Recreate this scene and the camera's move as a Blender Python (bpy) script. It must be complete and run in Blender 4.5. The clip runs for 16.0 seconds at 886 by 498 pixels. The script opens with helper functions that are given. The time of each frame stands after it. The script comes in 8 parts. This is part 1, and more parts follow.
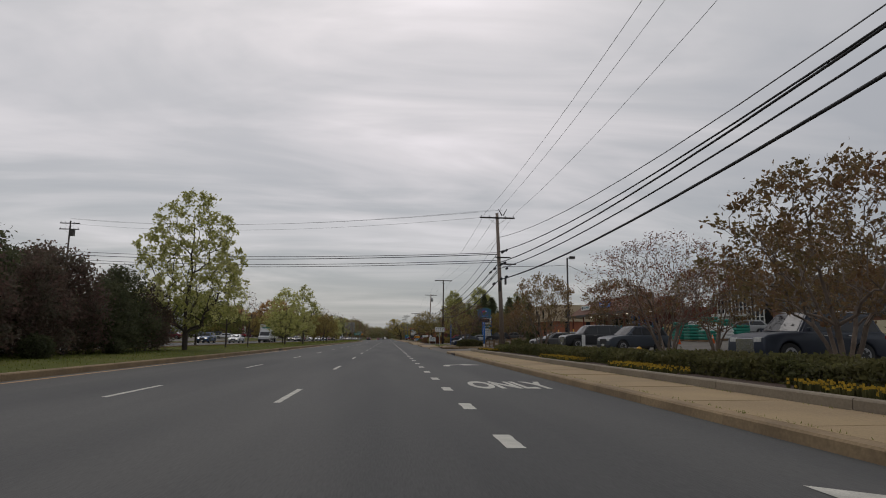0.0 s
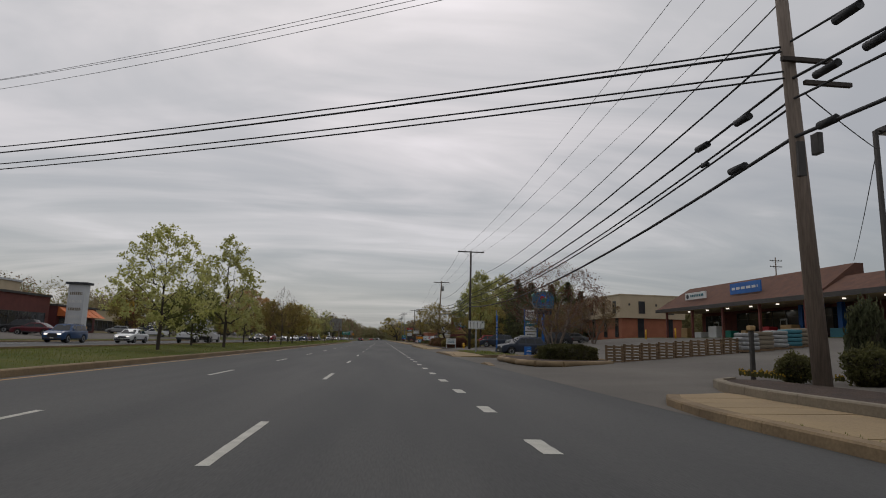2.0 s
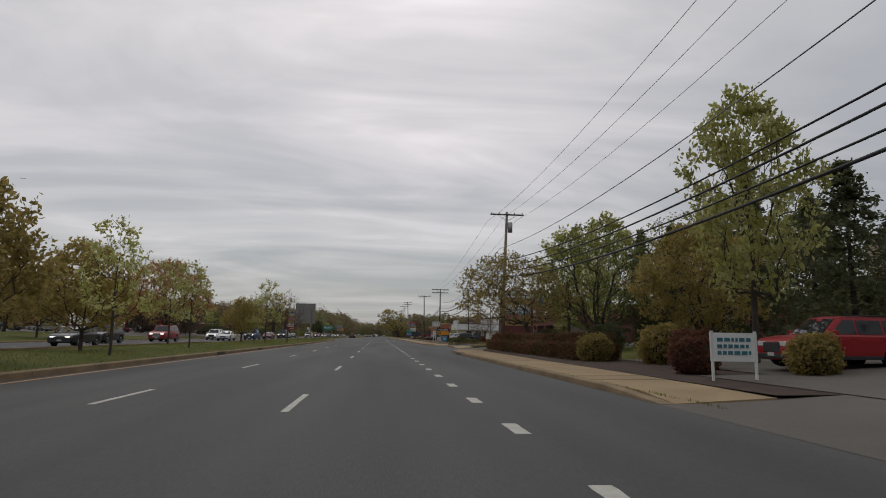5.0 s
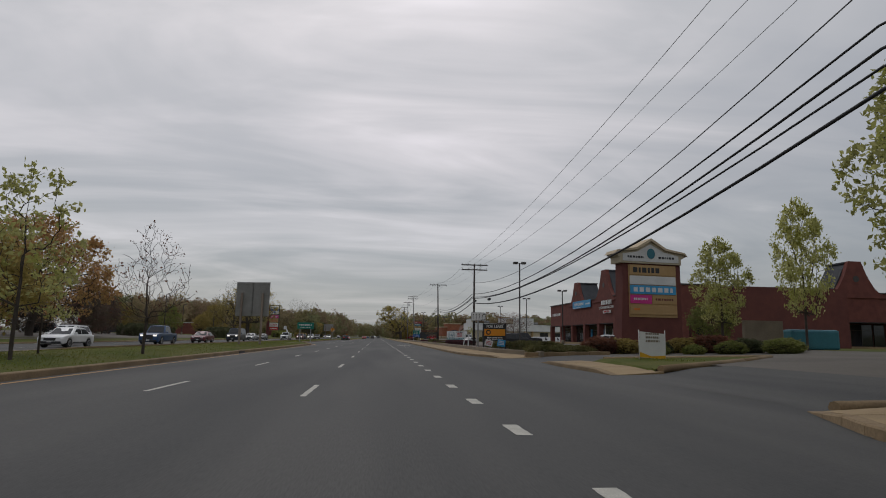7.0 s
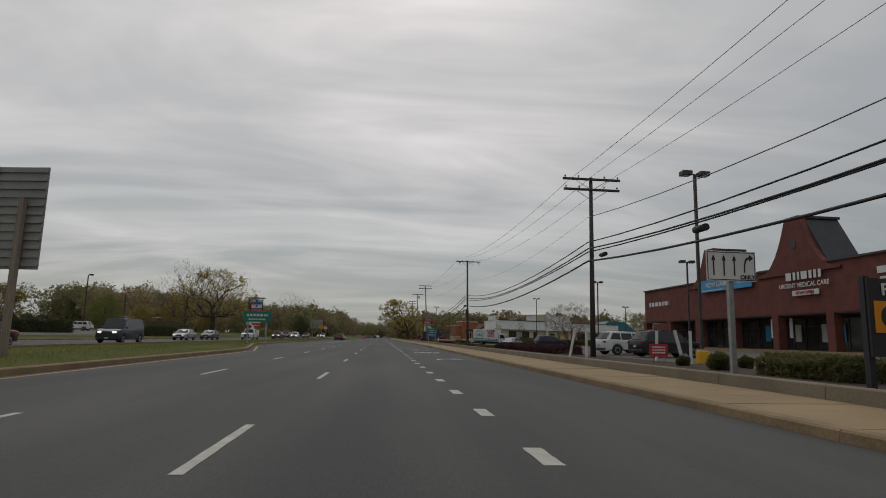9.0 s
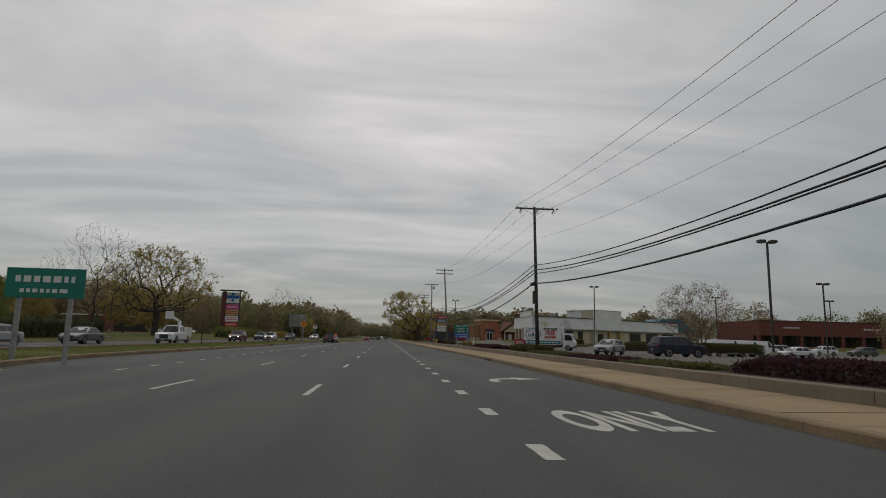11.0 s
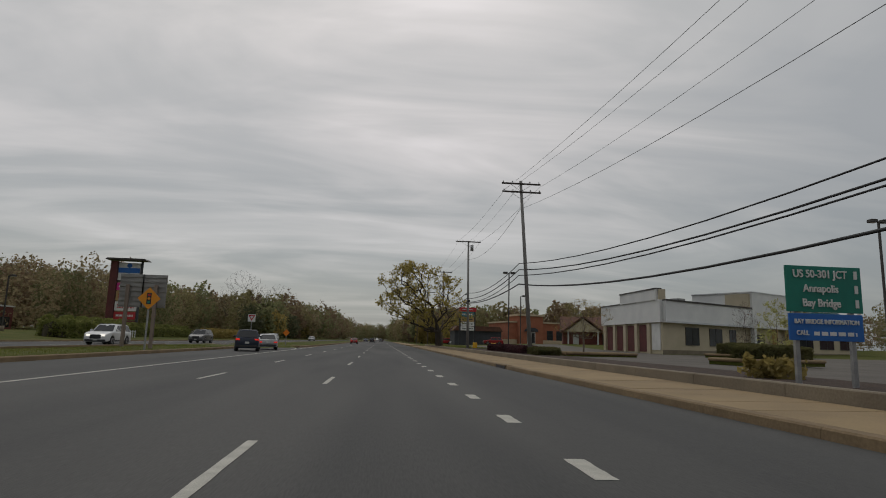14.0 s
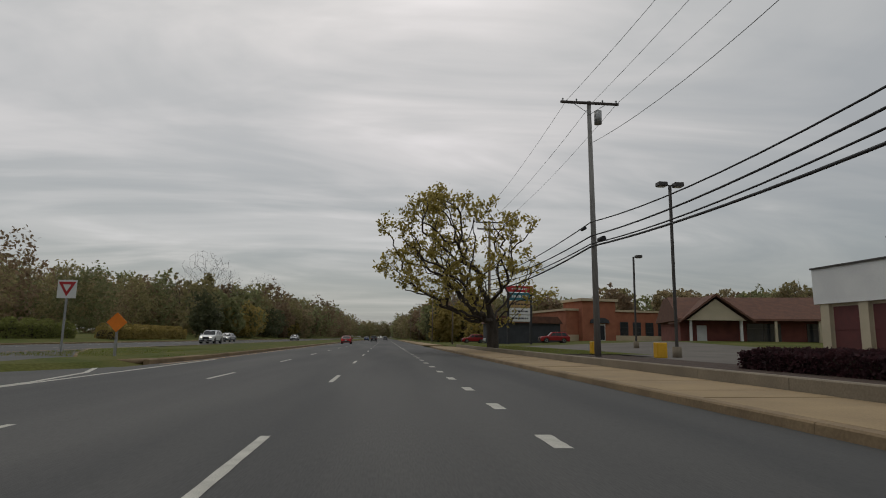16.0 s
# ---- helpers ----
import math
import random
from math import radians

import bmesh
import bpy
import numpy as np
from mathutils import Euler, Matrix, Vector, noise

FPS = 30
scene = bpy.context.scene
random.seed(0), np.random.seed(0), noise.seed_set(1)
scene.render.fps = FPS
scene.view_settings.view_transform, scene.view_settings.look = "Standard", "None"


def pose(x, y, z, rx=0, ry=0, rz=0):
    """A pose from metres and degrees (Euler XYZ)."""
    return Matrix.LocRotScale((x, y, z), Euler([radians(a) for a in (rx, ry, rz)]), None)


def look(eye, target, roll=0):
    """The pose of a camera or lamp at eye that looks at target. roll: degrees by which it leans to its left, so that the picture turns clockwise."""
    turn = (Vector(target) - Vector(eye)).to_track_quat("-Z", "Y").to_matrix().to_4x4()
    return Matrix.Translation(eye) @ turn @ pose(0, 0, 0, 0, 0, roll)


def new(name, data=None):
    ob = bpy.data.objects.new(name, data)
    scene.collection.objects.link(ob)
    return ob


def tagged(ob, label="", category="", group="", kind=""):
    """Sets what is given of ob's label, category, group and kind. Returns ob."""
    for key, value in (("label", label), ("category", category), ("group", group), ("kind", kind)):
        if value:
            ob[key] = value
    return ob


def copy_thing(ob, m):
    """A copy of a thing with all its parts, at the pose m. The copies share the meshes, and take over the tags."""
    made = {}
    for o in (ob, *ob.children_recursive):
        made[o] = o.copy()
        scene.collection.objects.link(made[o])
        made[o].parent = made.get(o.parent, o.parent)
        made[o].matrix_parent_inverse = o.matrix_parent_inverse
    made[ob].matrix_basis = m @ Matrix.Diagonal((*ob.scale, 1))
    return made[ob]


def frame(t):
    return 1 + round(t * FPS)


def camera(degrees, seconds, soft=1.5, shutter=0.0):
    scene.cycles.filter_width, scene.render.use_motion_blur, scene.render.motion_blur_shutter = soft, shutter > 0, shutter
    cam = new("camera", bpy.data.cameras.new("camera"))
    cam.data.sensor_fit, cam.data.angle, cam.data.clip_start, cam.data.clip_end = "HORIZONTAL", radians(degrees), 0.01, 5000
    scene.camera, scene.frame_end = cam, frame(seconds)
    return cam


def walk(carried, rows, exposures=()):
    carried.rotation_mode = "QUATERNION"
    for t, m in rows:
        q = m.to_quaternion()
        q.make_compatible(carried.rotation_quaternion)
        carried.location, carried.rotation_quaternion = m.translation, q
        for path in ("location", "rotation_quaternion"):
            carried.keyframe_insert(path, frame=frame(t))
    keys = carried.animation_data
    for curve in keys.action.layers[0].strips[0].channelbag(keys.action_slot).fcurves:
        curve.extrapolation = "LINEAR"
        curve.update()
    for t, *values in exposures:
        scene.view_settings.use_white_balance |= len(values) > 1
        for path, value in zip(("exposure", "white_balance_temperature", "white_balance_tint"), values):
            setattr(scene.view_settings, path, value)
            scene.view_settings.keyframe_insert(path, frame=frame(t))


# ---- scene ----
cam = camera(73.84, 16.0, soft=1.0)

PATH = [
    (0, pose(-0.066, -0.877, 1.241, 98.684, -0.650, -5.291)),
    (0.5, pose(-0.160, 9.265, 1.233, 98.792, -0.811, -5.431)),
    (1, pose(-0.312, 21.136, 1.252, 98.862, -1.115, -5.493)),
    (1.5, pose(-0.428, 30.862, 1.227, 98.976, -1.285, -5.746)),
    (2, pose(-0.522, 41.524, 1.227, 98.835, -1.434, -5.926)),
    (2.5, pose(-0.550, 52.803, 1.254, 98.751, -1.453, -5.967)),
    (3, pose(-0.685, 63.950, 1.312, 98.540, -0.976, -6.228)),
    (3.5, pose(-0.550, 75.476, 1.294, 98.498, -0.592, -6.236)),
    (4, pose(-0.556, 86.968, 1.298, 98.488, -0.642, -6.223)),
    (4.5, pose(-0.570, 98.516, 1.309, 98.463, -0.762, -6.190)),
    (5, pose(-0.587, 110.076, 1.321, 98.433, -0.906, -6.151)),
    (5.5, pose(-0.601, 121.605, 1.332, 98.408, -1.026, -6.118)),
    (6, pose(-0.607, 133.057, 1.336, 98.398, -1.076, -6.104)),
    (6.5, pose(-0.645, 143.460, 1.331, 98.547, -1.028, -6.224)),
    (7, pose(-0.584, 156.180, 1.294, 98.579, -0.920, -6.242)),
    (7.5, pose(-0.520, 166.760, 1.240, 98.724, -0.901, -6.347)),
    (8, pose(-0.496, 178.712, 1.216, 99.080, -1.608, -6.176)),
    (8.5, pose(-0.500, 188.640, 1.295, 98.775, -1.910, -6.187)),
    (9, pose(-0.374, 200.311, 1.265, 98.588, -1.357, -5.935)),
    (9.5, pose(-0.382, 210.793, 1.267, 98.599, -1.349, -5.887)),
    (10, pose(-0.404, 220.937, 1.271, 98.625, -1.331, -5.771)),
    (10.5, pose(-0.429, 231.034, 1.277, 98.656, -1.310, -5.632)),
    (11, pose(-0.450, 241.378, 1.282, 98.682, -1.292, -5.516)),
    (11.5, pose(-0.459, 252.261, 1.284, 98.692, -1.285, -5.467)),
    (12, pose(-0.520, 263.950, 1.287, 98.986, -1.306, -5.509)),
    (12.5, pose(-0.623, 275.603, 1.276, 98.789, -1.281, -5.727)),
    (13, pose(-0.714, 287.154, 1.212, 98.807, -1.690, -5.927)),
    (13.5, pose(-0.667, 299.394, 1.277, 98.844, -1.621, -5.904)),
    (14, pose(-0.690, 311.350, 1.227, 98.911, -1.596, -5.962)),
    (14.5, pose(-0.685, 323.591, 1.242, 98.532, -1.180, -5.823)),
    (15, pose(-0.649, 335.190, 1.283, 98.515, -1.107, -5.553)),
    (15.5, pose(-0.577, 346.050, 1.316, 98.519, -0.917, -5.171)),
    (16, pose(-0.681, 359.656, 1.256, 98.622, -0.827, -5.579)),
]

walk(cam, PATH, exposures=[(0, 0.17, 6530, 13), (3.5, 0.13, 6530, 12.5), (6, 0.23, 6530, 13), (7, 0.1, 6400, 12.5), (7.6, 0.07, 6530, 10.5), (8.5, 0.05, 6630, 9.5), (12, -0.02, 6630, 9.5), (14.6, -0.03, 6630, 9.5), (15.2, 0.04, 6630, 9), (16, 0.06, 6630, 9)])

# ---- sky and light ----
world = bpy.data.worlds.new("overcast_sky")
scene.world = world
world.use_nodes = True
wn, wl = world.node_tree.nodes, world.node_tree.links
wn.clear()


def wnode(kind, **props):
    n = wn.new(kind)
    for k, v in props.items():
        if k in n.inputs:
            n.inputs[k].default_value = v
    return n


def wmath(op, a, b):
    n = wn.new("ShaderNodeMath")
    n.operation = op
    for i, v in enumerate((a, b)):
        if isinstance(v, (int, float)):
            n.inputs[i].default_value = v
        else:
            wl.new(v, n.inputs[i])
    return n.outputs[0]


coord = wn.new("ShaderNodeTexCoord")
sep = wn.new("ShaderNodeSeparateXYZ")
wl.new(coord.outputs["Generated"], sep.inputs[0])
up = wmath("ADD", wmath("MAXIMUM", sep.outputs[2], 0.0), 0.16)
comb = wn.new("ShaderNodeCombineXYZ")
wl.new(wmath("DIVIDE", sep.outputs[0], up), comb.inputs[0])
wl.new(wmath("DIVIDE", sep.outputs[1], up), comb.inputs[1])


def cloud(scale, turn, stretch, detail, distort):
    m = wn.new("ShaderNodeMapping")
    m.inputs["Rotation"].default_value = (0, 0, radians(turn))
    m.inputs["Scale"].default_value = stretch
    wl.new(comb.outputs[0], m.inputs[0])
    n = wn.new("ShaderNodeTexNoise")
    n.inputs["Scale"].default_value = scale
    n.inputs["Detail"].default_value = detail
    n.inputs["Roughness"].default_value = 0.52
    n.inputs["Distortion"].default_value = distort
    wl.new(m.outputs[0], n.inputs["Vector"])
    return n.outputs["Fac"]


bands = cloud(0.85, -28, (0.55, 1.4, 1), 5, 1.8)
fine_bands = cloud(2.2, -18, (0.4, 1.4, 1), 4, 1.2)
broad = cloud(0.42, 30, (0.7, 1.0, 1), 4, 0.8)
mix1 = wmath("ADD", wmath("MULTIPLY", bands, 0.52), wmath("MULTIPLY", fine_bands, 0.11))
mixed = wmath("SUBTRACT", wmath("ADD", mix1, wmath("MULTIPLY", broad, 0.4)), 0.04)
# a brighter veil high on the side of the hidden sun
side = wmath("ADD", wmath("MULTIPLY", wmath("SUBTRACT", sep.outputs[1], 0.93), 0.5), wmath("MULTIPLY", sep.outputs[2], 0.3))
mixed = wmath("SUBTRACT", wmath("ADD", mixed, side), wmath("MULTIPLY", wmath("MAXIMUM", sep.outputs[0], 0.0), 0.09))
ramp = wn.new("ShaderNodeValToRGB")
wl.new(mixed, ramp.inputs[0])
els = ramp.color_ramp.elements
els[0].position, els[0].color = 0.34, (0.362, 0.373, 0.381, 1)
els[1].position, els[1].color = 0.74, (0.9, 0.85, 0.855, 1)
e = els.new(0.47)
e.color = (0.455, 0.455, 0.452, 1)
e = els.new(0.58)
e.color = (0.61, 0.588, 0.579, 1)
sky = wn.new("ShaderNodeTexSky")
sky.sky_type = "NISHITA"
sky.sun_disc = False
sky.sun_elevation, sky.sun_rotation = radians(48), radians(-25)
skymul = wn.new("ShaderNodeMix")
skymul.data_type = "RGBA"
skymul.blend_type = "MIX"
skymul.inputs["Factor"].default_value = 0.99
wl.new(sky.outputs[0], skymul.inputs[6])
# the cloud deck dims towards the horizon, with a cream rim above it
low = wn.new("ShaderNodeValToRGB")
wl.new(sep.outputs[2], low.inputs[0])
le = low.color_ramp.elements
le[0].position, le[0].color = 0.0, (0.52, 0.56, 0.59, 1)
le[1].position, le[1].color = 1.0, (1.75, 1.75, 1.75, 1)
e = le.new(0.5)
e.color = (1.02, 1.02, 1.02, 1)
e = le.new(0.3)
e.color = (0.92, 0.92, 0.925, 1)
e = le.new(0.07)
e.color = (0.635, 0.65, 0.645, 1)
e = le.new(0.16)
e.color = (0.73, 0.75, 0.755, 1)
dim = wn.new("ShaderNodeMix")
dim.data_type = "RGBA"
dim.blend_type = "MULTIPLY"
dim.inputs["Factor"].default_value = 1.0
wl.new(ramp.outputs[0], dim.inputs[6])
wl.new(low.outputs[0], dim.inputs[7])
wl.new(dim.outputs[2], skymul.inputs[7])
back = wn.new("ShaderNodeBackground")
back.inputs["Strength"].default_value = 1.0
wl.new(skymul.outputs[2], back.inputs[0])
wout = wn.new("ShaderNodeOutputWorld")
wl.new(back.outputs[0], wout.inputs[0])

sun_data = bpy.data.lights.new("sun", "SUN")
sun_data.energy, sun_data.angle, sun_data.color = 0.3, radians(25), (1.0, 0.97, 0.93)
sun = new("sun", sun_data)
sun.matrix_world = look((-17, 36, 45), (0, 0, 0))


# ---- materials ----
def material(name, color, color2=None, coarse=0.6, fine=14.0, rough=0.75, metal=0.0, bump=0.15, grain=0.18, spread=0.0, emit=0.0, trans=0.0, spec=0.4, stretch=(1, 1, 1), world_space=False):
    m = bpy.data.materials.new(name)
    m.use_nodes = True
    nt = m.node_tree
    b = nt.nodes["Principled BSDF"]
    c2 = color2 or tuple(c * 0.78 for c in color)
    geo = nt.nodes.new("ShaderNodeNewGeometry") if world_space else nt.nodes.new("ShaderNodeTexCoord")
    vec = geo.outputs["Position"] if world_space else geo.outputs["Object"]
    mp = nt.nodes.new("ShaderNodeMapping")
    mp.inputs["Scale"].default_value = stretch
    nt.links.new(vec, mp.inputs[0])
    n1 = nt.nodes.new("ShaderNodeTexNoise")
    n1.inputs["Scale"].default_value, n1.inputs["Detail"].default_value = coarse, 5
    n2 = nt.nodes.new("ShaderNodeTexNoise")
    n2.inputs["Scale"].default_value, n2.inputs["Detail"].default_value = fine, 6
    for n in (n1, n2):
        nt.links.new(mp.outputs[0], n.inputs["Vector"])
    r = nt.nodes.new("ShaderNodeValToRGB")
    r.color_ramp.elements[0].position, r.color_ramp.elements[1].position = 0.35, 0.65
    r.color_ramp.elements[0].color, r.color_ramp.elements[1].color = (*color, 1), (*c2, 1)
    nt.links.new(n1.outputs["Fac"], r.inputs[0])
    hsv = nt.nodes.new("ShaderNodeHueSaturation")
    nt.links.new(r.outputs[0], hsv.inputs["Color"])
    mr = nt.nodes.new("ShaderNodeMapRange")
    mr.inputs["To Min"].default_value, mr.inputs["To Max"].default_value = 1 - grain, 1 + grain
    mr.inputs["From Min"].default_value, mr.inputs["From Max"].default_value = 0.25, 0.75
    nt.links.new(n2.outputs["Fac"], mr.inputs["Value"])
    val = mr.outputs["Result"]
    if spread:
        info = nt.nodes.new("ShaderNodeObjectInfo")
        geo2 = nt.nodes.new("ShaderNodeNewGeometry")
        s = nt.nodes.new("ShaderNodeMath")
        s.operation = "ADD"
        nt.links.new(info.outputs["Random"], s.inputs[0])
        nt.links.new(geo2.outputs["Random Per Island"], s.inputs[1])
        k = nt.nodes.new("ShaderNodeMapRange")
        k.inputs["From Max"].default_value = 2.0
        k.inputs["To Min"].default_value, k.inputs["To Max"].default_value = 1 - spread, 1 + spread
        nt.links.new(s.outputs[0], k.inputs["Value"])
        mul = nt.nodes.new("ShaderNodeMath")
        mul.operation = "MULTIPLY"
        nt.links.new(val, mul.inputs[0])
        nt.links.new(k.outputs["Result"], mul.inputs[1])
        val = mul.outputs[0]
    nt.links.new(val, hsv.inputs["Value"])
    nt.links.new(hsv.outputs[0], b.inputs["Base Color"])
    b.inputs["Roughness"].default_value, b.inputs["Metallic"].default_value = rough, metal
    b.inputs["Specular IOR Level"].default_value = spec
    if trans:
        b.inputs["Transmission Weight"].default_value = trans
    if bump:
        bp = nt.nodes.new("ShaderNodeBump")
        bp.inputs["Strength"].default_value, bp.inputs["Distance"].default_value = bump, 0.02
        nt.links.new(n2.outputs["Fac"], bp.inputs["Height"])
        nt.links.new(bp.outputs[0], b.inputs["Normal"])
    if emit:
        b.inputs["Emission Color"].default_value, b.inputs["Emission Strength"].default_value = (*color, 1), emit
    return m


def leaf_material(name, color, color2):
    m = material(name, color, color2, coarse=0.9, fine=5, rough=0.6, bump=0, grain=0.2, spread=0.35, spec=0.2)
    nt = m.node_tree
    b = nt.nodes["Principled BSDF"]
    tr = nt.nodes.new("ShaderNodeBsdfTranslucent")
    mx = nt.nodes.new("ShaderNodeMixShader")
    mx.inputs[0].default_value = 0.58
    nt.links.new(b.inputs["Base Color"].links[0].from_socket, tr.inputs[0])
    nt.links.new(b.outputs[0], mx.inputs[1])
    nt.links.new(tr.outputs[0], mx.inputs[2])
    nt.links.new(mx.outputs[0], nt.nodes["Material Output"].inputs[0])
    return m


ASPHALT = material("asphalt_road", (0.042, 0.0415, 0.041), (0.074, 0.071, 0.067), coarse=0.42, fine=55, rough=0.82, bump=0.35, grain=0.22, stretch=(1, 0.1, 1))
LOT = material("worn_lot_asphalt", (0.09, 0.079, 0.066), (0.122, 0.107, 0.09), coarse=0.22, fine=30, rough=0.9, bump=0.3, grain=0.16)
PAINT = material("road_paint_white", (0.49, 0.47, 0.41), (0.36, 0.345, 0.3), coarse=3, fine=60, rough=0.7, bump=0.2, grain=0.22)
YELLOW = material("road_paint_yellow", (0.5, 0.29, 0.1), (0.42, 0.25, 0.12), coarse=2, fine=50, rough=0.75, grain=0.25)
CONCRETE = material("sidewalk_concrete", (0.31, 0.222, 0.118), (0.25, 0.178, 0.098), coarse=0.5, fine=24, rough=0.9, grain=0.14, spread=0.08)
KERB = material("kerb_concrete", (0.245, 0.172, 0.095), (0.17, 0.118, 0.066), coarse=0.8, fine=20, rough=0.9, grain=0.2, spread=0.12)
WALLC = material("low_wall_concrete", (0.22, 0.182, 0.13), (0.17, 0.138, 0.1), coarse=0.7, fine=18, rough=0.9, grain=0.16, spread=0.08)
GRASS = material("verge_grass", (0.062, 0.078, 0.014), (0.105, 0.1, 0.028), coarse=0.25, fine=9, rough=0.95, bump=0.4, grain=0.3, spec=0.1)
BLADE = leaf_material("grass_blades", (0.15, 0.19, 0.036), (0.22, 0.215, 0.06))
MULCH = material("brown_mulch", (0.06, 0.035, 0.022), (0.035, 0.022, 0.016), coarse=2, fine=30, rough=0.95, bump=0.7, grain=0.4)
BARK = material("grey_bark", (0.075, 0.06, 0.05), (0.045, 0.036, 0.03), coarse=3, fine=22, rough=0.95, bump=0.6, grain=0.3, stretch=(1, 1, 0.25))
BARK_PALE = material("smooth_pale_bark", (0.2, 0.15, 0.115), (0.13, 0.1, 0.08), coarse=3, fine=18, rough=0.85, bump=0.3, grain=0.2, stretch=(1, 1, 0.3))
POLE_WOOD = material("weathered_pole_wood", (0.26, 0.205, 0.165), (0.18, 0.142, 0.116), coarse=1.5, fine=26, rough=0.95, bump=0.5, grain=0.28, stretch=(1, 1, 0.08), world_space=True)
POLE_DARK = material("creosoted_pole_wood", (0.075, 0.062, 0.055), (0.05, 0.042, 0.038), coarse=1.5, fine=26, rough=0.95, bump=0.5, grain=0.25, stretch=(1, 1, 0.08))
POLE_GREY = material("grey_weathered_pole", (0.25, 0.24, 0.225), (0.19, 0.18, 0.17), coarse=1.5, fine=26, rough=0.95, bump=0.4, grain=0.2, stretch=(1, 1, 0.08))
CABLE = material("black_cable", (0.03, 0.03, 0.032), rough=0.7, bump=0)
WIRE = material("aged_bare_wire", (0.2, 0.2, 0.21), rough=0.6, bump=0)
GALV = material("galvanised_steel", (0.36, 0.36, 0.35), (0.28, 0.28, 0.28), coarse=4, fine=30, rough=0.5, metal=0.6, bump=0.05, grain=0.12)
DARKMETAL = material("dark_bronze_metal", (0.055, 0.049, 0.046), (0.07, 0.063, 0.057), coarse=3, fine=20, rough=0.5, metal=0.3, bump=0.05)
BRICK = material("red_brick", (0.17, 0.055, 0.042), (0.125, 0.042, 0.034), coarse=1.2, fine=22, rough=0.9, grain=0.2)
MORTAR_BRICK = material("orange_brick", (0.36, 0.135, 0.075), (0.29, 0.105, 0.06), coarse=0.8, fine=20, rough=0.9, grain=0.18)
DARKBRICK = material("maroon_brick", (0.15, 0.05, 0.04), (0.115, 0.04, 0.034), coarse=1.0, fine=22, rough=0.9, grain=0.2)
STUCCO = material("tan_stucco", (0.52, 0.42, 0.29), (0.46, 0.37, 0.25), coarse=0.5, fine=24, rough=0.9, grain=0.08)
WHITEWALL = material("white_painted_wall", (0.72, 0.72, 0.7), (0.64, 0.64, 0.63), coarse=0.4, fine=14, rough=0.8, grain=0.06)
CREAM = material("cream_paint", (0.5, 0.43, 0.31), (0.44, 0.38, 0.27), coarse=0.5, fine=16, rough=0.85, grain=0.08)
SHINGLE = material("brown_shingle", (0.135, 0.065, 0.042), (0.1, 0.05, 0.036), coarse=1.4, fine=18, rough=0.95, bump=0.5, grain=0.25)
SLATE = material("grey_metal_roof", (0.055, 0.058, 0.064), (0.042, 0.045, 0.05), coarse=1, fine=10, rough=0.8, grain=0.12)
ROOFWHITE = material("pale_metal_roof", (0.6, 0.61, 0.62), (0.5, 0.51, 0.52), coarse=0.5, fine=10, rough=0.6, grain=0.06)
GLASS = material("dark_shop_glass", (0.03, 0.032, 0.036), (0.04, 0.043, 0.047), coarse=0.8, fine=4, rough=0.06, bump=0, grain=0.1, spec=0.6)
# dark tone that stands in for deep shade in drain openings and under canopies
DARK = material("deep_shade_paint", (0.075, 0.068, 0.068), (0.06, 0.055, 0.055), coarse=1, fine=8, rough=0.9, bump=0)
FRAMEW = material("white_frame", (0.65, 0.65, 0.63), rough=0.6, bump=0, grain=0.08)
REDDOOR = material("dark_red_paint", (0.12, 0.03, 0.028), (0.09, 0.025, 0.024), coarse=1, fine=14, rough=0.7, grain=0.15)
SIGNWHITE = material("sign_white", (0.68, 0.68, 0.66), (0.6, 0.6, 0.58), coarse=1, fine=8, rough=0.5, bump=0, grain=0.05)
SIGNBLACK = material("sign_black", (0.032, 0.032, 0.035), rough=0.5, bump=0, grain=0.1)
SIGNGREEN = material("sign_green", (0.012, 0.19, 0.135), (0.01, 0.16, 0.12), coarse=1, fine=6, rough=0.45, bump=0, grain=0.06)
SIGNBLUE = material("sign_blue", (0.02, 0.13, 0.42), (0.018, 0.11, 0.37), coarse=1, fine=6, rough=0.45, bump=0, grain=0.06)
SIGNCYAN = material("sign_light_blue", (0.05, 0.33, 0.6), (0.045, 0.28, 0.52), coarse=1, fine=6, rough=0.5, bump=0, grain=0.08)
SIGNTOTEM = material("sign_steel_blue", (0.04, 0.135, 0.22), (0.034, 0.11, 0.18), coarse=1, fine=6, rough=0.5, bump=0, grain=0.08)
SIGNTEAL = material("sign_teal", (0.035, 0.16, 0.2), (0.03, 0.13, 0.165), coarse=1, fine=6, rough=0.5, bump=0, grain=0.08)
SIGNYEL = material("sign_amber", (0.72, 0.28, 0.02), (0.66, 0.25, 0.02), coarse=1, fine=6, rough=0.45, bump=0, grain=0.06)
SIGNORANGE = material("sign_orange", (0.75, 0.2, 0.015), (0.7, 0.18, 0.015), coarse=1, fine=6, rough=0.45, bump=0, grain=0.06)
SIGNRED = material("sign_red", (0.45, 0.03, 0.035), (0.38, 0.028, 0.03), coarse=1, fine=6, rough=0.45, bump=0, grain=0.06)
SIGNPINK = material("sign_pink", (0.6, 0.04, 0.25), (0.55, 0.035, 0.22), coarse=1, fine=6, rough=0.5, bump=0, grain=0.06)
SIGNTAN = material("sign_tan", (0.42, 0.27, 0.12), (0.38, 0.24, 0.1), coarse=1, fine=6, rough=0.5, bump=0, grain=0.06)
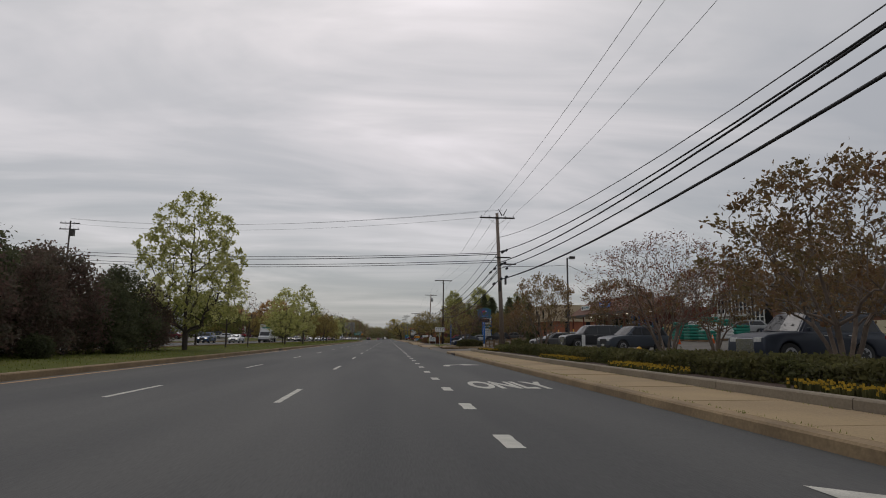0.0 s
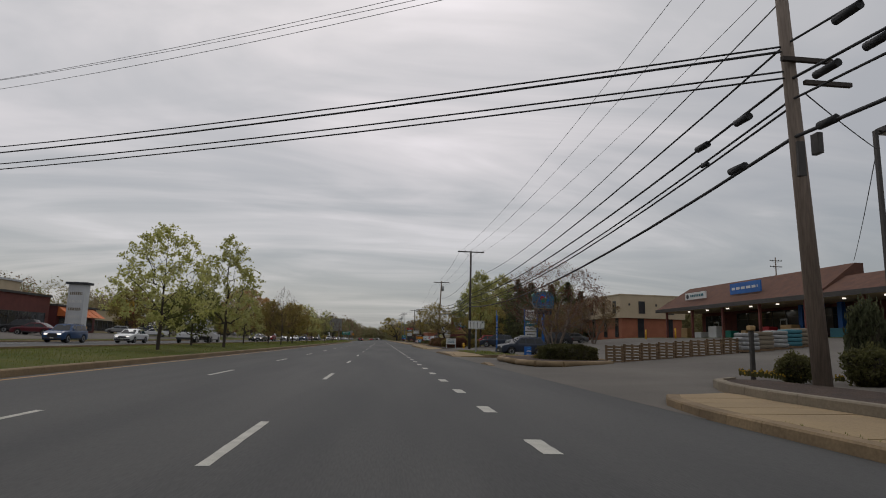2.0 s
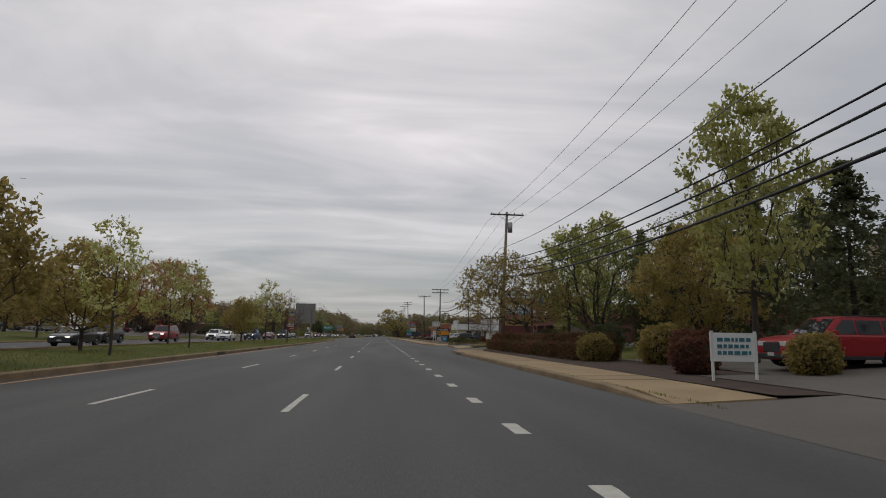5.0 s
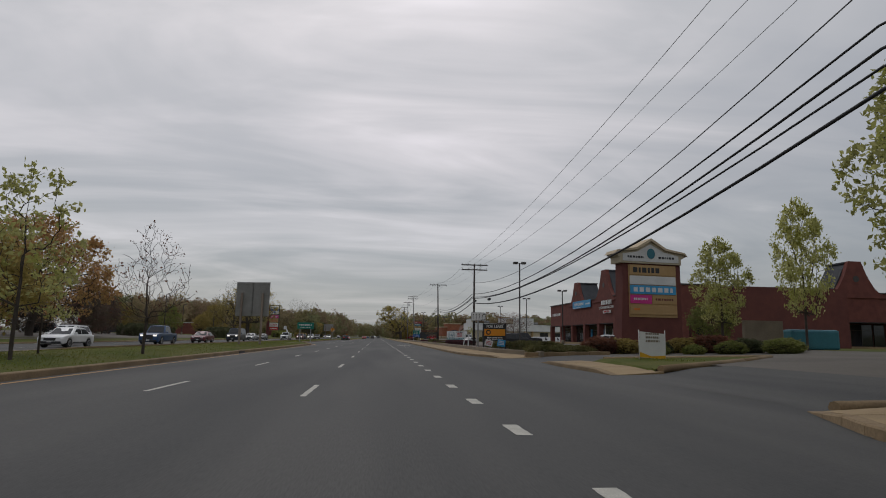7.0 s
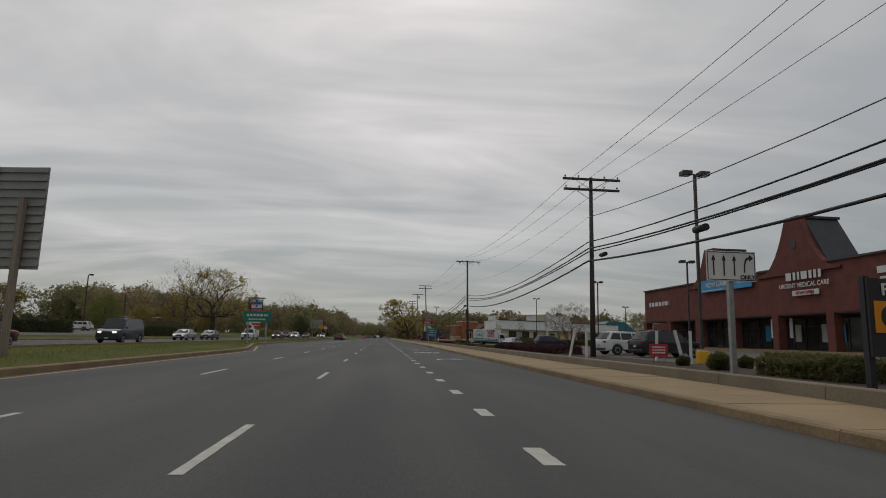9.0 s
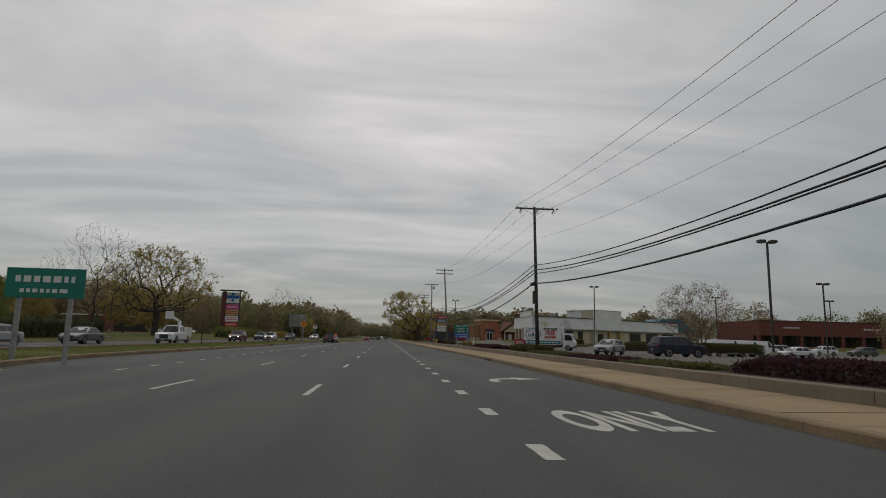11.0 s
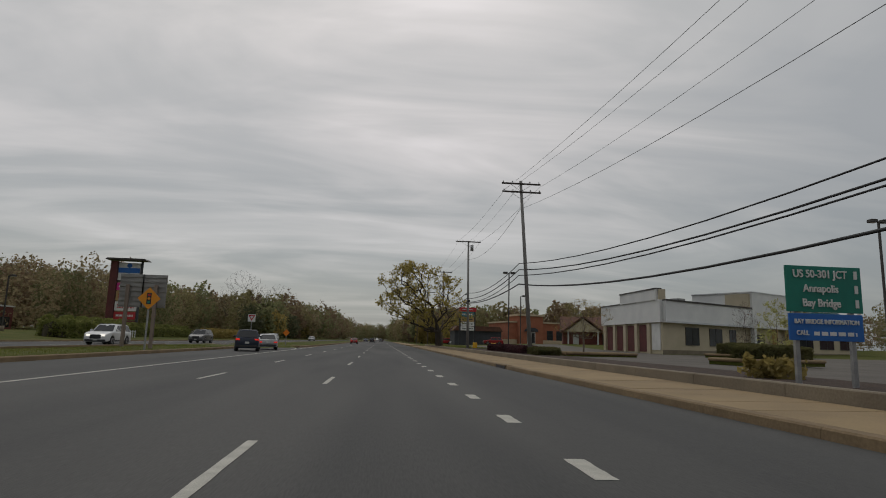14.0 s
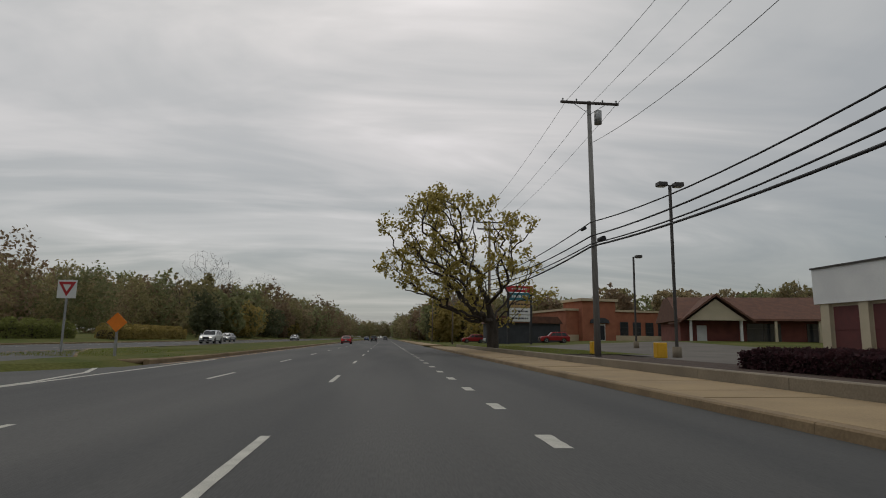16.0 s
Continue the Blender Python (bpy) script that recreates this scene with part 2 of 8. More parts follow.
ALUM = material("sign_back_aluminium", (0.3, 0.29, 0.275), (0.24, 0.232, 0.22), coarse=1, fine=8, rough=0.6, metal=0.15, bump=0.05, grain=0.1)
PALLET = material("pallet_wood", (0.2, 0.13, 0.075), (0.13, 0.085, 0.05), coarse=2, fine=20, rough=0.95, bump=0.3, grain=0.25, spread=0.3)
RUSTROOF = material("orange_awning", (0.62, 0.17, 0.045), (0.52, 0.14, 0.04), coarse=1, fine=8, rough=0.7, grain=0.12)
PLASTICY = material("yellow_plastic", (0.7, 0.38, 0.02), rough=0.5, bump=0, grain=0.1)
CONE = material("orange_plastic", (0.75, 0.14, 0.03), rough=0.5, bump=0, grain=0.1)
PETAL = material("yellow_petals", (0.5, 0.33, 0.03), (0.36, 0.22, 0.02), rough=0.7, bump=0, grain=0.2, spread=0.3)
L_PEAR = leaf_material("fresh_pear_leaves", (0.36, 0.36, 0.1), (0.48, 0.46, 0.2))
L_GREEN = leaf_material("green_leaves", (0.165, 0.185, 0.05), (0.235, 0.24, 0.08))
L_OLIVE = leaf_material("olive_leaves", (0.27, 0.21, 0.065), (0.36, 0.28, 0.1))
L_MAPLE = leaf_material("bronze_maple_leaves", (0.44, 0.24, 0.11), (0.4, 0.28, 0.11))
L_CRAPE = leaf_material("bronze_crape_leaves", (0.215, 0.122, 0.066), (0.175, 0.136, 0.062))
L_RED = leaf_material("reddish_new_leaves", (0.19, 0.085, 0.05), (0.13, 0.055, 0.04))
L_HEDGERED = leaf_material("reddish_hedge_leaves", (0.17, 0.075, 0.045), (0.13, 0.1, 0.045))
L_DARK = leaf_material("dark_evergreen_leaves", (0.085, 0.098, 0.05), (0.115, 0.115, 0.06))
L_DUSK = leaf_material("dusky_evergreen_leaves", (0.16, 0.095, 0.08), (0.11, 0.1, 0.07))
L_PURPLE = leaf_material("purple_barberry_leaves", (0.082, 0.034, 0.038), (0.06, 0.028, 0.033))
L_HEDGE = leaf_material("boxwood_leaves", (0.09, 0.092, 0.035), (0.13, 0.118, 0.048))
L_OAK = leaf_material("yellow_oak_leaves", (0.31, 0.25, 0.065), (0.39, 0.31, 0.095))
# twig brown darkened to stand in for the shade inside hedges and shrubs
TWIG_SHADE = material("shaded_twigs", (0.045, 0.038, 0.024), (0.06, 0.05, 0.03), coarse=6, fine=30, rough=0.95, bump=0.8, grain=0.5)
# leaf colours for the woods, made paler to imitate air haze
HAZED_LEAVES = [leaf_material("hazed_tan_leaves", (0.26, 0.22, 0.12), (0.29, 0.22, 0.13)), leaf_material("hazed_olive_leaves", (0.24, 0.22, 0.1), (0.3, 0.25, 0.13)),
            leaf_material("hazed_green_leaves", (0.19, 0.21, 0.095), (0.25, 0.24, 0.12)), leaf_material("hazed_bronze_leaves", (0.28, 0.19, 0.12), (0.24, 0.18, 0.11))]
TYRE = material("tyre_rubber", (0.035, 0.035, 0.036), rough=0.9, bump=0.1)
RIM = material("alloy_rim", (0.35, 0.35, 0.36), rough=0.35, metal=0.7, bump=0)
CARGLASS = material("car_glass", (0.03, 0.032, 0.035), rough=0.05, bump=0, spec=0.35, grain=0.05)
CHROME = material("chrome_trim", (0.55, 0.55, 0.56), rough=0.2, metal=0.9, bump=0)
TRIM = material("black_plastic_trim", (0.035, 0.035, 0.036), rough=0.6, bump=0)
LAMPRED = material("tail_lamp_lit", (0.8, 0.03, 0.02), rough=0.3, bump=0, emit=0.45)
LAMPDARKRED = material("tail_lamp_lens", (0.22, 0.012, 0.012), rough=0.2, bump=0)
LAMPWHITE = material("head_lamp_lens", (0.7, 0.7, 0.68), rough=0.15, bump=0)
LAMPLIT = material("head_lamp_lit", (1.0, 0.95, 0.85), rough=0.2, bump=0, emit=0.9)
PLATE = material("number_plate", (0.55, 0.55, 0.52), rough=0.5, bump=0)


def car_paint(name, c):
    m = material(name, c, tuple(v * 0.92 for v in c), coarse=0.6, fine=6, rough=0.3, bump=0, grain=0.04, spec=0.25)
    m.node_tree.nodes["Principled BSDF"].inputs["Coat Weight"].default_value = 0.18
    return m


P_NAVY = car_paint("dark_navy_paint", (0.03, 0.037, 0.055))
P_BLUEGREY = car_paint("blue_grey_paint", (0.05, 0.06, 0.075))
P_SILVER = car_paint("silver_paint", (0.34, 0.345, 0.35))
P_WHITE = car_paint("white_paint", (0.66, 0.66, 0.66))
P_RED = car_paint("red_paint", (0.3, 0.022, 0.025))
P_MAROON = car_paint("maroon_paint", (0.12, 0.022, 0.03))
P_BLUE = car_paint("blue_paint", (0.03, 0.07, 0.16))
P_BLACK = car_paint("black_paint", (0.03, 0.03, 0.033))
P_GREY = car_paint("grey_paint", (0.12, 0.12, 0.12))
P_BUSYEL = car_paint("bus_yellow_paint", (0.5, 0.24, 0.03))


# ---- building helpers ----
def part(name, bm, mat, parent, label=""):
    me = bpy.data.meshes.new(name)
    bm.to_mesh(me)
    bm.free()
    me.materials.append(mat)
    ob = new(name, me)
    ob.parent = parent
    if label:
        ob["label"] = label
    return ob


def thing(name, m, label, category, group="", kind=""):
    ob = new(name)
    ob.matrix_basis = m if isinstance(m, Matrix) else pose(*m)
    return tagged(ob, label, category, group, kind)


def solid(name, bm, mat, label, category, group="", kind="", at=(0, 0, 0)):
    ob = part(name, bm, mat, None)
    ob.location = at
    return tagged(ob, label, category, group, kind)


def box(bm, x0, x1, y0, y1, z0, z1, bev=0.0):
    vs = [bm.verts.new(p) for p in ((x0, y0, z0), (x1, y0, z0), (x1, y1, z0), (x0, y1, z0), (x0, y0, z1), (x1, y0, z1), (x1, y1, z1), (x0, y1, z1))]
    fs = [bm.faces.new([vs[i] for i in f]) for f in ((3, 2, 1, 0), (4, 5, 6, 7), (0, 1, 5, 4), (1, 2, 6, 5), (2, 3, 7, 6), (3, 0, 4, 7))]
    if bev:
        es = {ed for f in fs for ed in f.edges}
        bmesh.ops.bevel(bm, geom=list(es), offset=bev, segments=2, affect="EDGES", profile=0.6)
    return bm


def Box(*a, **k):
    return box(bmesh.new(), *a, **k)


def tube(bm, p0, p1, r0, r1, n=8, caps=True):
    p0, p1 = Vector(p0), Vector(p1)
    d = (p1 - p0)
    q = d.to_track_quat("Z", "Y")
    rings = []
    for p, r in ((p0, r0), (p1, r1)):
        rings.append([bm.verts.new(p + q @ Vector((r * math.cos(2 * math.pi * i / n), r * math.sin(2 * math.pi * i / n), 0))) for i in range(n)])
    for i in range(n):
        f = bm.faces.new((rings[0][i], rings[0][(i + 1) % n], rings[1][(i + 1) % n], rings[1][i]))
        f.smooth = True
    if caps:
        bm.faces.new(rings[0][::-1])
        bm.faces.new(rings[1])
    return bm


def Tube(*a, **k):
    return tube(bmesh.new(), *a, **k)


def extrude_poly(bm, pts, axis, a, b):
    """A prism: the polygon pts in the plane across axis, from a to b along it."""
    def at(p, v):
        q = list(p)
        q.insert("xyz".index(axis), v)
        return q
    lo = [bm.verts.new(at(p, a)) for p in pts]
    hi = [bm.verts.new(at(p, b)) for p in pts]
    n = len(pts)
    bm.faces.new(lo[::-1])
    bm.faces.new(hi)
    for i in range(n):
        bm.faces.new((lo[i], lo[(i + 1) % n], hi[(i + 1) % n], hi[i]))
    bmesh.ops.recalc_face_normals(bm, faces=bm.faces[:])
    return bm


def Prism(pts, axis, a, b):
    return extrude_poly(bmesh.new(), pts, axis, a, b)


def sheet(name, xs, ys, zf, mat, parent=None, thick=0.0):
    verts = [(x, y, zf(x, y)) for y in ys for x in xs]
    nx = len(xs)
    faces = [(j * nx + i, j * nx + i + 1, (j + 1) * nx + i + 1, (j + 1) * nx + i) for j in range(len(ys) - 1) for i in range(nx - 1)]
    me = bpy.data.meshes.new(name)
    me.from_pydata(verts, [], faces)
    me.materials.append(mat)
    ob = new(name, me)
    ob.parent = parent
    return ob


def steps(a, b, d):
    n = max(1, round((b - a) / d))
    return [a + (b - a) * i / n for i in range(n + 1)]


def text_mesh(words, size, mat, parent, m, name="lettering", label="", bold=0.0):
    cu = bpy.data.curves.new(name, "FONT")
    cu.body, cu.size, cu.extrude, cu.offset = words, size, 0.012, bold
    cu.align_x, cu.align_y = "CENTER", "CENTER"
    tmp = bpy.data.objects.new("tmp", cu)
    me = bpy.data.meshes.new_from_object(tmp)
    bpy.data.objects.remove(tmp)
    bpy.data.curves.remove(cu)
    me.materials.clear()
    me.materials.append(mat)
    ob = new(name, me)
    ob.parent, ob.matrix_basis = parent, m
    if label:
        ob["label"] = label
    return ob


def lerp(v, pts):
    return float(np.interp(v, [p[0] for p in pts], [p[1] for p in pts]))


# ---- plan: road edges and ground heights ----
def road_edge(y):
    return lerp(y, ((0, 5.05), (110, 5.15), (155, 5.35), (160, 5.6), (164, 6.3), (166.5, 7.4), (168, 8.1), (178, 8.15), (185, 8.3), (189, 8.65), (194, 7.8), (197, 7.25), (199, 6.8), (201, 6.3), (204, 5.95), (208, 5.85), (290, 6.1), (335, 5.35), (900, 5.35)))


def kerb_x(y):
    """The road's edge, but for the rounded corner before the first driveway."""
    return road_edge(y) + lerp(y, ((51.5, 0), (53.5, 0.3), (54.8, 0.9), (55.7, 1.8), (56.3, 2.9), (56.31, 0), (900, 0)))


def wall_x(y):
    return lerp(y, ((0, 7.35), (53, 7.45), (54.6, 7.65), (56, 8.05), (57.4, 8.65), (58.2, 9.6), (58.3, 7.5), (140, 7.9), (160, 8.2), (164, 9.0), (168, 10.7), (178, 10.3), (189, 11.0), (195, 10.4), (199, 10.0), (202, 9.3), (205, 8.75), (215, 8.9), (290, 9.0), (335, 8.6), (900, 8.6)))


def left_x(y):
    return lerp(y, ((0, -10.15), (246, -10.15), (270, -14.6), (372, -14.6), (384, -10.6), (392, -10.15), (900, -10.15)))


def right_rise(y):
    return lerp(y, ((0, 1.5), (60, 2.3), (130, 2.4), (160, 1.6), (195, 0.85), (275, 0.6), (300, -0.2), (345, -0.15), (385, 0.35), (405, 0.6), (430, 1.4), (480, 1.2), (600, 0.5)))


def gz(x, y):
    if x > 9.2:
        far = lerp(x, ((9.2, 0.0), (12, 0.02), (22, 0.32), (38, 1.0), (80, 1.15), (300, 3.0), (1500, 12.0)))
        dip = lerp(y, ((56, 0), (60, 0.14), (80, 0.14), (90, 0.38), (100, 0.38), (120, 0))) * lerp(x, ((9, 1), (14, 0.8), (22, 0)))
        return 0.2 - dip + far * (right_rise(y) - 0.2)
    if x >= -10.1:
        return -0.12
    return lerp(x, ((-1500, 14), (-300, 4.0), (-120, 1.6), (-50, 0.95), (-40, 0.6), (-33, 0.12), (-21, 0.12), (-18, 0.3), (-12.5, 0.3), (-10.6, 0.17), (-10.2, -0.12)))


def ground_z(x, y):
    lx = left_x(y)
    if lx - 0.5 < x < 9.2:
        return -0.12
    if x < 0 and x > lx - 3:
        return min(gz(x, y), 0.17 + (lx - x) * 0.06)
    if 156 < y < 204 and 9.2 <= x < 13:
        return -0.12
    if 372 < y < 402 and -23 < x < 0:
        return -0.05
    return gz(x, y)


ground = sheet("ground", [-1500, -700, -300, -180, -120, -85, -65, -50, -45, -40, -36, -33.2, -33, -27, -21, -20.8, -18, -16.5, -15.2, -14.7, -13.5, -12.5, -11.5, -10.65, -10.2, -5, 0, 5, 9.1, 9.3, 12, 16, 20, 25, 30, 38, 50, 65, 80, 120, 300, 700, 1500],
               [-400, -150, -80] + steps(-60, 240, 10) + steps(244, 276, 4) + steps(280, 368, 8) + steps(371, 405, 2) + steps(410, 560, 10) + [600, 700, 900, 1300, 2000, 3500], ground_z, GRASS)
tagged(ground, "patchy spring grass ground beside the road", "ground", kind="structure")

ROAD_YS = [-400, -100] + steps(-40, 156, 4) + steps(157, 216, 1) + steps(220, 640, 4) + [800, 1200, 2000, 3500]


def strip(name, ys, left, right, z, mat, parent=None, cols=2):
    """A ribbon between two edge functions of y."""
    verts, faces = [], []
    for y in ys:
        a, b = left(y), right(y)
        for i in range(cols):
            x = a + (b - a) * i / (cols - 1)
            verts.append((x, y, z(x, y) if callable(z) else z))
    for j in range(len(ys) - 1):
        for i in range(cols - 1):
            k = j * cols + i
            faces.append((k, k + 1, k + cols + 1, k + cols))
    me = bpy.data.meshes.new(name)
    me.from_pydata(verts, [], faces)
    me.materials.append(mat)
    ob = new(name, me)
    ob.parent = parent
    return ob


road = strip("road", ROAD_YS, left_x, road_edge, 0.0, ASPHALT)
tagged(road, "dark grey worn asphalt carriageway with painted lanes", "road", kind="structure")
opp = strip("opposite_road", ROAD_YS, lambda y: -32.8, lambda y: -21.2, lambda x, y: 0.16, ASPHALT)
tagged(opp, "grey asphalt carriageway beyond the grass median", "road", kind="structure")


# ---- lane markings ----
markings = thing("lane_markings", (0, 0, 0), "white and yellow painted lane lines on asphalt", "road marking", kind="structure")


def mark_mesh(w, l):
    me = bpy.data.meshes.new("dash")
    rr = random.Random(int(l * 100))
    n = 6
    vs = []
    for i in range(n + 1):
        y = l * i / n
        vs += [(-w / 2 + rr.uniform(-0.008, 0.008), y, 0), (w / 2 + rr.uniform(-0.008, 0.008), y, 0)]
    me.from_pydata(vs, [], [(2 * i, 2 * i + 1, 2 * i + 3, 2 * i + 2) for i in range(n)])
    me.materials.append(PAINT)
    return me


long_dash, short_dash, turn_dash = mark_mesh(0.13, 3.05), mark_mesh(0.23, 0.98), mark_mesh(0.13, 0.95)


def dash(me, x, y):
    o = new("dash", me)
    o.parent, o.location = markings, (x, y, 0.005)


for k in range(-1, 52):
    dash(long_dash, -2.15, 14.0 + 12.192 * k - 3.05)
    dash(long_dash, -5.75, 2.8 + 12.192 * k - 3.05)
y = 7.07 - 3.83 * 2
while y < 560:
    shift = 0 if y < 110 else (1.2 if y < 232 else 0.55)
    dash(short_dash, 1.45, y + shift - 0.98)
    y += 3.83
for k in range(14):
    dash(turn_dash, -9.45, 262.5 + 3.0 * k)


def line(name, ys, xf, w, mat, z=0.006):
    ob = strip(name, ys, lambda y: xf(y) - w / 2, lambda y: xf(y) + w / 2, z, mat, markings)
    return ob


line("edge_line", steps(-40, 246, 6) + steps(248, 262, 2), lambda y: left_x(y) + 0.42, 0.14, YELLOW)
line("edge_line", steps(386, 640, 6), lambda y: left_x(y) + 0.42, 0.14, YELLOW)
line("turn_lane_line", steps(304, 380, 4), lambda y: -9.45, 0.17, PAINT)
line("turn_lane_line", steps(380, 392, 3), lambda y: -9.45 + 0.0 * y, 0.17, PAINT)
line("opposite_lane_line", steps(-30, 640, 10), lambda y: -21.6, 0.13, YELLOW, 0.168)
line("opposite_lane_line", steps(-30, 640, 10), lambda y: -32.4, 0.13, PAINT, 0.168)
for k in range(50):
    for x in (-25.2, -28.8):
        o = new("dash", long_dash)
        o.parent, o.location = markings, (x, -20 + 12.192 * k, 0.168)


def curve_line(pts, w, mat, z, name="curved_line"):
    bm = bmesh.new()
    prev = None
    for i, p in enumerate(pts):
        a, b = Vector(pts[max(0, i - 1)]), Vector(pts[min(len(pts) - 1, i + 1)])
        d = (b - a).normalized()
        nrm = Vector((-d.y, d.x)) * w / 2
        p = Vector(p)
        pair = (bm.verts.new((*(p + nrm), z)), bm.verts.new((*(p - nrm), z)))
        if prev:
            bm.faces.new((prev[0], prev[1], pair[1], pair[0]))
        prev = pair
    return part(name, bm, mat, markings)


curve_line([(-9.45, 372), (-9.6, 376), (-10.2, 380), (-11.6, 384), (-13.6, 388), (-16, 392.5), (-19, 397)], 0.17, PAINT, 0.012)


def polymark(pts, x, y, name, sx=1.0, sy=1.0):
    bm = bmesh.new()
    vs = [bm.verts.new((x + px * sx, y + py * sy, 0.006)) for px, py in pts]
    bm.faces.new(vs)
    bmesh.ops.triangulate(bm, faces=bm.faces[:])
    bmesh.ops.recalc_face_normals(bm, faces=bm.faces[:])
    return part(name, bm, PAINT, markings)


def right_arrow(x, y):
    """Turn arrow: a stem that bends to the right and ends in a head."""
    pts = [(0.0, 0.0), (0.28, 0.0), (0.30, 0.7)]
    pts += [(0.30 + 0.75 * (1 - math.cos(a)) , 0.7 + 0.75 * math.sin(a)) for a in (0.5, 1.0, 1.35)]
    pts += [(1.05, 1.45), (1.05, 1.1), (2.0, 1.72), (1.05, 2.45), (1.05, 2.0)]
    pts += [(0.3 + 0.75 * (1 - math.cos(a)) - 0.28 * math.cos(a), 0.7 + 1.2 * math.sin(a)) for a in (1.3, 0.9, 0.45)]
    pts += [(0.0, 0.7)]
    polymark(pts, x, y, "turn_arrow")


for ay in (1.8, 26.6, 235.0, 259.8):
    right_arrow(2.55 + (0.35 if ay > 200 else 0), ay)
for oy in (15.4, 251.0):
    ox = 3.3 + (0.3 if oy > 100 else 0)
    text_mesh("ONLY", 1.0, PAINT, markings, Matrix.Translation((ox, oy + 0.15, 0.0)) @ Matrix.Diagonal((0.82, 3.3, 0.4, 1)), "word_only", bold=0.03)

# ---- kerbs, pavement, low wall ----
DRIVES = [(51.5, 92.0), (100.5, 125.0), (164.0, 180.0), (187.5, 197.0), (440, 455)]
PAVED = [(-40, 50), (50, 56.3), (88.0, 103.5), (122.0, 156), (156, 167.0), (178.0, 189.3), (195.4, 208), (208, 440.0), (455, 640)]
kerb = thing("kerb", (0, 0, 0), "stained tan concrete kerb along the carriageway", "kerb", kind="structure")


def drop(y):
    """Kerb and pavement ramp down to the drives."""
    return min(max(0.12, min(1.0, abs(y - e) / 1.8)) for e in (56.3, 72.4, 75.4, 88.0, 103.5, 122.0, 167.0, 178.0, 189.3, 195.4))


def kerb_piece(xf, y0, y1, w, h, mat, name="kerb_stone", parent=None, z0=-0.1):
    bm = bmesh.new()
    prof = [(0, z0), (0.02, h - 0.03), (0.05, h), (w, h), (w, z0)] if w > 0 else [(0, z0), (-0.02, h - 0.03), (-0.05, h), (w, h), (w, z0)]
    rings = []
    for y in (y0, y1):
        k = drop(y) if parent is kerb and w > 0 else 1.0
        rings.append([bm.verts.new((xf(y) + px, y, pz * k if pz > 0 else pz)) for px, pz in prof])
    n = len(prof)
    for i in range(n - 1):
        bm.faces.new((rings[0][i], rings[0][i + 1], rings[1][i + 1], rings[1][i]))
    bm.faces.new(rings[0])
    bm.faces.new(rings[1][::-1])
    bmesh.ops.recalc_face_normals(bm, faces=bm.faces[:])
    return part(name, bm, mat, parent)


def kerb_run(xf, y0, y1, w, h, step=3.0, gap=0.012):
    ys = steps(y0, y1, step)
    for a, b in zip(ys, ys[1:]):
        kerb_piece(xf, a, b - gap, w, h, KERB, parent=kerb)


for a, b in PAVED:
    kerb_run(kerb_x, a, b, 0.32, 0.17, 8 if b > 440 else 0.9 if b - a < 14 else 3.0)
kerb_run(kerb_x, 72.4, 75.4, 0.32, 0.15, 1.5)
kerb_run(left_x, -40, 244, -0.28, 0.2, 4.0)
kerb_run(left_x, 244, 372, -0.28, 0.2, 4.0)
kerb_run(left_x, 386, 640, -0.28, 0.2, 6.0)
kerb_run(lambda y: -21.0, -40, 370, 0.25, 0.3, 10.0)
kerb_run(lambda y: -33.0, -40, 640, -0.25, 0.3, 10.0)

pavement = thing("pavement", (0, 0, 0), "tan concrete pavement slabs with open joints", "pavement", kind="structure")


def slab(y0, y1):
    bm = bmesh.new()
    ins = 0.012
    a0, b0, a1, b1 = kerb_x(y0) + 0.33, wall_x(y0), kerb_x(y1) + 0.33, wall_x(y1)
    z = 0.165 + random.uniform(-0.006, 0.006)
    k0, k1 = drop(y0), drop(y1)
    t = [bm.verts.new(p) for p in ((a0, y0 + ins, z * k0), (b0, y0 + ins, max(z * k0, 0.13) + 0.02), (b1, y1 - ins, max(z * k1, 0.13) + 0.02), (a1, y1 - ins, z * k1))]
    lo = [bm.verts.new((v.co.x, v.co.y, 0.0)) for v in t]
    bm.faces.new(t)
    for i in range(4):
        bm.faces.new((t[i], lo[i], lo[(i + 1) % 4], t[(i + 1) % 4]))
    bmesh.ops.recalc_face_normals(bm, faces=bm.faces[:])
    part("paving_slab", bm, CONCRETE, pavement)


for a, b in PAVED:
    ys = steps(a, b, 6 if b > 440 else 0.9 if b - a < 8 else 1.6)
    for p, q in zip(ys, ys[1:]):
        slab(p, q)
    strip("joint_bed", steps(a, b, 1.5 if b < 440 else 8), lambda y: kerb_x(y) + 0.3, lambda y: wall_x(y) + 0.05, lambda x, y: 0.145 * drop(y) - 0.01, KERB, pavement)

low_wall = thing("low_wall", (0, 0, 0), "low weathered concrete retaining wall behind the pavement", "wall", kind="structure")
WALLS = [(-40, 52.4, 0.38), (52.4, 58.2, 0.38), (195.6, 208, 0.5), (208, 437.0, 0.5)]
for a, b, h in WALLS:
    ys = steps(a, b, 4.0 if b - a > 20 else 1.0)
    for p, q in zip(ys, ys[1:]):
        kerb_piece(wall_x, p, q - 0.02, 0.28, h, WALLC, "wall_block", low_wall)

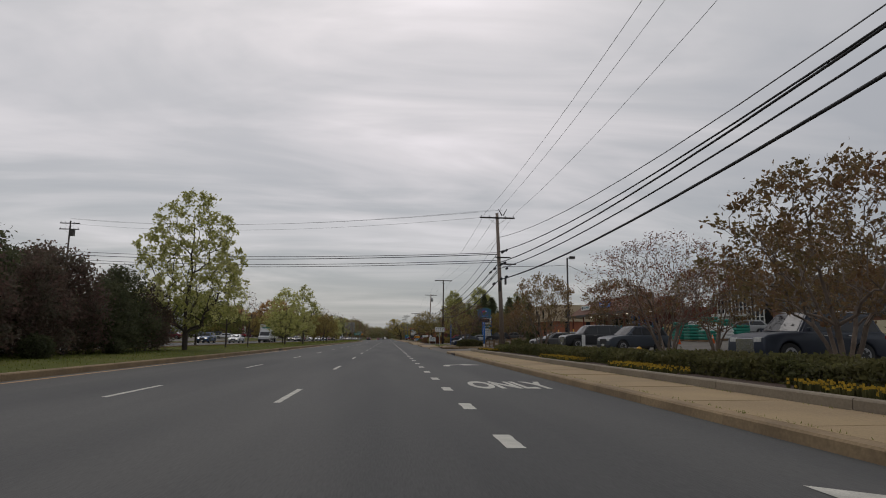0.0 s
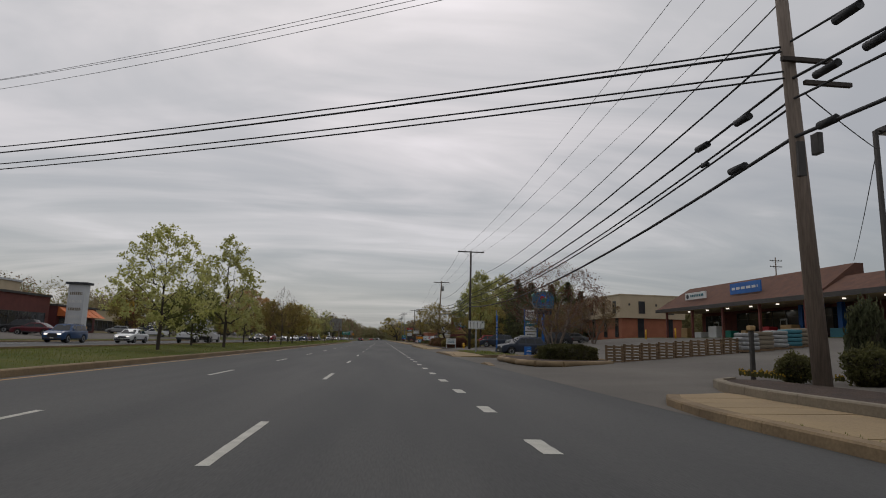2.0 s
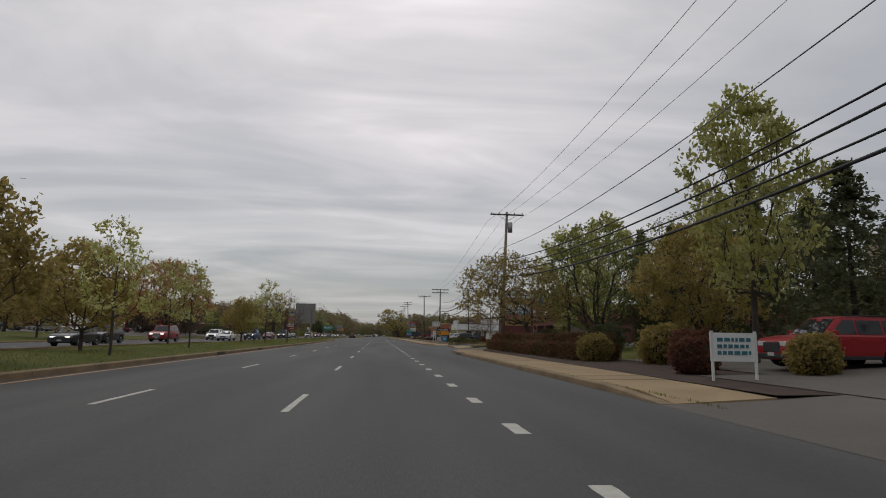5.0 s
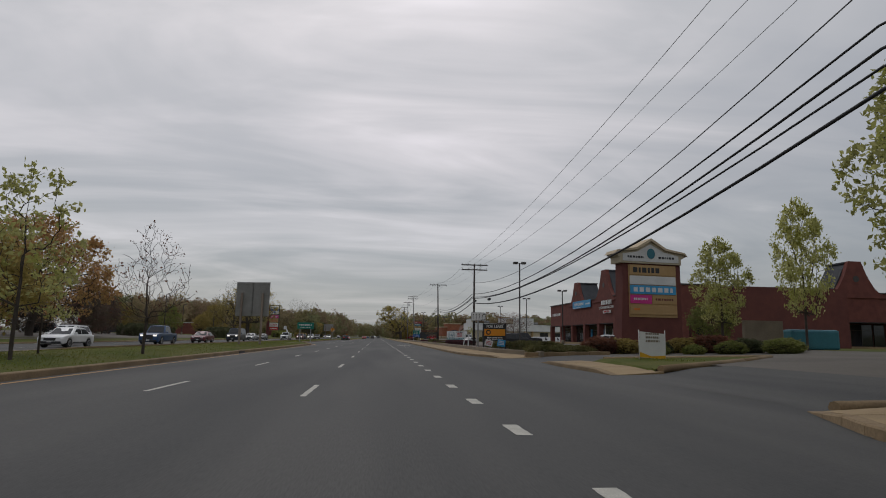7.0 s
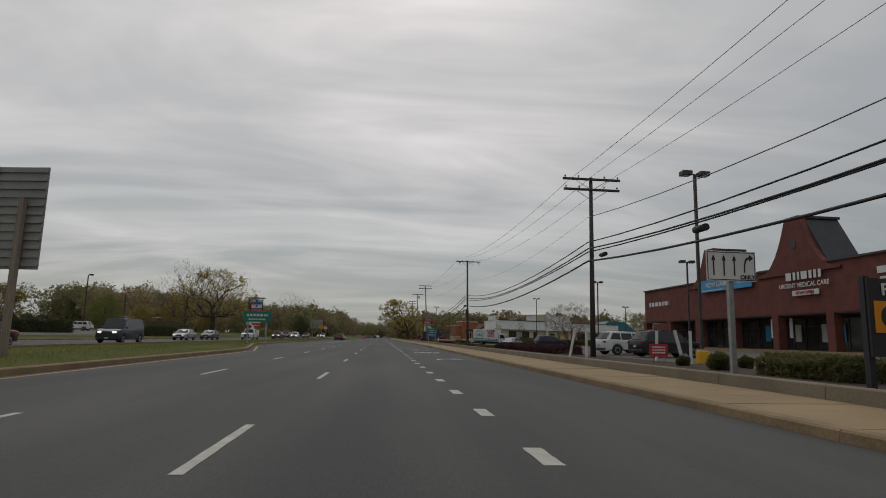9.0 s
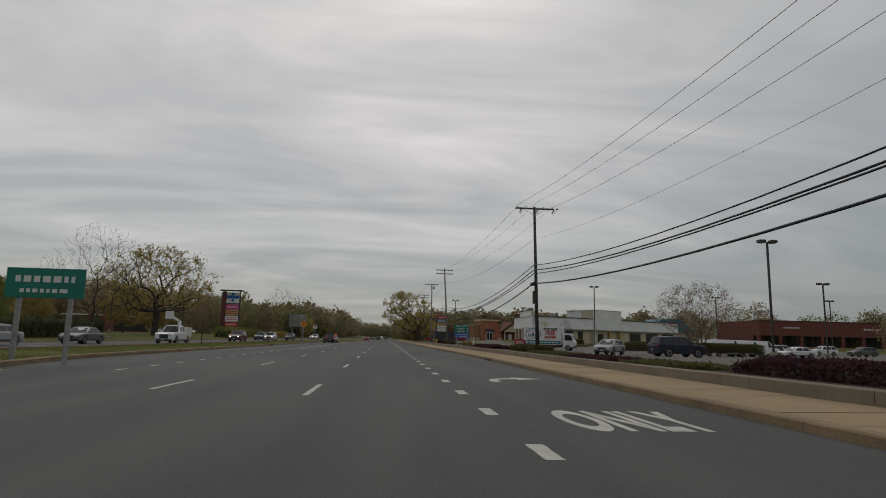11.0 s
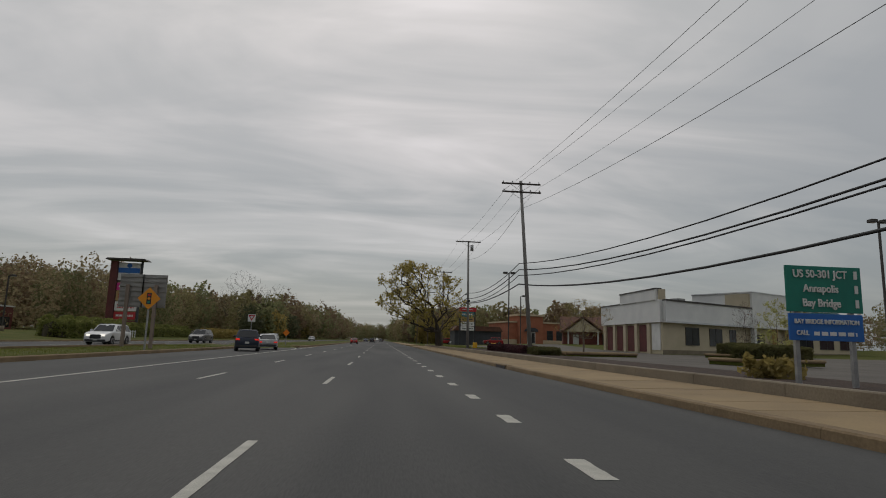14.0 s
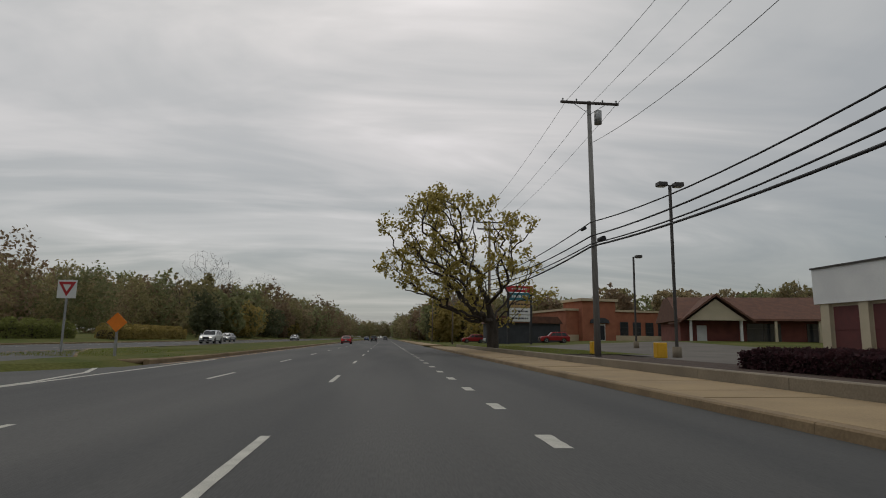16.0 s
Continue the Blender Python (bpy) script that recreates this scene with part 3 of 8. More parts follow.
inlet = []
for iy in (46.0, 154.5, 279.0, 311.0, 341.0):
    t = thing("storm_drain_inlet", (kerb_x(iy), iy, 0), "black storm drain opening under the kerb edge", "drain", "kerb drains")
    # solid dark box in place of the shaded hole
    part("opening", Box(-0.03, 0.1, -1.1, 1.1, 0.0, 0.13), DARK, t)
    part("lintel", Box(-0.035, 0.33, -1.2, 1.2, 0.13, 0.185, bev=0.01), KERB, t)
for iy, lx in ((57, -10.15), (148, -10.15), (160, -10.15), (200, -10.15), (318, -14.6)):
    t = thing("storm_drain_inlet", (lx, iy, 0), "black storm drain opening under the kerb edge", "drain", "kerb drains")
    # the shaded hole again as a solid dark box
    part("opening", Box(-0.1, 0.03, -0.8, 0.8, 0.0, 0.15), DARK, t)
    part("lintel", Box(-0.3, 0.035, -0.9, 0.9, 0.15, 0.215, bev=0.01), KERB, t)

# ---- parking lots and drives ----
def lot_z(x, y):
    return gz(max(x, 9.35), y) + 0.035


def apron_z(x, y):
    k = road_edge(y)
    t = min(1, max(0, (x - k) / 6.0))
    return 0.004 + t * t * (3 - 2 * t) * lot_z(max(12.0, x), y)


for nm, x0, x1, y0, y1, lab in (("parking_lot", 10.6, 36.5, -30, 79.5, "worn grey asphalt parking lot of the garden shop"),
                               ("parking_lot", 9.4, 60, 79.5, 128, "worn tan asphalt parking lot with faded bay lines"),
                               ("parking_lot", 12.0, 60, 128, 140, "worn grey asphalt lot behind shrubs"),
                               ("parking_lot", 13.5, 35.2, 189.0, 196.0, "asphalt side entrance to the shopping strip"),
                               ("parking_lot", 13.5, 35.2, 196, 436, "worn grey asphalt parking lot of the shopping strip"),
                               ("parking_lot", 35.2, 110, 283, 384, "wide grey asphalt parking lot in front of shops"),
                               ("parking_lot", 14.0, 70, 166, 189, "asphalt entrance road of the shopping strip")):
    lt = sheet(nm, steps(x0, x1, 3), steps(y0, y1, 4), lot_z, LOT)
    tagged(lt, lab, "parking lot", kind="structure")
for i, (a, b) in enumerate(DRIVES[:4]):
    pts = steps(a, b, 1.0)
    ob = strip("driveway", pts, lambda y: road_edge(y) - 0.02, lambda y: 14.3 if y > 150 else 13.6, apron_z, LOT if b < 150 else ASPHALT, cols=8)
    tagged(ob, "sloping asphalt driveway entrance crossing the pavement", "driveway", kind="structure")

bed = strip("planting_bed", steps(-40, 52, 4) + [53.5, 55, 56.4, 57.4, 58.1], lambda y: wall_x(y) + 0.2, lambda y: 10.7, lambda x, y: 0.33, MULCH)
tagged(bed, "brown mulch planting bed behind the low wall", "planting bed", kind="structure")
bed = strip("planting_bed", [196.2, 197, 199, 201, 203] + steps(205, 437, 5), lambda y: wall_x(y) + 0.2, lambda y: 13.7, lambda x, y: 0.38, MULCH)
tagged(bed, "brown mulch planting bed behind the low wall", "planting bed", kind="structure")
bed = strip("planting_bed", steps(122, 166, 4), lambda y: wall_x(y) - 0.03, lambda y: 16.0, lambda x, y: 0.2 + 0.1 * min(1, max(0, (x - 8) / 2)), MULCH)
tagged(bed, "brown mulch bed under trees and hedge", "planting bed", kind="structure")

# ---- trees ----
def grow_tree(seed, height, trunk_h, width, trunk_r, nodes=420, leader=0.75, stems=1, splay=0.3, peak=0.6, full=0.55, lumpy=0.25, rise=0.9, lean=(0, 0), hollow=0.35, thin=0.0):
    """Branches that reach for points spread through an uneven crown, thicker the more they carry; and the twig points where leaves sit."""
    rr = random.Random(seed)
    crown = height - trunk_h

    def axis(z):
        u = max(0.0, (z - trunk_h) / crown)
        return Vector((lean[0] * u, lean[1] * u))

    def reach(u, ang, z):
        prof = max(0.0, math.sin(math.pi * min(0.999, max(0.02, u)) ** peak)) ** full
        n = noise.noise(Vector((math.cos(ang) * 1.7 + seed, math.sin(ang) * 1.7, z * 0.55 * 8 / height)))
        return width / 2 * prof * (1 + lumpy * 1.6 * n)

    # points that the twigs must reach
    goals = []
    while len(goals) < nodes:
        u, ang, q = rr.random(), rr.uniform(0, 6.283), rr.random() ** 0.5
        z = trunk_h + u * crown
        if q < hollow and rr.random() < 0.6 or rr.random() > (reach(u, ang, z) / (width / 2)) ** 1.6 + 0.03:
            continue
        if noise.noise(Vector((math.cos(ang) * q * 2.6 + seed * 3, math.sin(ang) * q * 2.6, u * 3.4))) > 0.34:
            continue
        if math.cos(ang) > -0.1 and rr.random() < thin:
            continue
        c = axis(z)
        r = reach(u, ang, z) * q
        goals.append(Vector((c.x + r * math.cos(ang), c.y + r * math.sin(ang), z)))

    pts, up, run = [], [], []

    def add(p, parent):
        pts.append(tuple(p))
        up.append(parent)
        run.append(0.0 if parent < 0 else run[parent] + (Vector(p) - Vector(pts[parent])).length)
        return len(pts) - 1

    for s in range(stems):
        a = 6.283 * s / stems + rr.random() * 0.8
        out = 0.0 if stems == 1 else 0.14
        k = add((out * math.cos(a), out * math.sin(a), -0.2), -1)
        top = trunk_h + crown * leader
        n = 7
        for i in range(1, n + 1):
            z = -0.2 + (top + 0.2) * i / n
            c = axis(z)
            sp = splay * width / 2 * (i / n) ** 1.2 if stems > 1 else 0.0
            w = 0.02 * width * (i / n)
            k = add((c.x + (out + sp) * math.cos(a) + rr.gauss(0, w), c.y + (out + sp) * math.sin(a) + rr.gauss(0, w), z), k)
    foot = Vector((0, 0, trunk_h * 0.8))
    goals.sort(key=lambda p: (p - foot).length)
    for p in goals:
        q = np.array(pts)
        d = q - np.array(p)
        flat = np.hypot(d[:, 0], d[:, 1])
        cost = np.linalg.norm(d, axis=1) + 0.28 * np.array(run) + rise * np.maximum(0, d[:, 2] + 0.35 * flat) + 9 * (q[:, 2] < trunk_h * 0.75)
        j = int(np.argmin(cost))
        a0 = Vector(pts[j])
        mid = a0.lerp(p, 0.5) + Vector((rr.gauss(0, 0.05), rr.gauss(0, 0.05), 0.06)) * (p - a0).length
        add(p, add(mid, j))
    load = [0.0] * len(pts)
    kids = [0] * len(pts)
    for i in range(len(pts) - 1, -1, -1):
        load[i] += 1.0
        if up[i] >= 0:
            load[up[i]] += load[i]
            kids[up[i]] += 1
    big = max(load)
    bm = bmesh.new()
    for i, j in enumerate(up):
        if j < 0:
            continue
        r1 = max(0.009, trunk_r * (load[i] / big) ** 0.52)
        r0 = max(r1, min(max(0.009, trunk_r * (load[j] / big) ** 0.52), r1 * 1.25))
        tube(bm, pts[j], pts[i], r0, r1, 9 if r1 > trunk_r * 0.5 else 5 if r1 > 0.04 else 3, caps=False)
    tips = [Vector(pts[i]) for i in range(len(pts)) if load[i] <= 7]
    return bm, tips


def leaf_mesh(tips, count, size, spread, seed, at=False):
    """Many small bent leaves scattered round the tips."""
    g = np.random.default_rng(seed)
    tips = np.array([tuple(t) for t in tips])
    c = tips[np.arange(count) if at else g.integers(0, len(tips), count)] + g.normal(0, spread, (count, 3)) * (1, 1, 0.8)
    a = g.normal(0, 1, (count, 3))
    a /= np.linalg.norm(a, axis=1)[:, None]
    b = np.cross(a, g.normal(0, 1, (count, 3)))
    b /= np.linalg.norm(b, axis=1)[:, None]
    s = size * g.uniform(0.6, 1.35, (count, 1))
    n = np.cross(a, b)
    v = np.stack([c - a * s, c + b * s * 0.55 + n * s * 0.15, c + a * s, c - b * s * 0.55 + n * s * 0.15], 1).reshape(-1, 3)
    f = np.arange(count * 4).reshape(-1, 4)
    me = bpy.data.meshes.new("crown")
    me.vertices.add(count * 4)
    me.vertices.foreach_set("co", v.ravel())
    me.loops.add(count * 4)
    me.loops.foreach_set("vertex_index", f.ravel())
    me.polygons.add(count)
    me.polygons.foreach_set("loop_start", np.arange(0, count * 4, 4))
    me.polygons.foreach_set("loop_total", np.full(count, 4))
    me.update()
    me.validate()
    return me


def tree_proto(name, label, bark, leaf, seed, height, trunk_h, width, trunk_r, leaves, size, spread, category="tree", group="", **k):
    bm, tips = grow_tree(seed, height, trunk_h, width, trunk_r, **k)
    t = thing(name, (0, 0, -100), label, category, group)
    part("trunk", bm, bark, t, "branching grey trunk")
    if leaves:
        me = leaf_mesh(tips, leaves, size, spread, seed)
        me.materials.append(leaf)
        o = new("crown", me)
        o.parent = t
        o["label"] = "loose crown of small leaves"
    return t


PEAR = tree_proto("pear_tree", "flowering pear tree with fresh pale green leaves", BARK, L_PEAR, 3, 9.6, 1.4, 7.4, 0.13, 5200, 0.125, 0.14, group="median trees", nodes=600, leader=0.8, peak=0.66)
PEAR2 = tree_proto("pear_tree", "slender flowering pear tree with pale green leaves", BARK, L_PEAR, 8, 9.2, 1.6, 5.2, 0.12, 3800, 0.12, 0.13, group="median trees", nodes=420, leader=0.8, peak=0.62)
BIGPEAR = tree_proto("pear_tree", "tall leafy pear tree beside the kerb", BARK, L_PEAR, 5, 12.0, 1.6, 8.6, 0.2, 8200, 0.13, 0.15, group="median trees", nodes=760, leader=0.8, peak=0.66, full=0.5)
YOUNG = tree_proto("young_tree", "young thin tree with sparse new leaves", BARK, L_PEAR, 12, 6.6, 1.6, 3.2, 0.06, 1100, 0.1, 0.13, group="median trees", nodes=150, leader=0.9, peak=0.5)
SPARSE = tree_proto("young_tree", "young tree almost bare with buds", BARK, L_RED, 15, 6.4, 1.5, 3.9, 0.07, 320, 0.06, 0.1, group="median trees", nodes=460, leader=0.9, peak=0.55)
BARE = tree_proto("bare_tree", "bare branching tree with fine twigs", BARK, L_RED, 19, 9.5, 1.8, 7.6, 0.12, 0, 0.1, 0.1, nodes=1050, leader=0.45, peak=0.8)
CRAPE = tree_proto("crape_myrtle", "multi-stemmed crape myrtle with sparse reddish buds", BARK_PALE, L_RED, 23, 6.2, 1.5, 7.0, 0.075, 5200, 0.048, 0.16, group="crape myrtles", stems=6, splay=0.45, nodes=900, leader=0.45, peak=1.05, full=0.45)
CRAPE_L = tree_proto("crape_myrtle", "multi-stemmed crape myrtle with bronze young leaves", BARK_PALE, L_CRAPE, 27, 6.4, 1.4, 7.0, 0.08, 5200, 0.085, 0.16, group="crape myrtles", stems=5, splay=0.4, nodes=560, leader=0.4, peak=0.95, full=0.5)
MAPLE = tree_proto("maple_tree", "broad round maple with bronze spring leaves", BARK, L_MAPLE, 31, 17.0, 2.6, 19.0, 0.5, 13000, 0.24, 0.36, nodes=900, leader=0.3, peak=0.78, full=0.45, lumpy=0.16)
BUDDING = tree_proto("young_tree", "small round budding tree on a lot island", BARK_PALE, L_OLIVE, 35, 5.7, 1.7, 5.2, 0.09, 900, 0.06, 0.1, nodes=520, leader=0.35, peak=0.8, full=0.5)
OAKL = tree_proto("oak_tree", "large half-leafed oak with spreading limbs", BARK, L_OLIVE, 37, 17.0, 4.4, 20.0, 0.6, 4600, 0.22, 0.3, nodes=1000, leader=0.28, peak=0.72, full=0.5)
SHADE = tree_proto("shade_tree", "leafy olive-green shade tree", BARK, L_GREEN, 41, 13.5, 1.8, 10.5, 0.22, 9500, 0.18, 0.3, nodes=620, leader=0.6, peak=0.7)
OLIVE = tree_proto("shade_tree", "dense olive spring tree", BARK, L_OLIVE, 43, 12.0, 1.6, 11.0, 0.26, 11500, 0.18, 0.32, nodes=620, leader=0.5, peak=0.75)
ROUND = tree_proto("round_tree", "small round olive-leafed tree", BARK, L_OLIVE, 47, 6.5, 1.1, 5.6, 0.11, 6000, 0.125, 0.26, group="median trees", nodes=300, leader=0.6, peak=0.75)
GREENR = tree_proto("round_tree", "small round green-leafed tree", BARK, L_GREEN, 48, 6.0, 1.0, 5.6, 0.11, 6000, 0.125, 0.26, group="median trees", nodes=300, leader=0.6, peak=0.75)
ASH = tree_proto("ash_tree", "slim bright green tree beside the parking lot", BARK, L_PEAR, 51, 11.5, 2.3, 6.0, 0.15, 6000, 0.15, 0.24, nodes=400, leader=0.85, peak=0.75)
WAYOAK = tree_proto("roadside_oak", "old roadside oak leaning over the pavement", BARK, L_OAK, 57, 14.4, 2.6, 12.6, 0.55, 7600, 0.18, 0.24, nodes=620, leader=0.35, peak=0.9, full=0.45, lumpy=0.55, lean=(-4.4, -2.3), thin=0.62)
HEDGEROW = tree_proto("hedgerow_tree", "spreading olive-brown tree overhanging the pavement hedge", BARK, L_OLIVE, 66, 9.6, 2.5, 12.0, 0.22, 7600, 0.125, 0.24, nodes=900, leader=0.3, peak=0.66, full=0.5, lean=(-2.2, 0.3))
LACY = tree_proto("lacy_tree", "tall half-leafed tree with many upright grey limbs", BARK, L_GREEN, 67, 11.0, 1.5, 9.0, 0.16, 4200, 0.12, 0.2, nodes=760, stems=4, splay=0.4, leader=0.6, peak=0.85)
PROTOS = [BUDDING, HEDGEROW, LACY, PEAR, PEAR2, BIGPEAR, YOUNG, SPARSE, BARE, CRAPE, CRAPE_L, MAPLE, OAKL, SHADE, OLIVE, ROUND, GREENR, ASH, WAYOAK]


def conifer_proto(seed, height, width):
    rr = random.Random(seed)
    t = thing("conifer_tree", (0, 0, -100), "dark green pointed conifer", "tree", "conifers")
    part("trunk", Tube((0, 0, -0.2), (0, 0, height * 0.95), 0.16, 0.02, 8), BARK, t)
    tips = []
    z = height * 0.1
    while z < height:
        r = width / 2 * (1 - z / height) ** 0.8 + 0.1
        for i in range(9):
            a = rr.uniform(0, 6.283)
            for s in (0.25, 0.5, 0.75, 1.0):
                q = r * s * rr.uniform(0.8, 1.1)
                tips.append((q * math.cos(a), q * math.sin(a), z - 0.35 * q + rr.uniform(-0.1, 0.1)))
        z += height * 0.045
    me = leaf_mesh(tips, 6000, 0.13, 0.14, seed)
    me.materials.append(L_DARK)
    o = new("crown", me)
    o.parent = t
    return t


CONIFER = conifer_proto(61, 10.0, 6.4)
PROTOS.append(CONIFER)


def plant(proto, x, y, s=1.0, turn=None, z=None, sz=None, label=""):
    rr = random.Random(int(x * 13 + y * 7))
    m = Matrix.LocRotScale((x, y, gz(x, y) if z is None else z), Euler((0, 0, rr.uniform(0, 6.28) if turn is None else radians(turn))), (s, s, sz or s))
    o = copy_thing(proto, m)
    o.matrix_basis = m
    if label:
        o["label"] = label
    return o


# ---- hedges and shrubs ----
def hedge(x0, x1, y0, y1, z0, z1, leaf, label, dens=260, size=0.065, lumps=0.12, seed=1, name="hedge", group=""):
    """A clipped or loose hedge: an uneven core, coloured dark for the shade inside, with leaves standing off it."""
    g = np.random.default_rng(seed)
    t = thing(name, ((x0 + x1) / 2, (y0 + y1) / 2, z0), label, "hedge", group)
    hx, hy, h = (x1 - x0) / 2, (y1 - y0) / 2, z1 - z0
    bm = bmesh.new()
    nx, ny = max(3, int(hx * 2 / 0.35)), max(3, int(hy * 2 / 0.35))
    grid = {}
    for i in range(nx + 1):
        for j in range(ny + 1):
            u, v = 2 * i / nx - 1, 2 * j / ny - 1
            edge = (1 - u ** 6) * (1 - v ** 6)
            w = noise.noise(Vector((u * hx * 1.3 + seed, v * hy * 1.3, 0.0))) * lumps
            k = 1 + 0.12 * noise.noise(Vector((u * hx, v * hy, seed + 3.0)))
            grid[i, j] = bm.verts.new((u * hx * (0.96 if abs(v) < 1 else 0.92) * k, v * hy * k, (h + w) * (edge ** 0.25 if edge > 0 else 0) * 0.94))
    for i in range(nx):
        for j in range(ny):
            f = bm.faces.new((grid[i, j], grid[i + 1, j], grid[i + 1, j + 1], grid[i, j + 1]))
            f.smooth = True
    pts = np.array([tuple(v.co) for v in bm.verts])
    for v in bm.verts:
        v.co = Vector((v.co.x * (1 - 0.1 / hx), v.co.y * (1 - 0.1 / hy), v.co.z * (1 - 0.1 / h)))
    part("core", bm, TWIG_SHADE, t)
    area = 2 * hx * 2 * hy + 2 * h * (2 * hx + 2 * hy)
    n = int(min(22000, area * dens * 1.9))
    u, v, w = g.uniform(-1, 1, n), g.uniform(-1, 1, n), g.uniform(0, 1, n)
    pick = g.uniform(0, area, n)
    top, long_side = pick < 4 * hx * hy, pick < 4 * hx * hy + 4 * h * hy
    wave = lumps * np.sin(u * hx * 2.1 + v * hy * 1.7 + seed)
    sx, sy = np.sign(g.uniform(-1, 1, n)), np.sign(g.uniform(-1, 1, n))
    bx = np.where(top, u * hx, np.where(long_side, sx * hx * (1 + wave * 0.3), u * hx))
    by = np.where(top, v * hy, np.where(long_side, v * hy, sy * hy * (1 + wave * 0.1)))
    bz = np.where(top, h * (1 - 0.12 * u ** 6) + wave, w * h)
    base = np.column_stack([bx, by, bz]) * (0.97, 0.97, 0.97)
    me = leaf_mesh(base, n, size, 0.05, seed, at=True)
    me.materials.append(leaf)
    o = new("leaves", me)
    o.parent = t
    return t


def shrub_proto(leaf, label, seed, name="shrub"):
    g = np.random.default_rng(seed)
    t = thing(name, (0, 0, -100), label, "shrub", "shrubs")
    bm = bmesh.new()
    bmesh.ops.create_icosphere(bm, subdivisions=3, radius=0.5)
    for v in bm.verts:
        k = 0.86 + 0.22 * noise.noise(v.co * 3 + Vector((seed, 0, 0)))
        v.co = Vector((v.co.x * k, v.co.y * k, max(-0.02, (v.co.z + 0.42) * k * 0.95)))
    for f in bm.faces:
        f.smooth = True
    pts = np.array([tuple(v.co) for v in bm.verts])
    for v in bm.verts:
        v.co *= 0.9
    # the core's dark colour stands for shade behind the leaves
    part("core", bm, TWIG_SHADE, t)
    me = leaf_mesh(pts, 4200, 0.04, 0.05, seed)
    me.materials.append(leaf)
    o = new("leaves", me)
    o.parent = t
    return t


SHRUB = shrub_proto(L_HEDGE, "rounded clipped green shrub in mulch", 71)
SHRUB_D = shrub_proto(L_DARK, "dark evergreen shrub mass", 72)
SHRUB_P = shrub_proto(L_PURPLE, "purple-leaved barberry shrub in the mulch", 73)
SHRUB_R = shrub_proto(L_RED, "loose reddish shrub with new leaves", 74)
SHRUB_O = shrub_proto(L_OLIVE, "loose olive spring shrub", 75)
SHRUB_G = shrub_proto(L_GREEN, "loose green spring shrub", 76)
PROTOS += [SHRUB, SHRUB_D, SHRUB_P, SHRUB_R, SHRUB_O, SHRUB_G]


# ---- vehicles ----
CARS = {
    # length, width, height, bonnet top, belt, windscreen foot, roof front, roof rear, tail glass foot, wheel radius, axles
    "sedan": (4.75, 1.84, 1.46, 0.86, 0.94, 1.15, 0.35, -0.95, -1.75, 0.33, (1.42, -1.38)),
    "hatch": (4.35, 1.80, 1.48, 0.88, 0.96, 1.20, 0.40, -1.45, -1.98, 0.33, (1.36, -1.30)),
    "suv": (4.75, 1.93, 1.72, 1.00, 1.10, 1.10, 0.40, -1.75, -2.16, 0.37, (1.43, -1.37)),
    "large_suv": (5.25, 2.04, 1.92, 1.14, 1.22, 1.15, 0.55, -2.15, -2.46, 0.41, (1.60, -1.50)),
    "pickup": (5.80, 2.02, 1.92, 1.12, 1.18, 1.05, 0.50, -0.75, -0.95, 0.40, (1.85, -1.75)),
    "van": (5.60, 2.00, 2.15, 1.15, 1.25, 1.75, 1.15, -2.60, -2.74, 0.37, (1.85, -1.75)),
}
KIND_NAME = {"sedan": "sedan_car", "hatch": "hatchback_car", "suv": "suv_car", "large_suv": "large_suv_car", "pickup": "pickup_truck", "van": "work_van"}
car_cache = {}


def wheel(parent, x, y, r, w):
    t = part("wheel", Tube((x - w / 2, y, r), (x + w / 2, y, r), r, r, 20), TYRE, parent)
    s = 1 if x > 0 else -1
    bm = bmesh.new()
    tube(bm, (x + s * (w / 2 - 0.01), y, r), (x + s * (w / 2 + 0.012), y, r), r * 0.66, r * 0.6, 18)
    part("rim", bm, RIM, t)
    star = [(y + math.cos(a) * r * q, r + math.sin(a) * r * q) for a, q in [(6.2832 * k / 20, (0.5, 0.44, 0.2, 0.44)[k % 4]) for k in range(20)]]
    x0 = x + s * (w / 2 + 0.014)
    part("rim_opening", Prism(star, "x", min(x0, x0 + s * 0.004), max(x0, x0 + s * 0.004)), TRIM, t)


def quad(bm, pts):
    bm.faces.new([bm.verts.new(p) for p in pts])


def soften(bm):
    """Smooth shading that keeps the hard edges."""
    bm.normal_update()
    for f in bm.faces:
        f.smooth = True
    for e in bm.edges:
        e.smooth = len(e.link_faces) == 2 and e.calc_face_angle(0) < 0.62


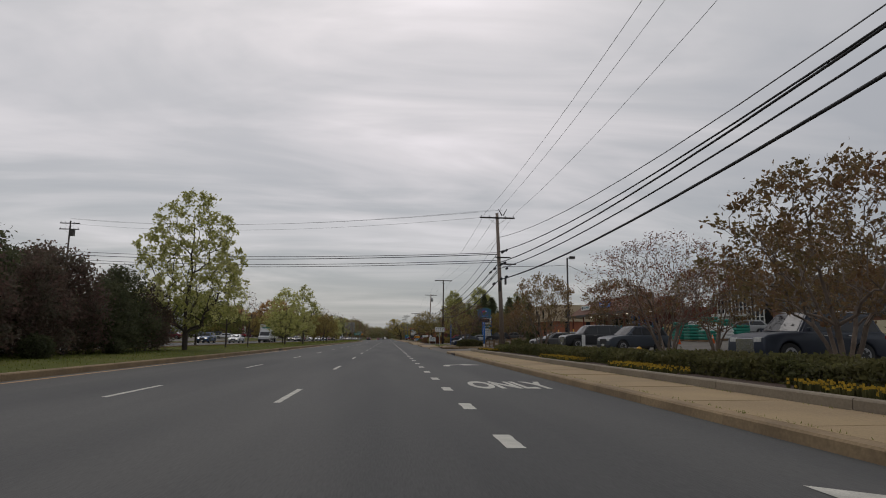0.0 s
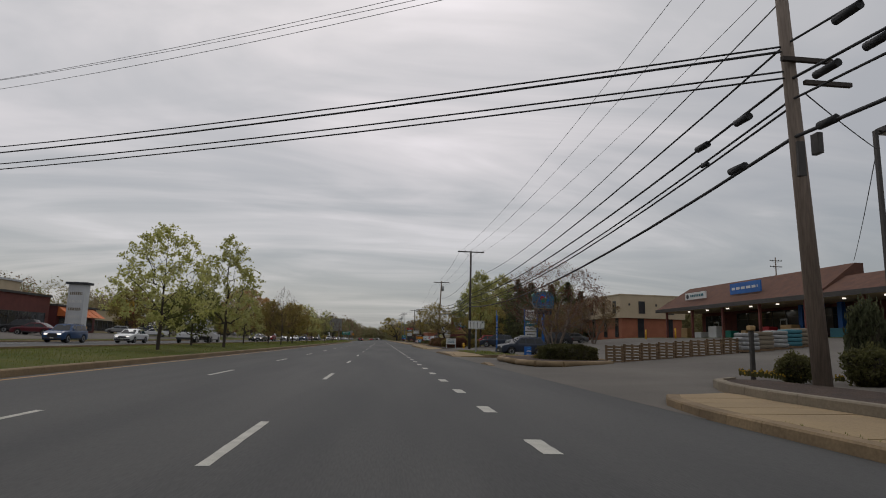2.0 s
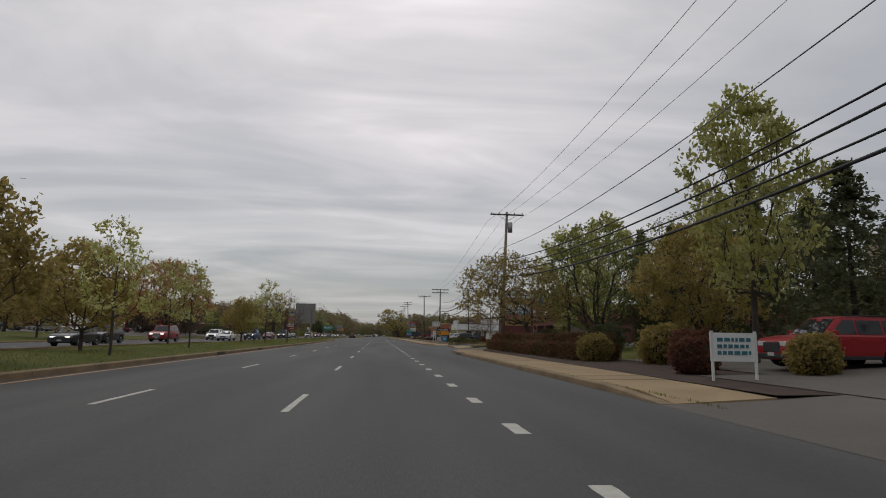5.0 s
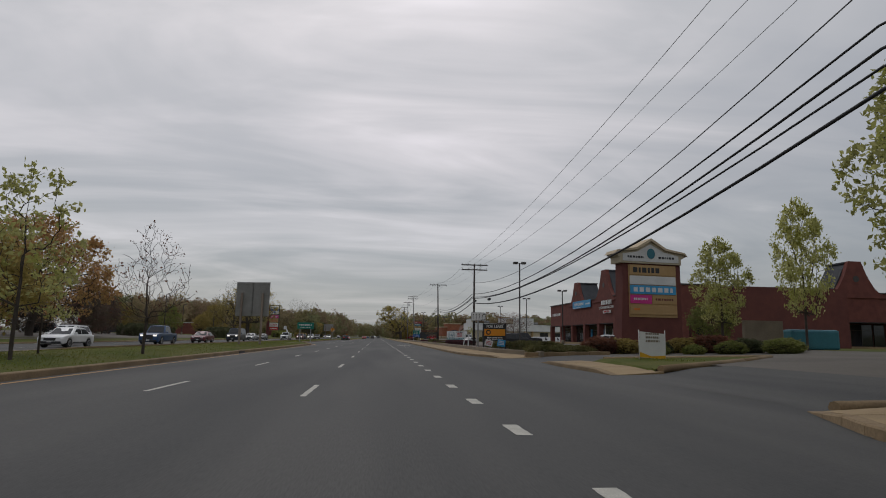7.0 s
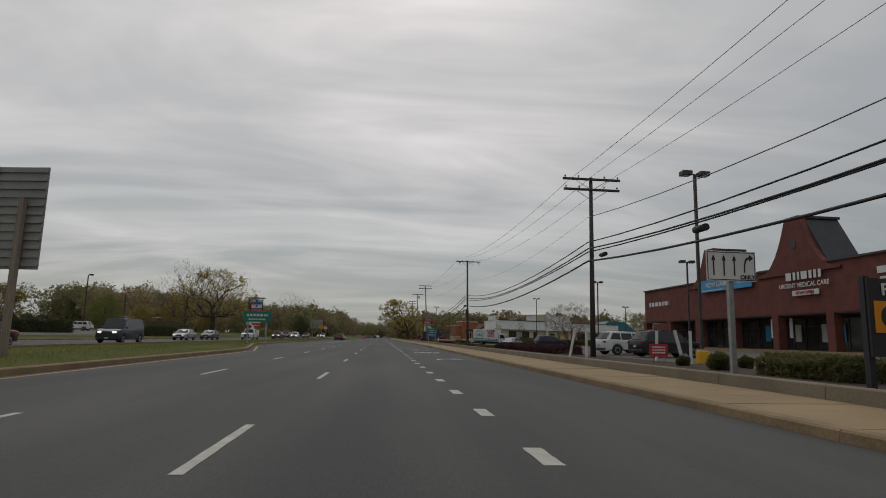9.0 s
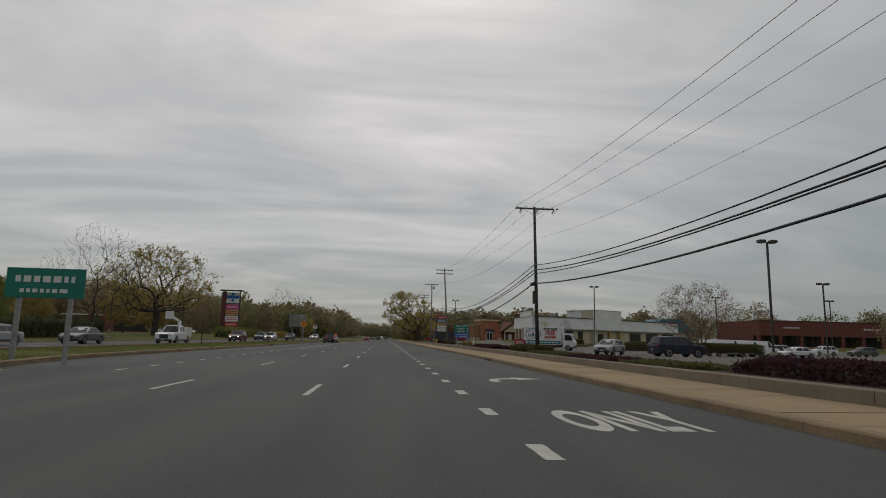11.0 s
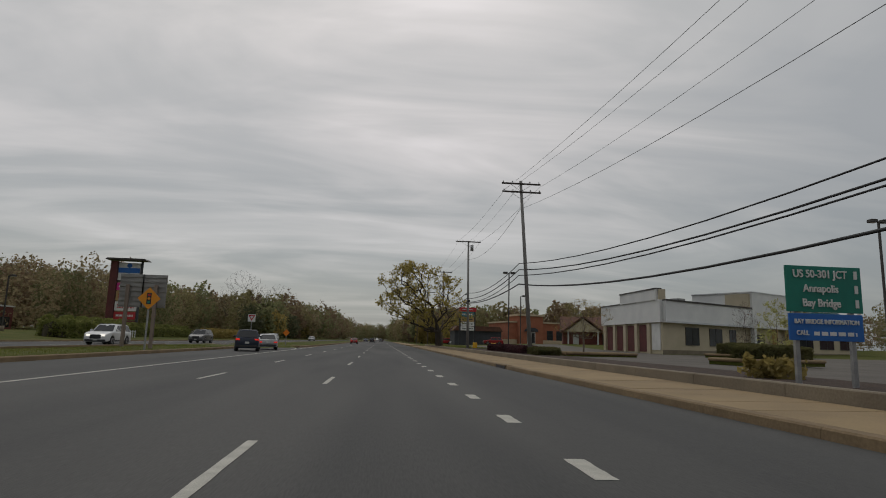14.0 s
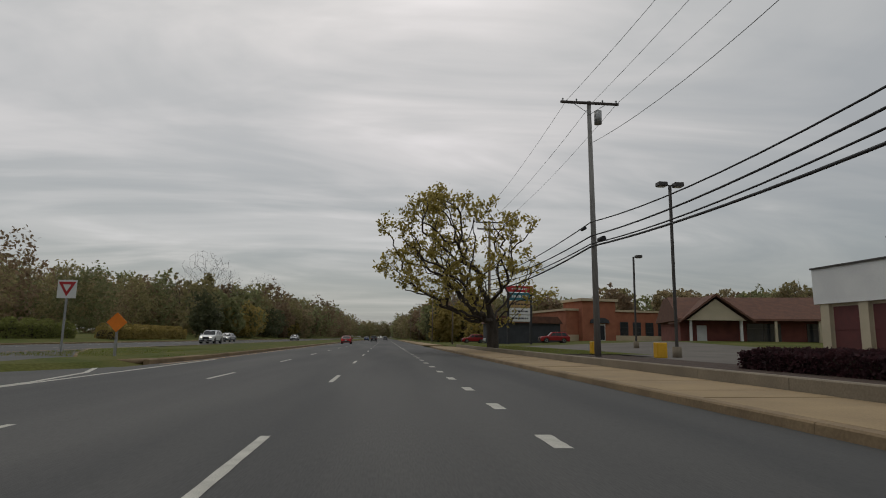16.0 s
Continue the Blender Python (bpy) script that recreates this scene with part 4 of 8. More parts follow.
def make_car(kind, paint, label, lit=False, brake=False):
    L, W, H, hz, bz, yw, yr, yq, yt, wr, axles = CARS[kind]
    t = thing(KIND_NAME[kind], (0, 0, -100), label, "truck" if kind == "pickup" else ("van" if kind == "van" else "car"), "cars on the road")
    hw = W / 2

    def arch(yc):
        return [(yc + wr * 1.16 * math.cos(a), max(0.24, wr + wr * 1.16 * math.sin(a))) for a in [math.pi * (1 - i / 7) for i in range(8)]]
    prof = [(-L / 2 + 0.10, 0.26)] + arch(axles[1]) + arch(axles[0]) + [(L / 2 - 0.16, 0.24), (L / 2 - 0.02, 0.36), (L / 2, 0.6), (L / 2 - 0.05, hz - 0.16), (L / 2 - 0.22, hz - 0.04)]
    prof += [((L / 2 - 0.22 + yw) / 2, hz + (bz - hz) * 0.6), (yw, bz)]
    if kind == "pickup":
        prof += [(yt, bz), (yt - 0.02, bz - 0.06), (-L / 2 + 0.05, bz - 0.06), (-L / 2 + 0.0, bz - 0.14), (-L / 2, 0.5)]
    else:
        prof += [(yt, bz + 0.02), (-L / 2 + (0.1 if kind == "sedan" else 0.05), bz - 0.03), (-L / 2, bz - 0.22), (-L / 2 + 0.02, 0.5)]
    bm = Prism(prof, "x", -hw, hw)
    es = [e for e in bm.edges if abs(e.verts[0].co.x - e.verts[1].co.x) < 1e-5]
    bmesh.ops.bevel(bm, geom=es, offset=0.075, segments=3, affect="EDGES", profile=0.55, clamp_overlap=True)
    for v in bm.verts:
        z = v.co.z
        v.co.x *= 1 - 0.05 * max(0, (z - 0.7)) - 0.10 * max(0, 0.5 - z)
        e = max(0, abs(v.co.y) - L * 0.36) / (L * 0.14)
        v.co.x *= 1 - 0.10 * e * e
    soften(bm)
    body = part("body", bm, paint, t)
    # greenhouse
    wb, wt = hw * 0.94, hw * 0.76
    bm = bmesh.new()
    lo = [(yw, bz - 0.03), (yt, bz - 0.03)]
    hi = [(yr, H), ((yr + yq) / 2, H + 0.025), (yq, H - 0.01)]
    ring_l = [Vector((-wb, yw, bz - 0.03)), Vector((-wt, yr, H - 0.03)), Vector((-wt, (yr + yq) / 2, H)), Vector((-wt, yq, H - 0.04)), Vector((-wb, yt, bz - 0.03))]
    vl = [bm.verts.new(p) for p in ring_l]
    vr = [bm.verts.new((-p.x, p.y, p.z)) for p in ring_l]
    vc = [bm.verts.new((0, p.y + (0.06 if i < 2 else (-0.05 if i > 2 else 0)), p.z + (0.035 if 0 < i < 4 else 0.01))) for i, p in enumerate(ring_l)]
    bm.faces.new(vl)
    bm.faces.new(vr[::-1])
    for i in range(4):
        for a, b in ((vl, vc), (vc, vr)):
            f = bm.faces.new((a[i], b[i], b[i + 1], a[i + 1]))
    bmesh.ops.recalc_face_normals(bm, faces=bm.faces[:])
    es = [e for e in bm.edges if len(e.link_faces) == 2 and e.calc_face_angle(0) > 0.5]
    bmesh.ops.bevel(bm, geom=es, offset=0.06, segments=2, affect="EDGES", clamp_overlap=True)
    soften(bm)
    part("cabin", bm, paint, t)

    def side_x(z):
        return wb + (wt - wb) * (z - bz + 0.03) / (H - 0.03 - bz + 0.03) + 0.012
    zl, zh = bz + 0.03, H - 0.13

    def front_y(z):
        return yw + (yr - yw) * (z - bz + 0.03) / (H - bz)

    def rear_y(z):
        return yt + (yq - yt) * (z - bz + 0.03) / (H - bz)
    span_f, span_r = front_y(zl) - 0.16, rear_y(zl) + 0.14
    cuts = {"sedan": 2, "hatch": 2, "suv": 3, "large_suv": 3, "pickup": 2, "van": 1}[kind]
    if kind == "van":
        span_r = 0.75
    for s in (-1, 1):
        for c in range(cuts):
            a0 = span_f + (span_r - span_f) * c / cuts
            a1 = span_f + (span_r - span_f) * (c + 1) / cuts
            b0 = front_y(zh) - 0.14 if c == 0 else a0 - 0.0
            b1 = (rear_y(zh) + 0.12 if kind != "van" else a1) if c == cuts - 1 else a1
            g = 0.035
            bm = bmesh.new()
            quad(bm, [(s * side_x(zl), a0 - g, zl), (s * side_x(zh), min(b0, a0) - g if c == 0 else b0 - g, zh), (s * side_x(zh), b1 + g, zh), (s * side_x(zl), a1 + g, zl)])
            part("side_window", bm, CARGLASS, t)
    for nm, fy, sg in (("windscreen", front_y, 1), ("rear_window", rear_y, -1)):
        if nm == "rear_window" and kind == "van":
            continue
        bm = bmesh.new()
        rows = []
        for z in (zl + 0.0, zh + 0.05):
            xx = side_x(z) - 0.14
            rows.append([(x, fy(z) + sg * (0.028 + 0.055 * (1 - (x / xx) ** 2) + 0.01), z) for x in (-xx, 0, xx)])
        for i in range(2):
            quad(bm, [rows[0][i], rows[0][i + 1], rows[1][i + 1], rows[1][i]])
        part(nm, bm, CARGLASS, t)
    for s in (-1, 1):
        for y in axles:
            wheel(t, s * (hw - 0.13), y, wr, 0.24)
        bm = Box(s * (hw - 0.42) - 0.19, s * (hw - 0.42) + 0.19, L / 2 - 0.16, L / 2 - 0.015, hz - 0.3, hz - 0.14, bev=0.03)
        part("headlamp", bm, LAMPLIT if lit else LAMPWHITE, t)
        tz = bz - 0.2 if kind in ("sedan", "hatch") else bz - 0.12
        bm = Box(s * (hw - 0.24) - 0.16, s * (hw - 0.24) + 0.16, -L / 2 - 0.015, -L / 2 + 0.12, tz - 0.1, tz + 0.03, bev=0.03)
        part("tail_lamp", bm, LAMPRED if brake else LAMPDARKRED, t)
        bm = Box(s * (hw + 0.09) - 0.09, s * (hw + 0.09) + 0.09, yw - 0.32, yw - 0.2, bz + 0.0, bz + 0.15, bev=0.03)
        part("door_mirror", bm, paint, t)
        bm = Box(s * hw * 0.985 - 0.012, s * hw * 0.985 + 0.012, axles[1] + wr * 1.3, axles[0] - wr * 1.3, 0.3, 0.42, bev=0.01)
        part("sill", bm, TRIM, t)
        for dy in (0.1, -0.95):
            part("door_handle", Box(s * hw * 0.972 - 0.012, s * hw * 0.972 + 0.02, dy - 0.1, dy + 0.1, bz - 0.13, bz - 0.1), CHROME if kind == "large_suv" else paint, t)
        if kind in ("suv", "large_suv"):
            part("roof_rail", Tube((s * wt * 0.95, yr - 0.2, H + 0.035), (s * wt * 0.95, yq + 0.15, H + 0.025), 0.022, 0.022, 6), CHROME if kind == "large_suv" else TRIM, t)
    part("grille", Box(-hw * 0.44, hw * 0.44, L / 2 - 0.08, L / 2 + 0.004, 0.5, hz - 0.17, bev=0.02), TRIM if kind != "large_suv" else CHROME, t)
    part("front_bumper", Box(-hw * 0.82, hw * 0.82, L / 2 - 0.1, L / 2 + 0.02, 0.3, 0.46, bev=0.03), TRIM, t)
    part("rear_bumper", Box(-hw * 0.85, hw * 0.85, -L / 2 - 0.03, -L / 2 + 0.1, 0.34, 0.5, bev=0.03), TRIM if kind != "pickup" else CHROME, t)
    part("number_plate", Box(-0.16, 0.16, -L / 2 - 0.035, -L / 2 - 0.02, 0.62, 0.77), PLATE, t)
    part("number_plate", Box(-0.16, 0.16, L / 2 + 0.02, L / 2 + 0.03, 0.38, 0.5), PLATE, t)
    if kind == "pickup":
        part("load_bed", Box(-hw * 0.84, hw * 0.84, -L / 2 + 0.1, yt - 0.1, bz - 0.07, bz - 0.045), TRIM, t)
    return t


def car(kind, paint, x, y, turn, label, z=None, lit=False, brake=False, group="", s=1.0):
    key = (kind, paint.name, lit, brake)
    if key not in car_cache:
        car_cache[key] = make_car(kind, paint, label, lit, brake)
        PROTOS.append(car_cache[key])
    o = copy_thing(car_cache[key], pose(x, y, (gz(x, y) + 0.035) if z is None else z, 0, 0, turn))
    o["label"] = label
    if group:
        o["group"] = group
    return o


# ---- utility poles and lines ----
def utility_pole(x, y, top, arms, mat, label, lean=(0, 0), r=0.17, z0=0.2, extras=()):
    t = thing("utility_pole", (x, y, z0), label, "utility pole", "utility poles")
    h = top - z0
    part("pole", Tube((0, 0, -0.5), (lean[0], lean[1], h), r, r * 0.62, 12), mat, t)
    for az, aw in arms:
        f = (az - z0) / h
        cx, cy = lean[0] * f, lean[1] * f
        arm = part("crossarm", Box(cx - aw, cx + aw, cy - 0.2, cy - 0.08, az - z0 - 0.07, az - z0 + 0.07, bev=0.012), POLE_DARK, t)
        for sx in (-0.92, -0.45, 0.45, 0.92):
            bm = bmesh.new()
            tube(bm, (cx + sx * aw, cy - 0.14, az - z0 + 0.07), (cx + sx * aw, cy - 0.14, az - z0 + 0.16), 0.02, 0.045, 8)
            tube(bm, (cx + sx * aw, cy - 0.14, az - z0 + 0.16), (cx + sx * aw, cy - 0.14, az - z0 + 0.24), 0.06, 0.03, 8)
            part("insulator", bm, GALV, arm)
        for s in (-1, 1):
            part("brace", Tube((cx + s * aw * 0.55, cy - 0.14, az - z0 - 0.06), (cx, cy - 0.17, az - z0 - 0.7), 0.018, 0.018, 5), GALV, t)
    return t


def wire_run(name, pts, r, mat, label, sag=0.8, cat="cable", group="overhead lines", wob=0.0):
    """One line that hangs in bows from support to support."""
    bm = bmesh.new()
    n = 14
    path, drops = [], list(sag) if isinstance(sag, tuple) else []
    for a, b in zip(pts, pts[1:]):
        a, b = Vector(a), Vector(b)
        s = drops.pop(0) if drops else sag * ((b - a).length / 60) ** 1.5
        for i in range(n):
            u = i / n
            p = a.lerp(b, u)
            p.z -= 4 * s * u * (1 - u)
            path.append(p)
    path.append(Vector(pts[-1]))
    rings = []
    for i, p in enumerate(path):
        d = (path[min(i + 1, len(path) - 1)] - path[max(0, i - 1)]).normalized()
        q = d.to_track_quat("Z", "Y")
        rings.append([bm.verts.new(p + q @ Vector((r * math.cos(1.2566 * k), r * math.sin(1.2566 * k), 0))) for k in range(5)])
    for a, b in zip(rings, rings[1:]):
        for k in range(5):
            f = bm.faces.new((a[k], a[(k + 1) % 5], b[(k + 1) % 5], b[k]))
            f.smooth = True
    return solid(name, bm, mat, label, cat, group)


def splice(x, y, z, dy, dz, r=0.1, l=0.55, mat=None):
    t = thing("cable_closure", (x, y, z), "black splice closure hanging on a cable", "cable closure", "cable closures")
    part("housing", Tube((0, -l / 2 * dy, -0.08 - l / 2 * dz), (0, l / 2 * dy, -0.08 + l / 2 * dz), r, r, 10), CABLE, t)
    for s in (-0.5, 0.5):
        part("clamp", Tube((0, s * l * 0.9 * dy, -0.1 + s * l * 0.9 * dz), (0, s * l * 0.9 * dy, 0.04 + s * l * 0.9 * dz), 0.03, 0.03, 6), CABLE, t)


POLES = [(11.2, -6.0, 17.2), (10.9, 56.2, 14.1), (11.0, 119.0, 13.2), (11.5, 168.3, 13.6), (12.1, 234.5, 11.25), (13.35, 295.2, 13.7), (11.3, 361.6, 15.5), (11.1, 391.8, 15.1), (11.2, 427.0, 15.0), (11.4, 466, 14.2), (11.4, 512, 13.8), (11.4, 570, 13.5), (11.4, 640, 13.2)]
UP = "weathered wooden utility pole carrying crossarms and cables"
utility_pole(*POLES[0], [(16.7, 1.75)], POLE_WOOD, UP)
p1 = utility_pole(11.05, 56.2, 13.75, [(13.25, 1.75)], POLE_WOOD, "tall wooden utility pole at the driveway with many cable boxes", r=0.24, lean=(-0.55, 0))
for s in (-1, 1):
    part("pole_top_bracket", Tube((s * 0.05, -0.1, 13.3), (s * 0.42, -0.1, 13.95), 0.06, 0.04, 6), POLE_DARK, p1)
part("cable_arm", Box(-0.75, 0.75, -0.3, -0.18, 9.0, 9.12), POLE_DARK, p1)
part("cable_arm", Box(-0.1, 1.3, -0.28, -0.16, 8.35, 8.47), POLE_DARK, p1)
part("equipment_box", Box(-0.42, -0.2, -0.2, 0.1, 5.7, 6.7, bev=0.02), DARKMETAL, p1)
part("equipment_box", Box(0.2, 0.36, -0.2, 0.1, 6.4, 7.0, bev=0.02), DARKMETAL, p1)
utility_pole(11.0, 119.0, 13.2, [(13.05, 1.75)], POLE_DARK, "dark utility pole with a crossarm beside a hydrant", r=0.18)
p3 = utility_pole(11.5, 168.3, 13.9, [(13.6, 1.7)], POLE_WOOD, "wooden utility pole among roadside trees", lean=(0.45, -0.6), r=0.2)
part("transformer", Tube((0.75, -0.7, 11.6), (0.75, -0.7, 12.6), 0.24, 0.24, 12), GALV, p3)
utility_pole(12.1, 234.5, 11.25, [(11.1, 1.8), (10.45, 1.75)], POLE_DARK, "dark utility pole with two crossarms at the shopping strip", r=0.17)
p7 = utility_pole(13.5, 295.2, 13.9, [(13.7, 1.85)], POLE_DARK, "dark utility pole with strain insulators", r=0.19, lean=(-0.3, 0))
part("equipment_box", Box(-0.45, -0.2, -0.15, 0.15, 4.5, 5.7, bev=0.02), DARKMETAL, p7)
for sx in (-1.6, 0.0, 1.6):
    for s in (-1, 1):
        part("strain_insulator", Tube((sx + 0.1, s * 0.3, 13.5), (sx + 0.1, s * 0.95, 13.35), 0.06, 0.05, 8), DARKMETAL, p7)
    part("jumper_wire", Tube((sx + 0.1, -0.8, 13.3), (sx + 0.1, 0.8, 13.1), 0.018, 0.018, 5), CABLE, p7)
p8 = utility_pole(12.15, 361.6, 15.6, [(15.3, 1.75), (14.55, 1.75)], POLE_GREY, "tall pale grey utility pole with two crossarms", r=0.2, lean=(-1.0, 0))
p9 = utility_pole(11.1, 391.8, 15.2, [(15.05, 1.75)], POLE_GREY, "pale grey utility pole with a transformer", r=0.19, lean=(-0.2, 0))
part("transformer", Tube((0.3, -0.1, 13.6), (0.3, -0.1, 14.4), 0.22, 0.22, 12), GALV, p9)
utility_pole(11.2, 427.0, 15.0, [(14.8, 1.6), (14.0, 1.5), (13.0, 0.8)], POLE_WOOD, "wooden utility pole with several crossarms behind an oak", r=0.2)
for px, py, pt in POLES[9:]:
    utility_pole(px, py, pt, [(pt - 0.3, 1.6)], POLE_WOOD, UP)

LINES = [
    # offset from the pole, radius, height at each pole, drop in the middle of each span
    ("power_line", -1.55, 0.012, (16.9, 13.8, 13.0, 12.9, 10.9, 14.2, 14.8, 15.2, 14.95, 14.1), (1.2, 1.0, 0.9, 1.0, 1.0, 1.05, 0.4, 0.5, 0.6)),
    ("power_line", 0.15, 0.012, (18.0, 14.5, 13.4, 13.4, 11.4, 14.4, 15.8, 15.3, 15.05, 14.2), (1.0, 1.05, 0.9, 0.9, 0.95, 1.0, 0.4, 0.5, 0.6)),
    ("power_line", 1.55, 0.012, (17.2, 13.9, 13.1, 13.2, 11.4, 13.9, 15.1, 15.2, 14.95, 14.1), (1.2, 0.95, 0.9, 1.2, 1.1, 1.15, 0.4, 0.5, 0.6)),
    ("neutral_line", -0.2, 0.022, (9.6, 11.3, 9.5, 10.2, 8.75), (1.6, 1.65, 0.9, 2.15)),
    ("overhead_cable", -0.24, 0.034, (9.3, 9.85, 7.3, 8.95, 7.2, 8.3, 8.15, 7.95, 8.4, 8.2), (1.4, 1.0, 0.85, 1.7, 1.25, 2.0, 0.85, 0.5, 0.6)),
    ("overhead_cable", -0.24, 0.042, (9.45, 8.75, 6.85, 8.35, 6.8, 7.85, 7.6, 7.15, 8.0, 7.8), (1.25, 1.05, 0.85, 1.7, 1.2, 2.05, 0.7, 0.5, 0.6)),
    ("overhead_cable", -0.24, 0.036, (9.05, 8.15, 6.25, 7.9, 6.6, 7.5, 7.1, 6.7, 7.5, 7.3), (1.25, 1.15, 0.85, 1.45, 1.05, 1.8, 0.7, 0.5, 0.6)),
    ("overhead_cable", -0.24, 0.055, (8.5, 7.05, 5.8, 7.35, 6.05, 6.6, 6.35, 6.55, 6.8, 6.7), (1.15, 1.4, 0.85, 1.75, 1.15, 2.1, 0.5, 0.5, 0.6)),
]
WORDS = {"power_line": "thin bare overhead power line", "neutral_line": "thin grey overhead line", "overhead_cable": "thick black overhead cable between poles"}
for nm, dx, r, zs, sags in LINES:
    wire_run(nm, [(px + dx, py, z) for (px, py, pt), z in zip(POLES, zs)], r, CABLE if nm == "overhead_cable" else WIRE, WORDS[nm], sags)
wire_run("neutral_line", [(13.15, 295.2, 10.8), (11.1, 361.6, 13.0), (10.9, 391.8, 12.6)], 0.014, WIRE, WORDS["neutral_line"], (1.4, 1.2))
wire_run("neutral_line", [(11.9, 234.5, 8.75), (13.15, 295.2, 10.8)], 0.008, WIRE, WORDS["neutral_line"], (1.3,))
wire_run("overhead_cable", [(10.66, 56.2, 7.95), (10.76, 119.0, 6.1)], 0.036, CABLE, WORDS["overhead_cable"], (1.2,))
# cables that cross the road to a pole beyond the median
LP = (-48.0, 91.0)
lp = utility_pole(LP[0], LP[1], 18.2, [(17.8, 1.4), (16.9, 1.4)], POLE_DARK, "dark utility pole beyond the opposite carriageway", z0=0.7)
part("equipment_box", Box(0.1, 0.7, -0.2, 0.2, 15.2, 16.2), DARKMETAL, lp)
for z0, z1, dx in ((14.1, 18.6, 0.2), (14.1, 18.5, -0.6), (13.3, 17.8, -1.7)):
    wire_run("power_line", [(10.9 + dx, 56.2, z0), (LP[0], LP[1], z1)], 0.012, WIRE, "thin power line crossing the road", 1.0)
for z0, z1, r in ((9.75, 13.6, 0.03), (9.6, 13.1, 0.04), (9.0, 12.4, 0.03), (8.8, 12.0, 0.03)):
    wire_run("overhead_cable", [(10.7, 56.1, z0), (LP[0], LP[1], z1)], r, CABLE, "black cable crossing over the road", 0.5)
wire_run("overhead_cable", [(11.1, 56.2, 8.4), (19.8, 63.3, 9.6), (38, 86, 8.6)], 0.02, CABLE, "black service cable to a shop roof", 0.6)
for dy, z, r, l in ((-2.2, 9.6, 0.12, 0.8), (-3.9, 9.5, 0.1, 0.5), (-1.4, 8.5, 0.11, 0.8), (-3.0, 8.45, 0.11, 0.7), (-4.0, 7.8, 0.1, 0.5), (-1.3, 7.1, 0.11, 0.6), (-3.8, 7.05, 0.12, 0.5), (2.2, 8.5, 0.12, 0.7), (4.6, 8.4, 0.12, 0.7), (2.6, 7.0, 0.12, 0.8), (4.5, 7.7, 0.07, 0.4)):
    splice(10.66, 56.2 + dy, z, 1.0, 0.02, r, l)
splice(11.86, 232.0, 6.2, 1, 0.02, 0.12, 0.7)
splice(11.7, 221.5, 5.75, 1, 0.02, 0.14, 0.8)
splice(12.75, 293.9, 6.5, 1, 0.02, 0.16, 1.1)
splice(10.9, 393.2, 7.9, 1, 0.02, 0.1, 0.6)
splice(10.9, 390.3, 6.8, 1, 0.02, 0.14, 0.7)


# ---- street furniture builders ----
def lot_lamp(x, y, top, heads=2, label="dark parking lot lamp with box heads", turn=0):
    z = gz(x, y)
    t = thing("parking_lot_lamp", pose(x, y, z, 0, 0, turn), label, "lamp post", "parking lot lamps")
    h = top - z
    part("base", Tube((0, 0, -0.1), (0, 0, 0.7), 0.28, 0.28, 14), WALLC, t)
    part("pole", Box(-0.075, 0.075, -0.075, 0.075, 0.6, h), DARKMETAL, t)
    for s in ((-1, 1) if heads == 2 else (1,)):
        hd = part("lamp_head", Box(s * 0.55 - 0.3, s * 0.55 + 0.3, -0.28, 0.28, h - 0.08, h + 0.2, bev=0.04), DARKMETAL, t)
        part("lens", Box(s * 0.55 - 0.22, s * 0.55 + 0.22, -0.2, 0.2, h - 0.1, h - 0.075), SIGNWHITE, hd)
        part("bracket", Box(min(0, s * 0.3), max(0, s * 0.3), -0.03, 0.03, h - 0.02, h + 0.04), DARKMETAL, t)
    return t


def hydrant(x, y):
    t = thing("fire_hydrant", (x, y, gz(x, y)), "yellow fire hydrant beside the pavement", "hydrant", "fire hydrants")
    part("barrel", Tube((0, 0, -0.05), (0, 0, 0.62), 0.13, 0.12, 14), PLASTICY, t)
    bm = bmesh.new()
    bmesh.ops.create_uvsphere(bm, u_segments=12, v_segments=8, radius=0.14)
    for v in bm.verts:
        v.co.z = 0.62 + max(0, v.co.z) * 1.1
    part("bonnet", bm, PLASTICY, t)
    for s in (-1, 1):
        part("nozzle", Tube((s * 0.1, 0, 0.45), (s * 0.22, 0, 0.45), 0.06, 0.06, 10), PLASTICY, t)
    part("flange", Tube((0, 0, 0.02), (0, 0, 0.07), 0.19, 0.19, 14), PLASTICY, t)


def arrow_shape(parent, x, z, y, bent=False, s=1.0):
    if not bent:
        pts = [(-0.03, -0.42), (0.03, -0.42), (0.03, 0.18), (0.09, 0.18), (0, 0.42), (-0.09, 0.18), (-0.03, 0.18)]
    else:
        pts = [(-0.16, -0.4), (-0.09, -0.4), (-0.08, -0.1), (-0.02, 0.1), (0.1, 0.18), (0.1, 0.06), (0.28, 0.22), (0.1, 0.38), (0.1, 0.27), (-0.07, 0.18), (-0.14, -0.05)]
    bm = bmesh.new()
    vs = [bm.verts.new((x + px * s, y, z + pz * s)) for px, pz in pts]
    bm.faces.new(vs)
    bm.normal_update()
    bmesh.ops.triangulate(bm, faces=bm.faces[:])
    part("arrow", bm, SIGNBLACK, parent)


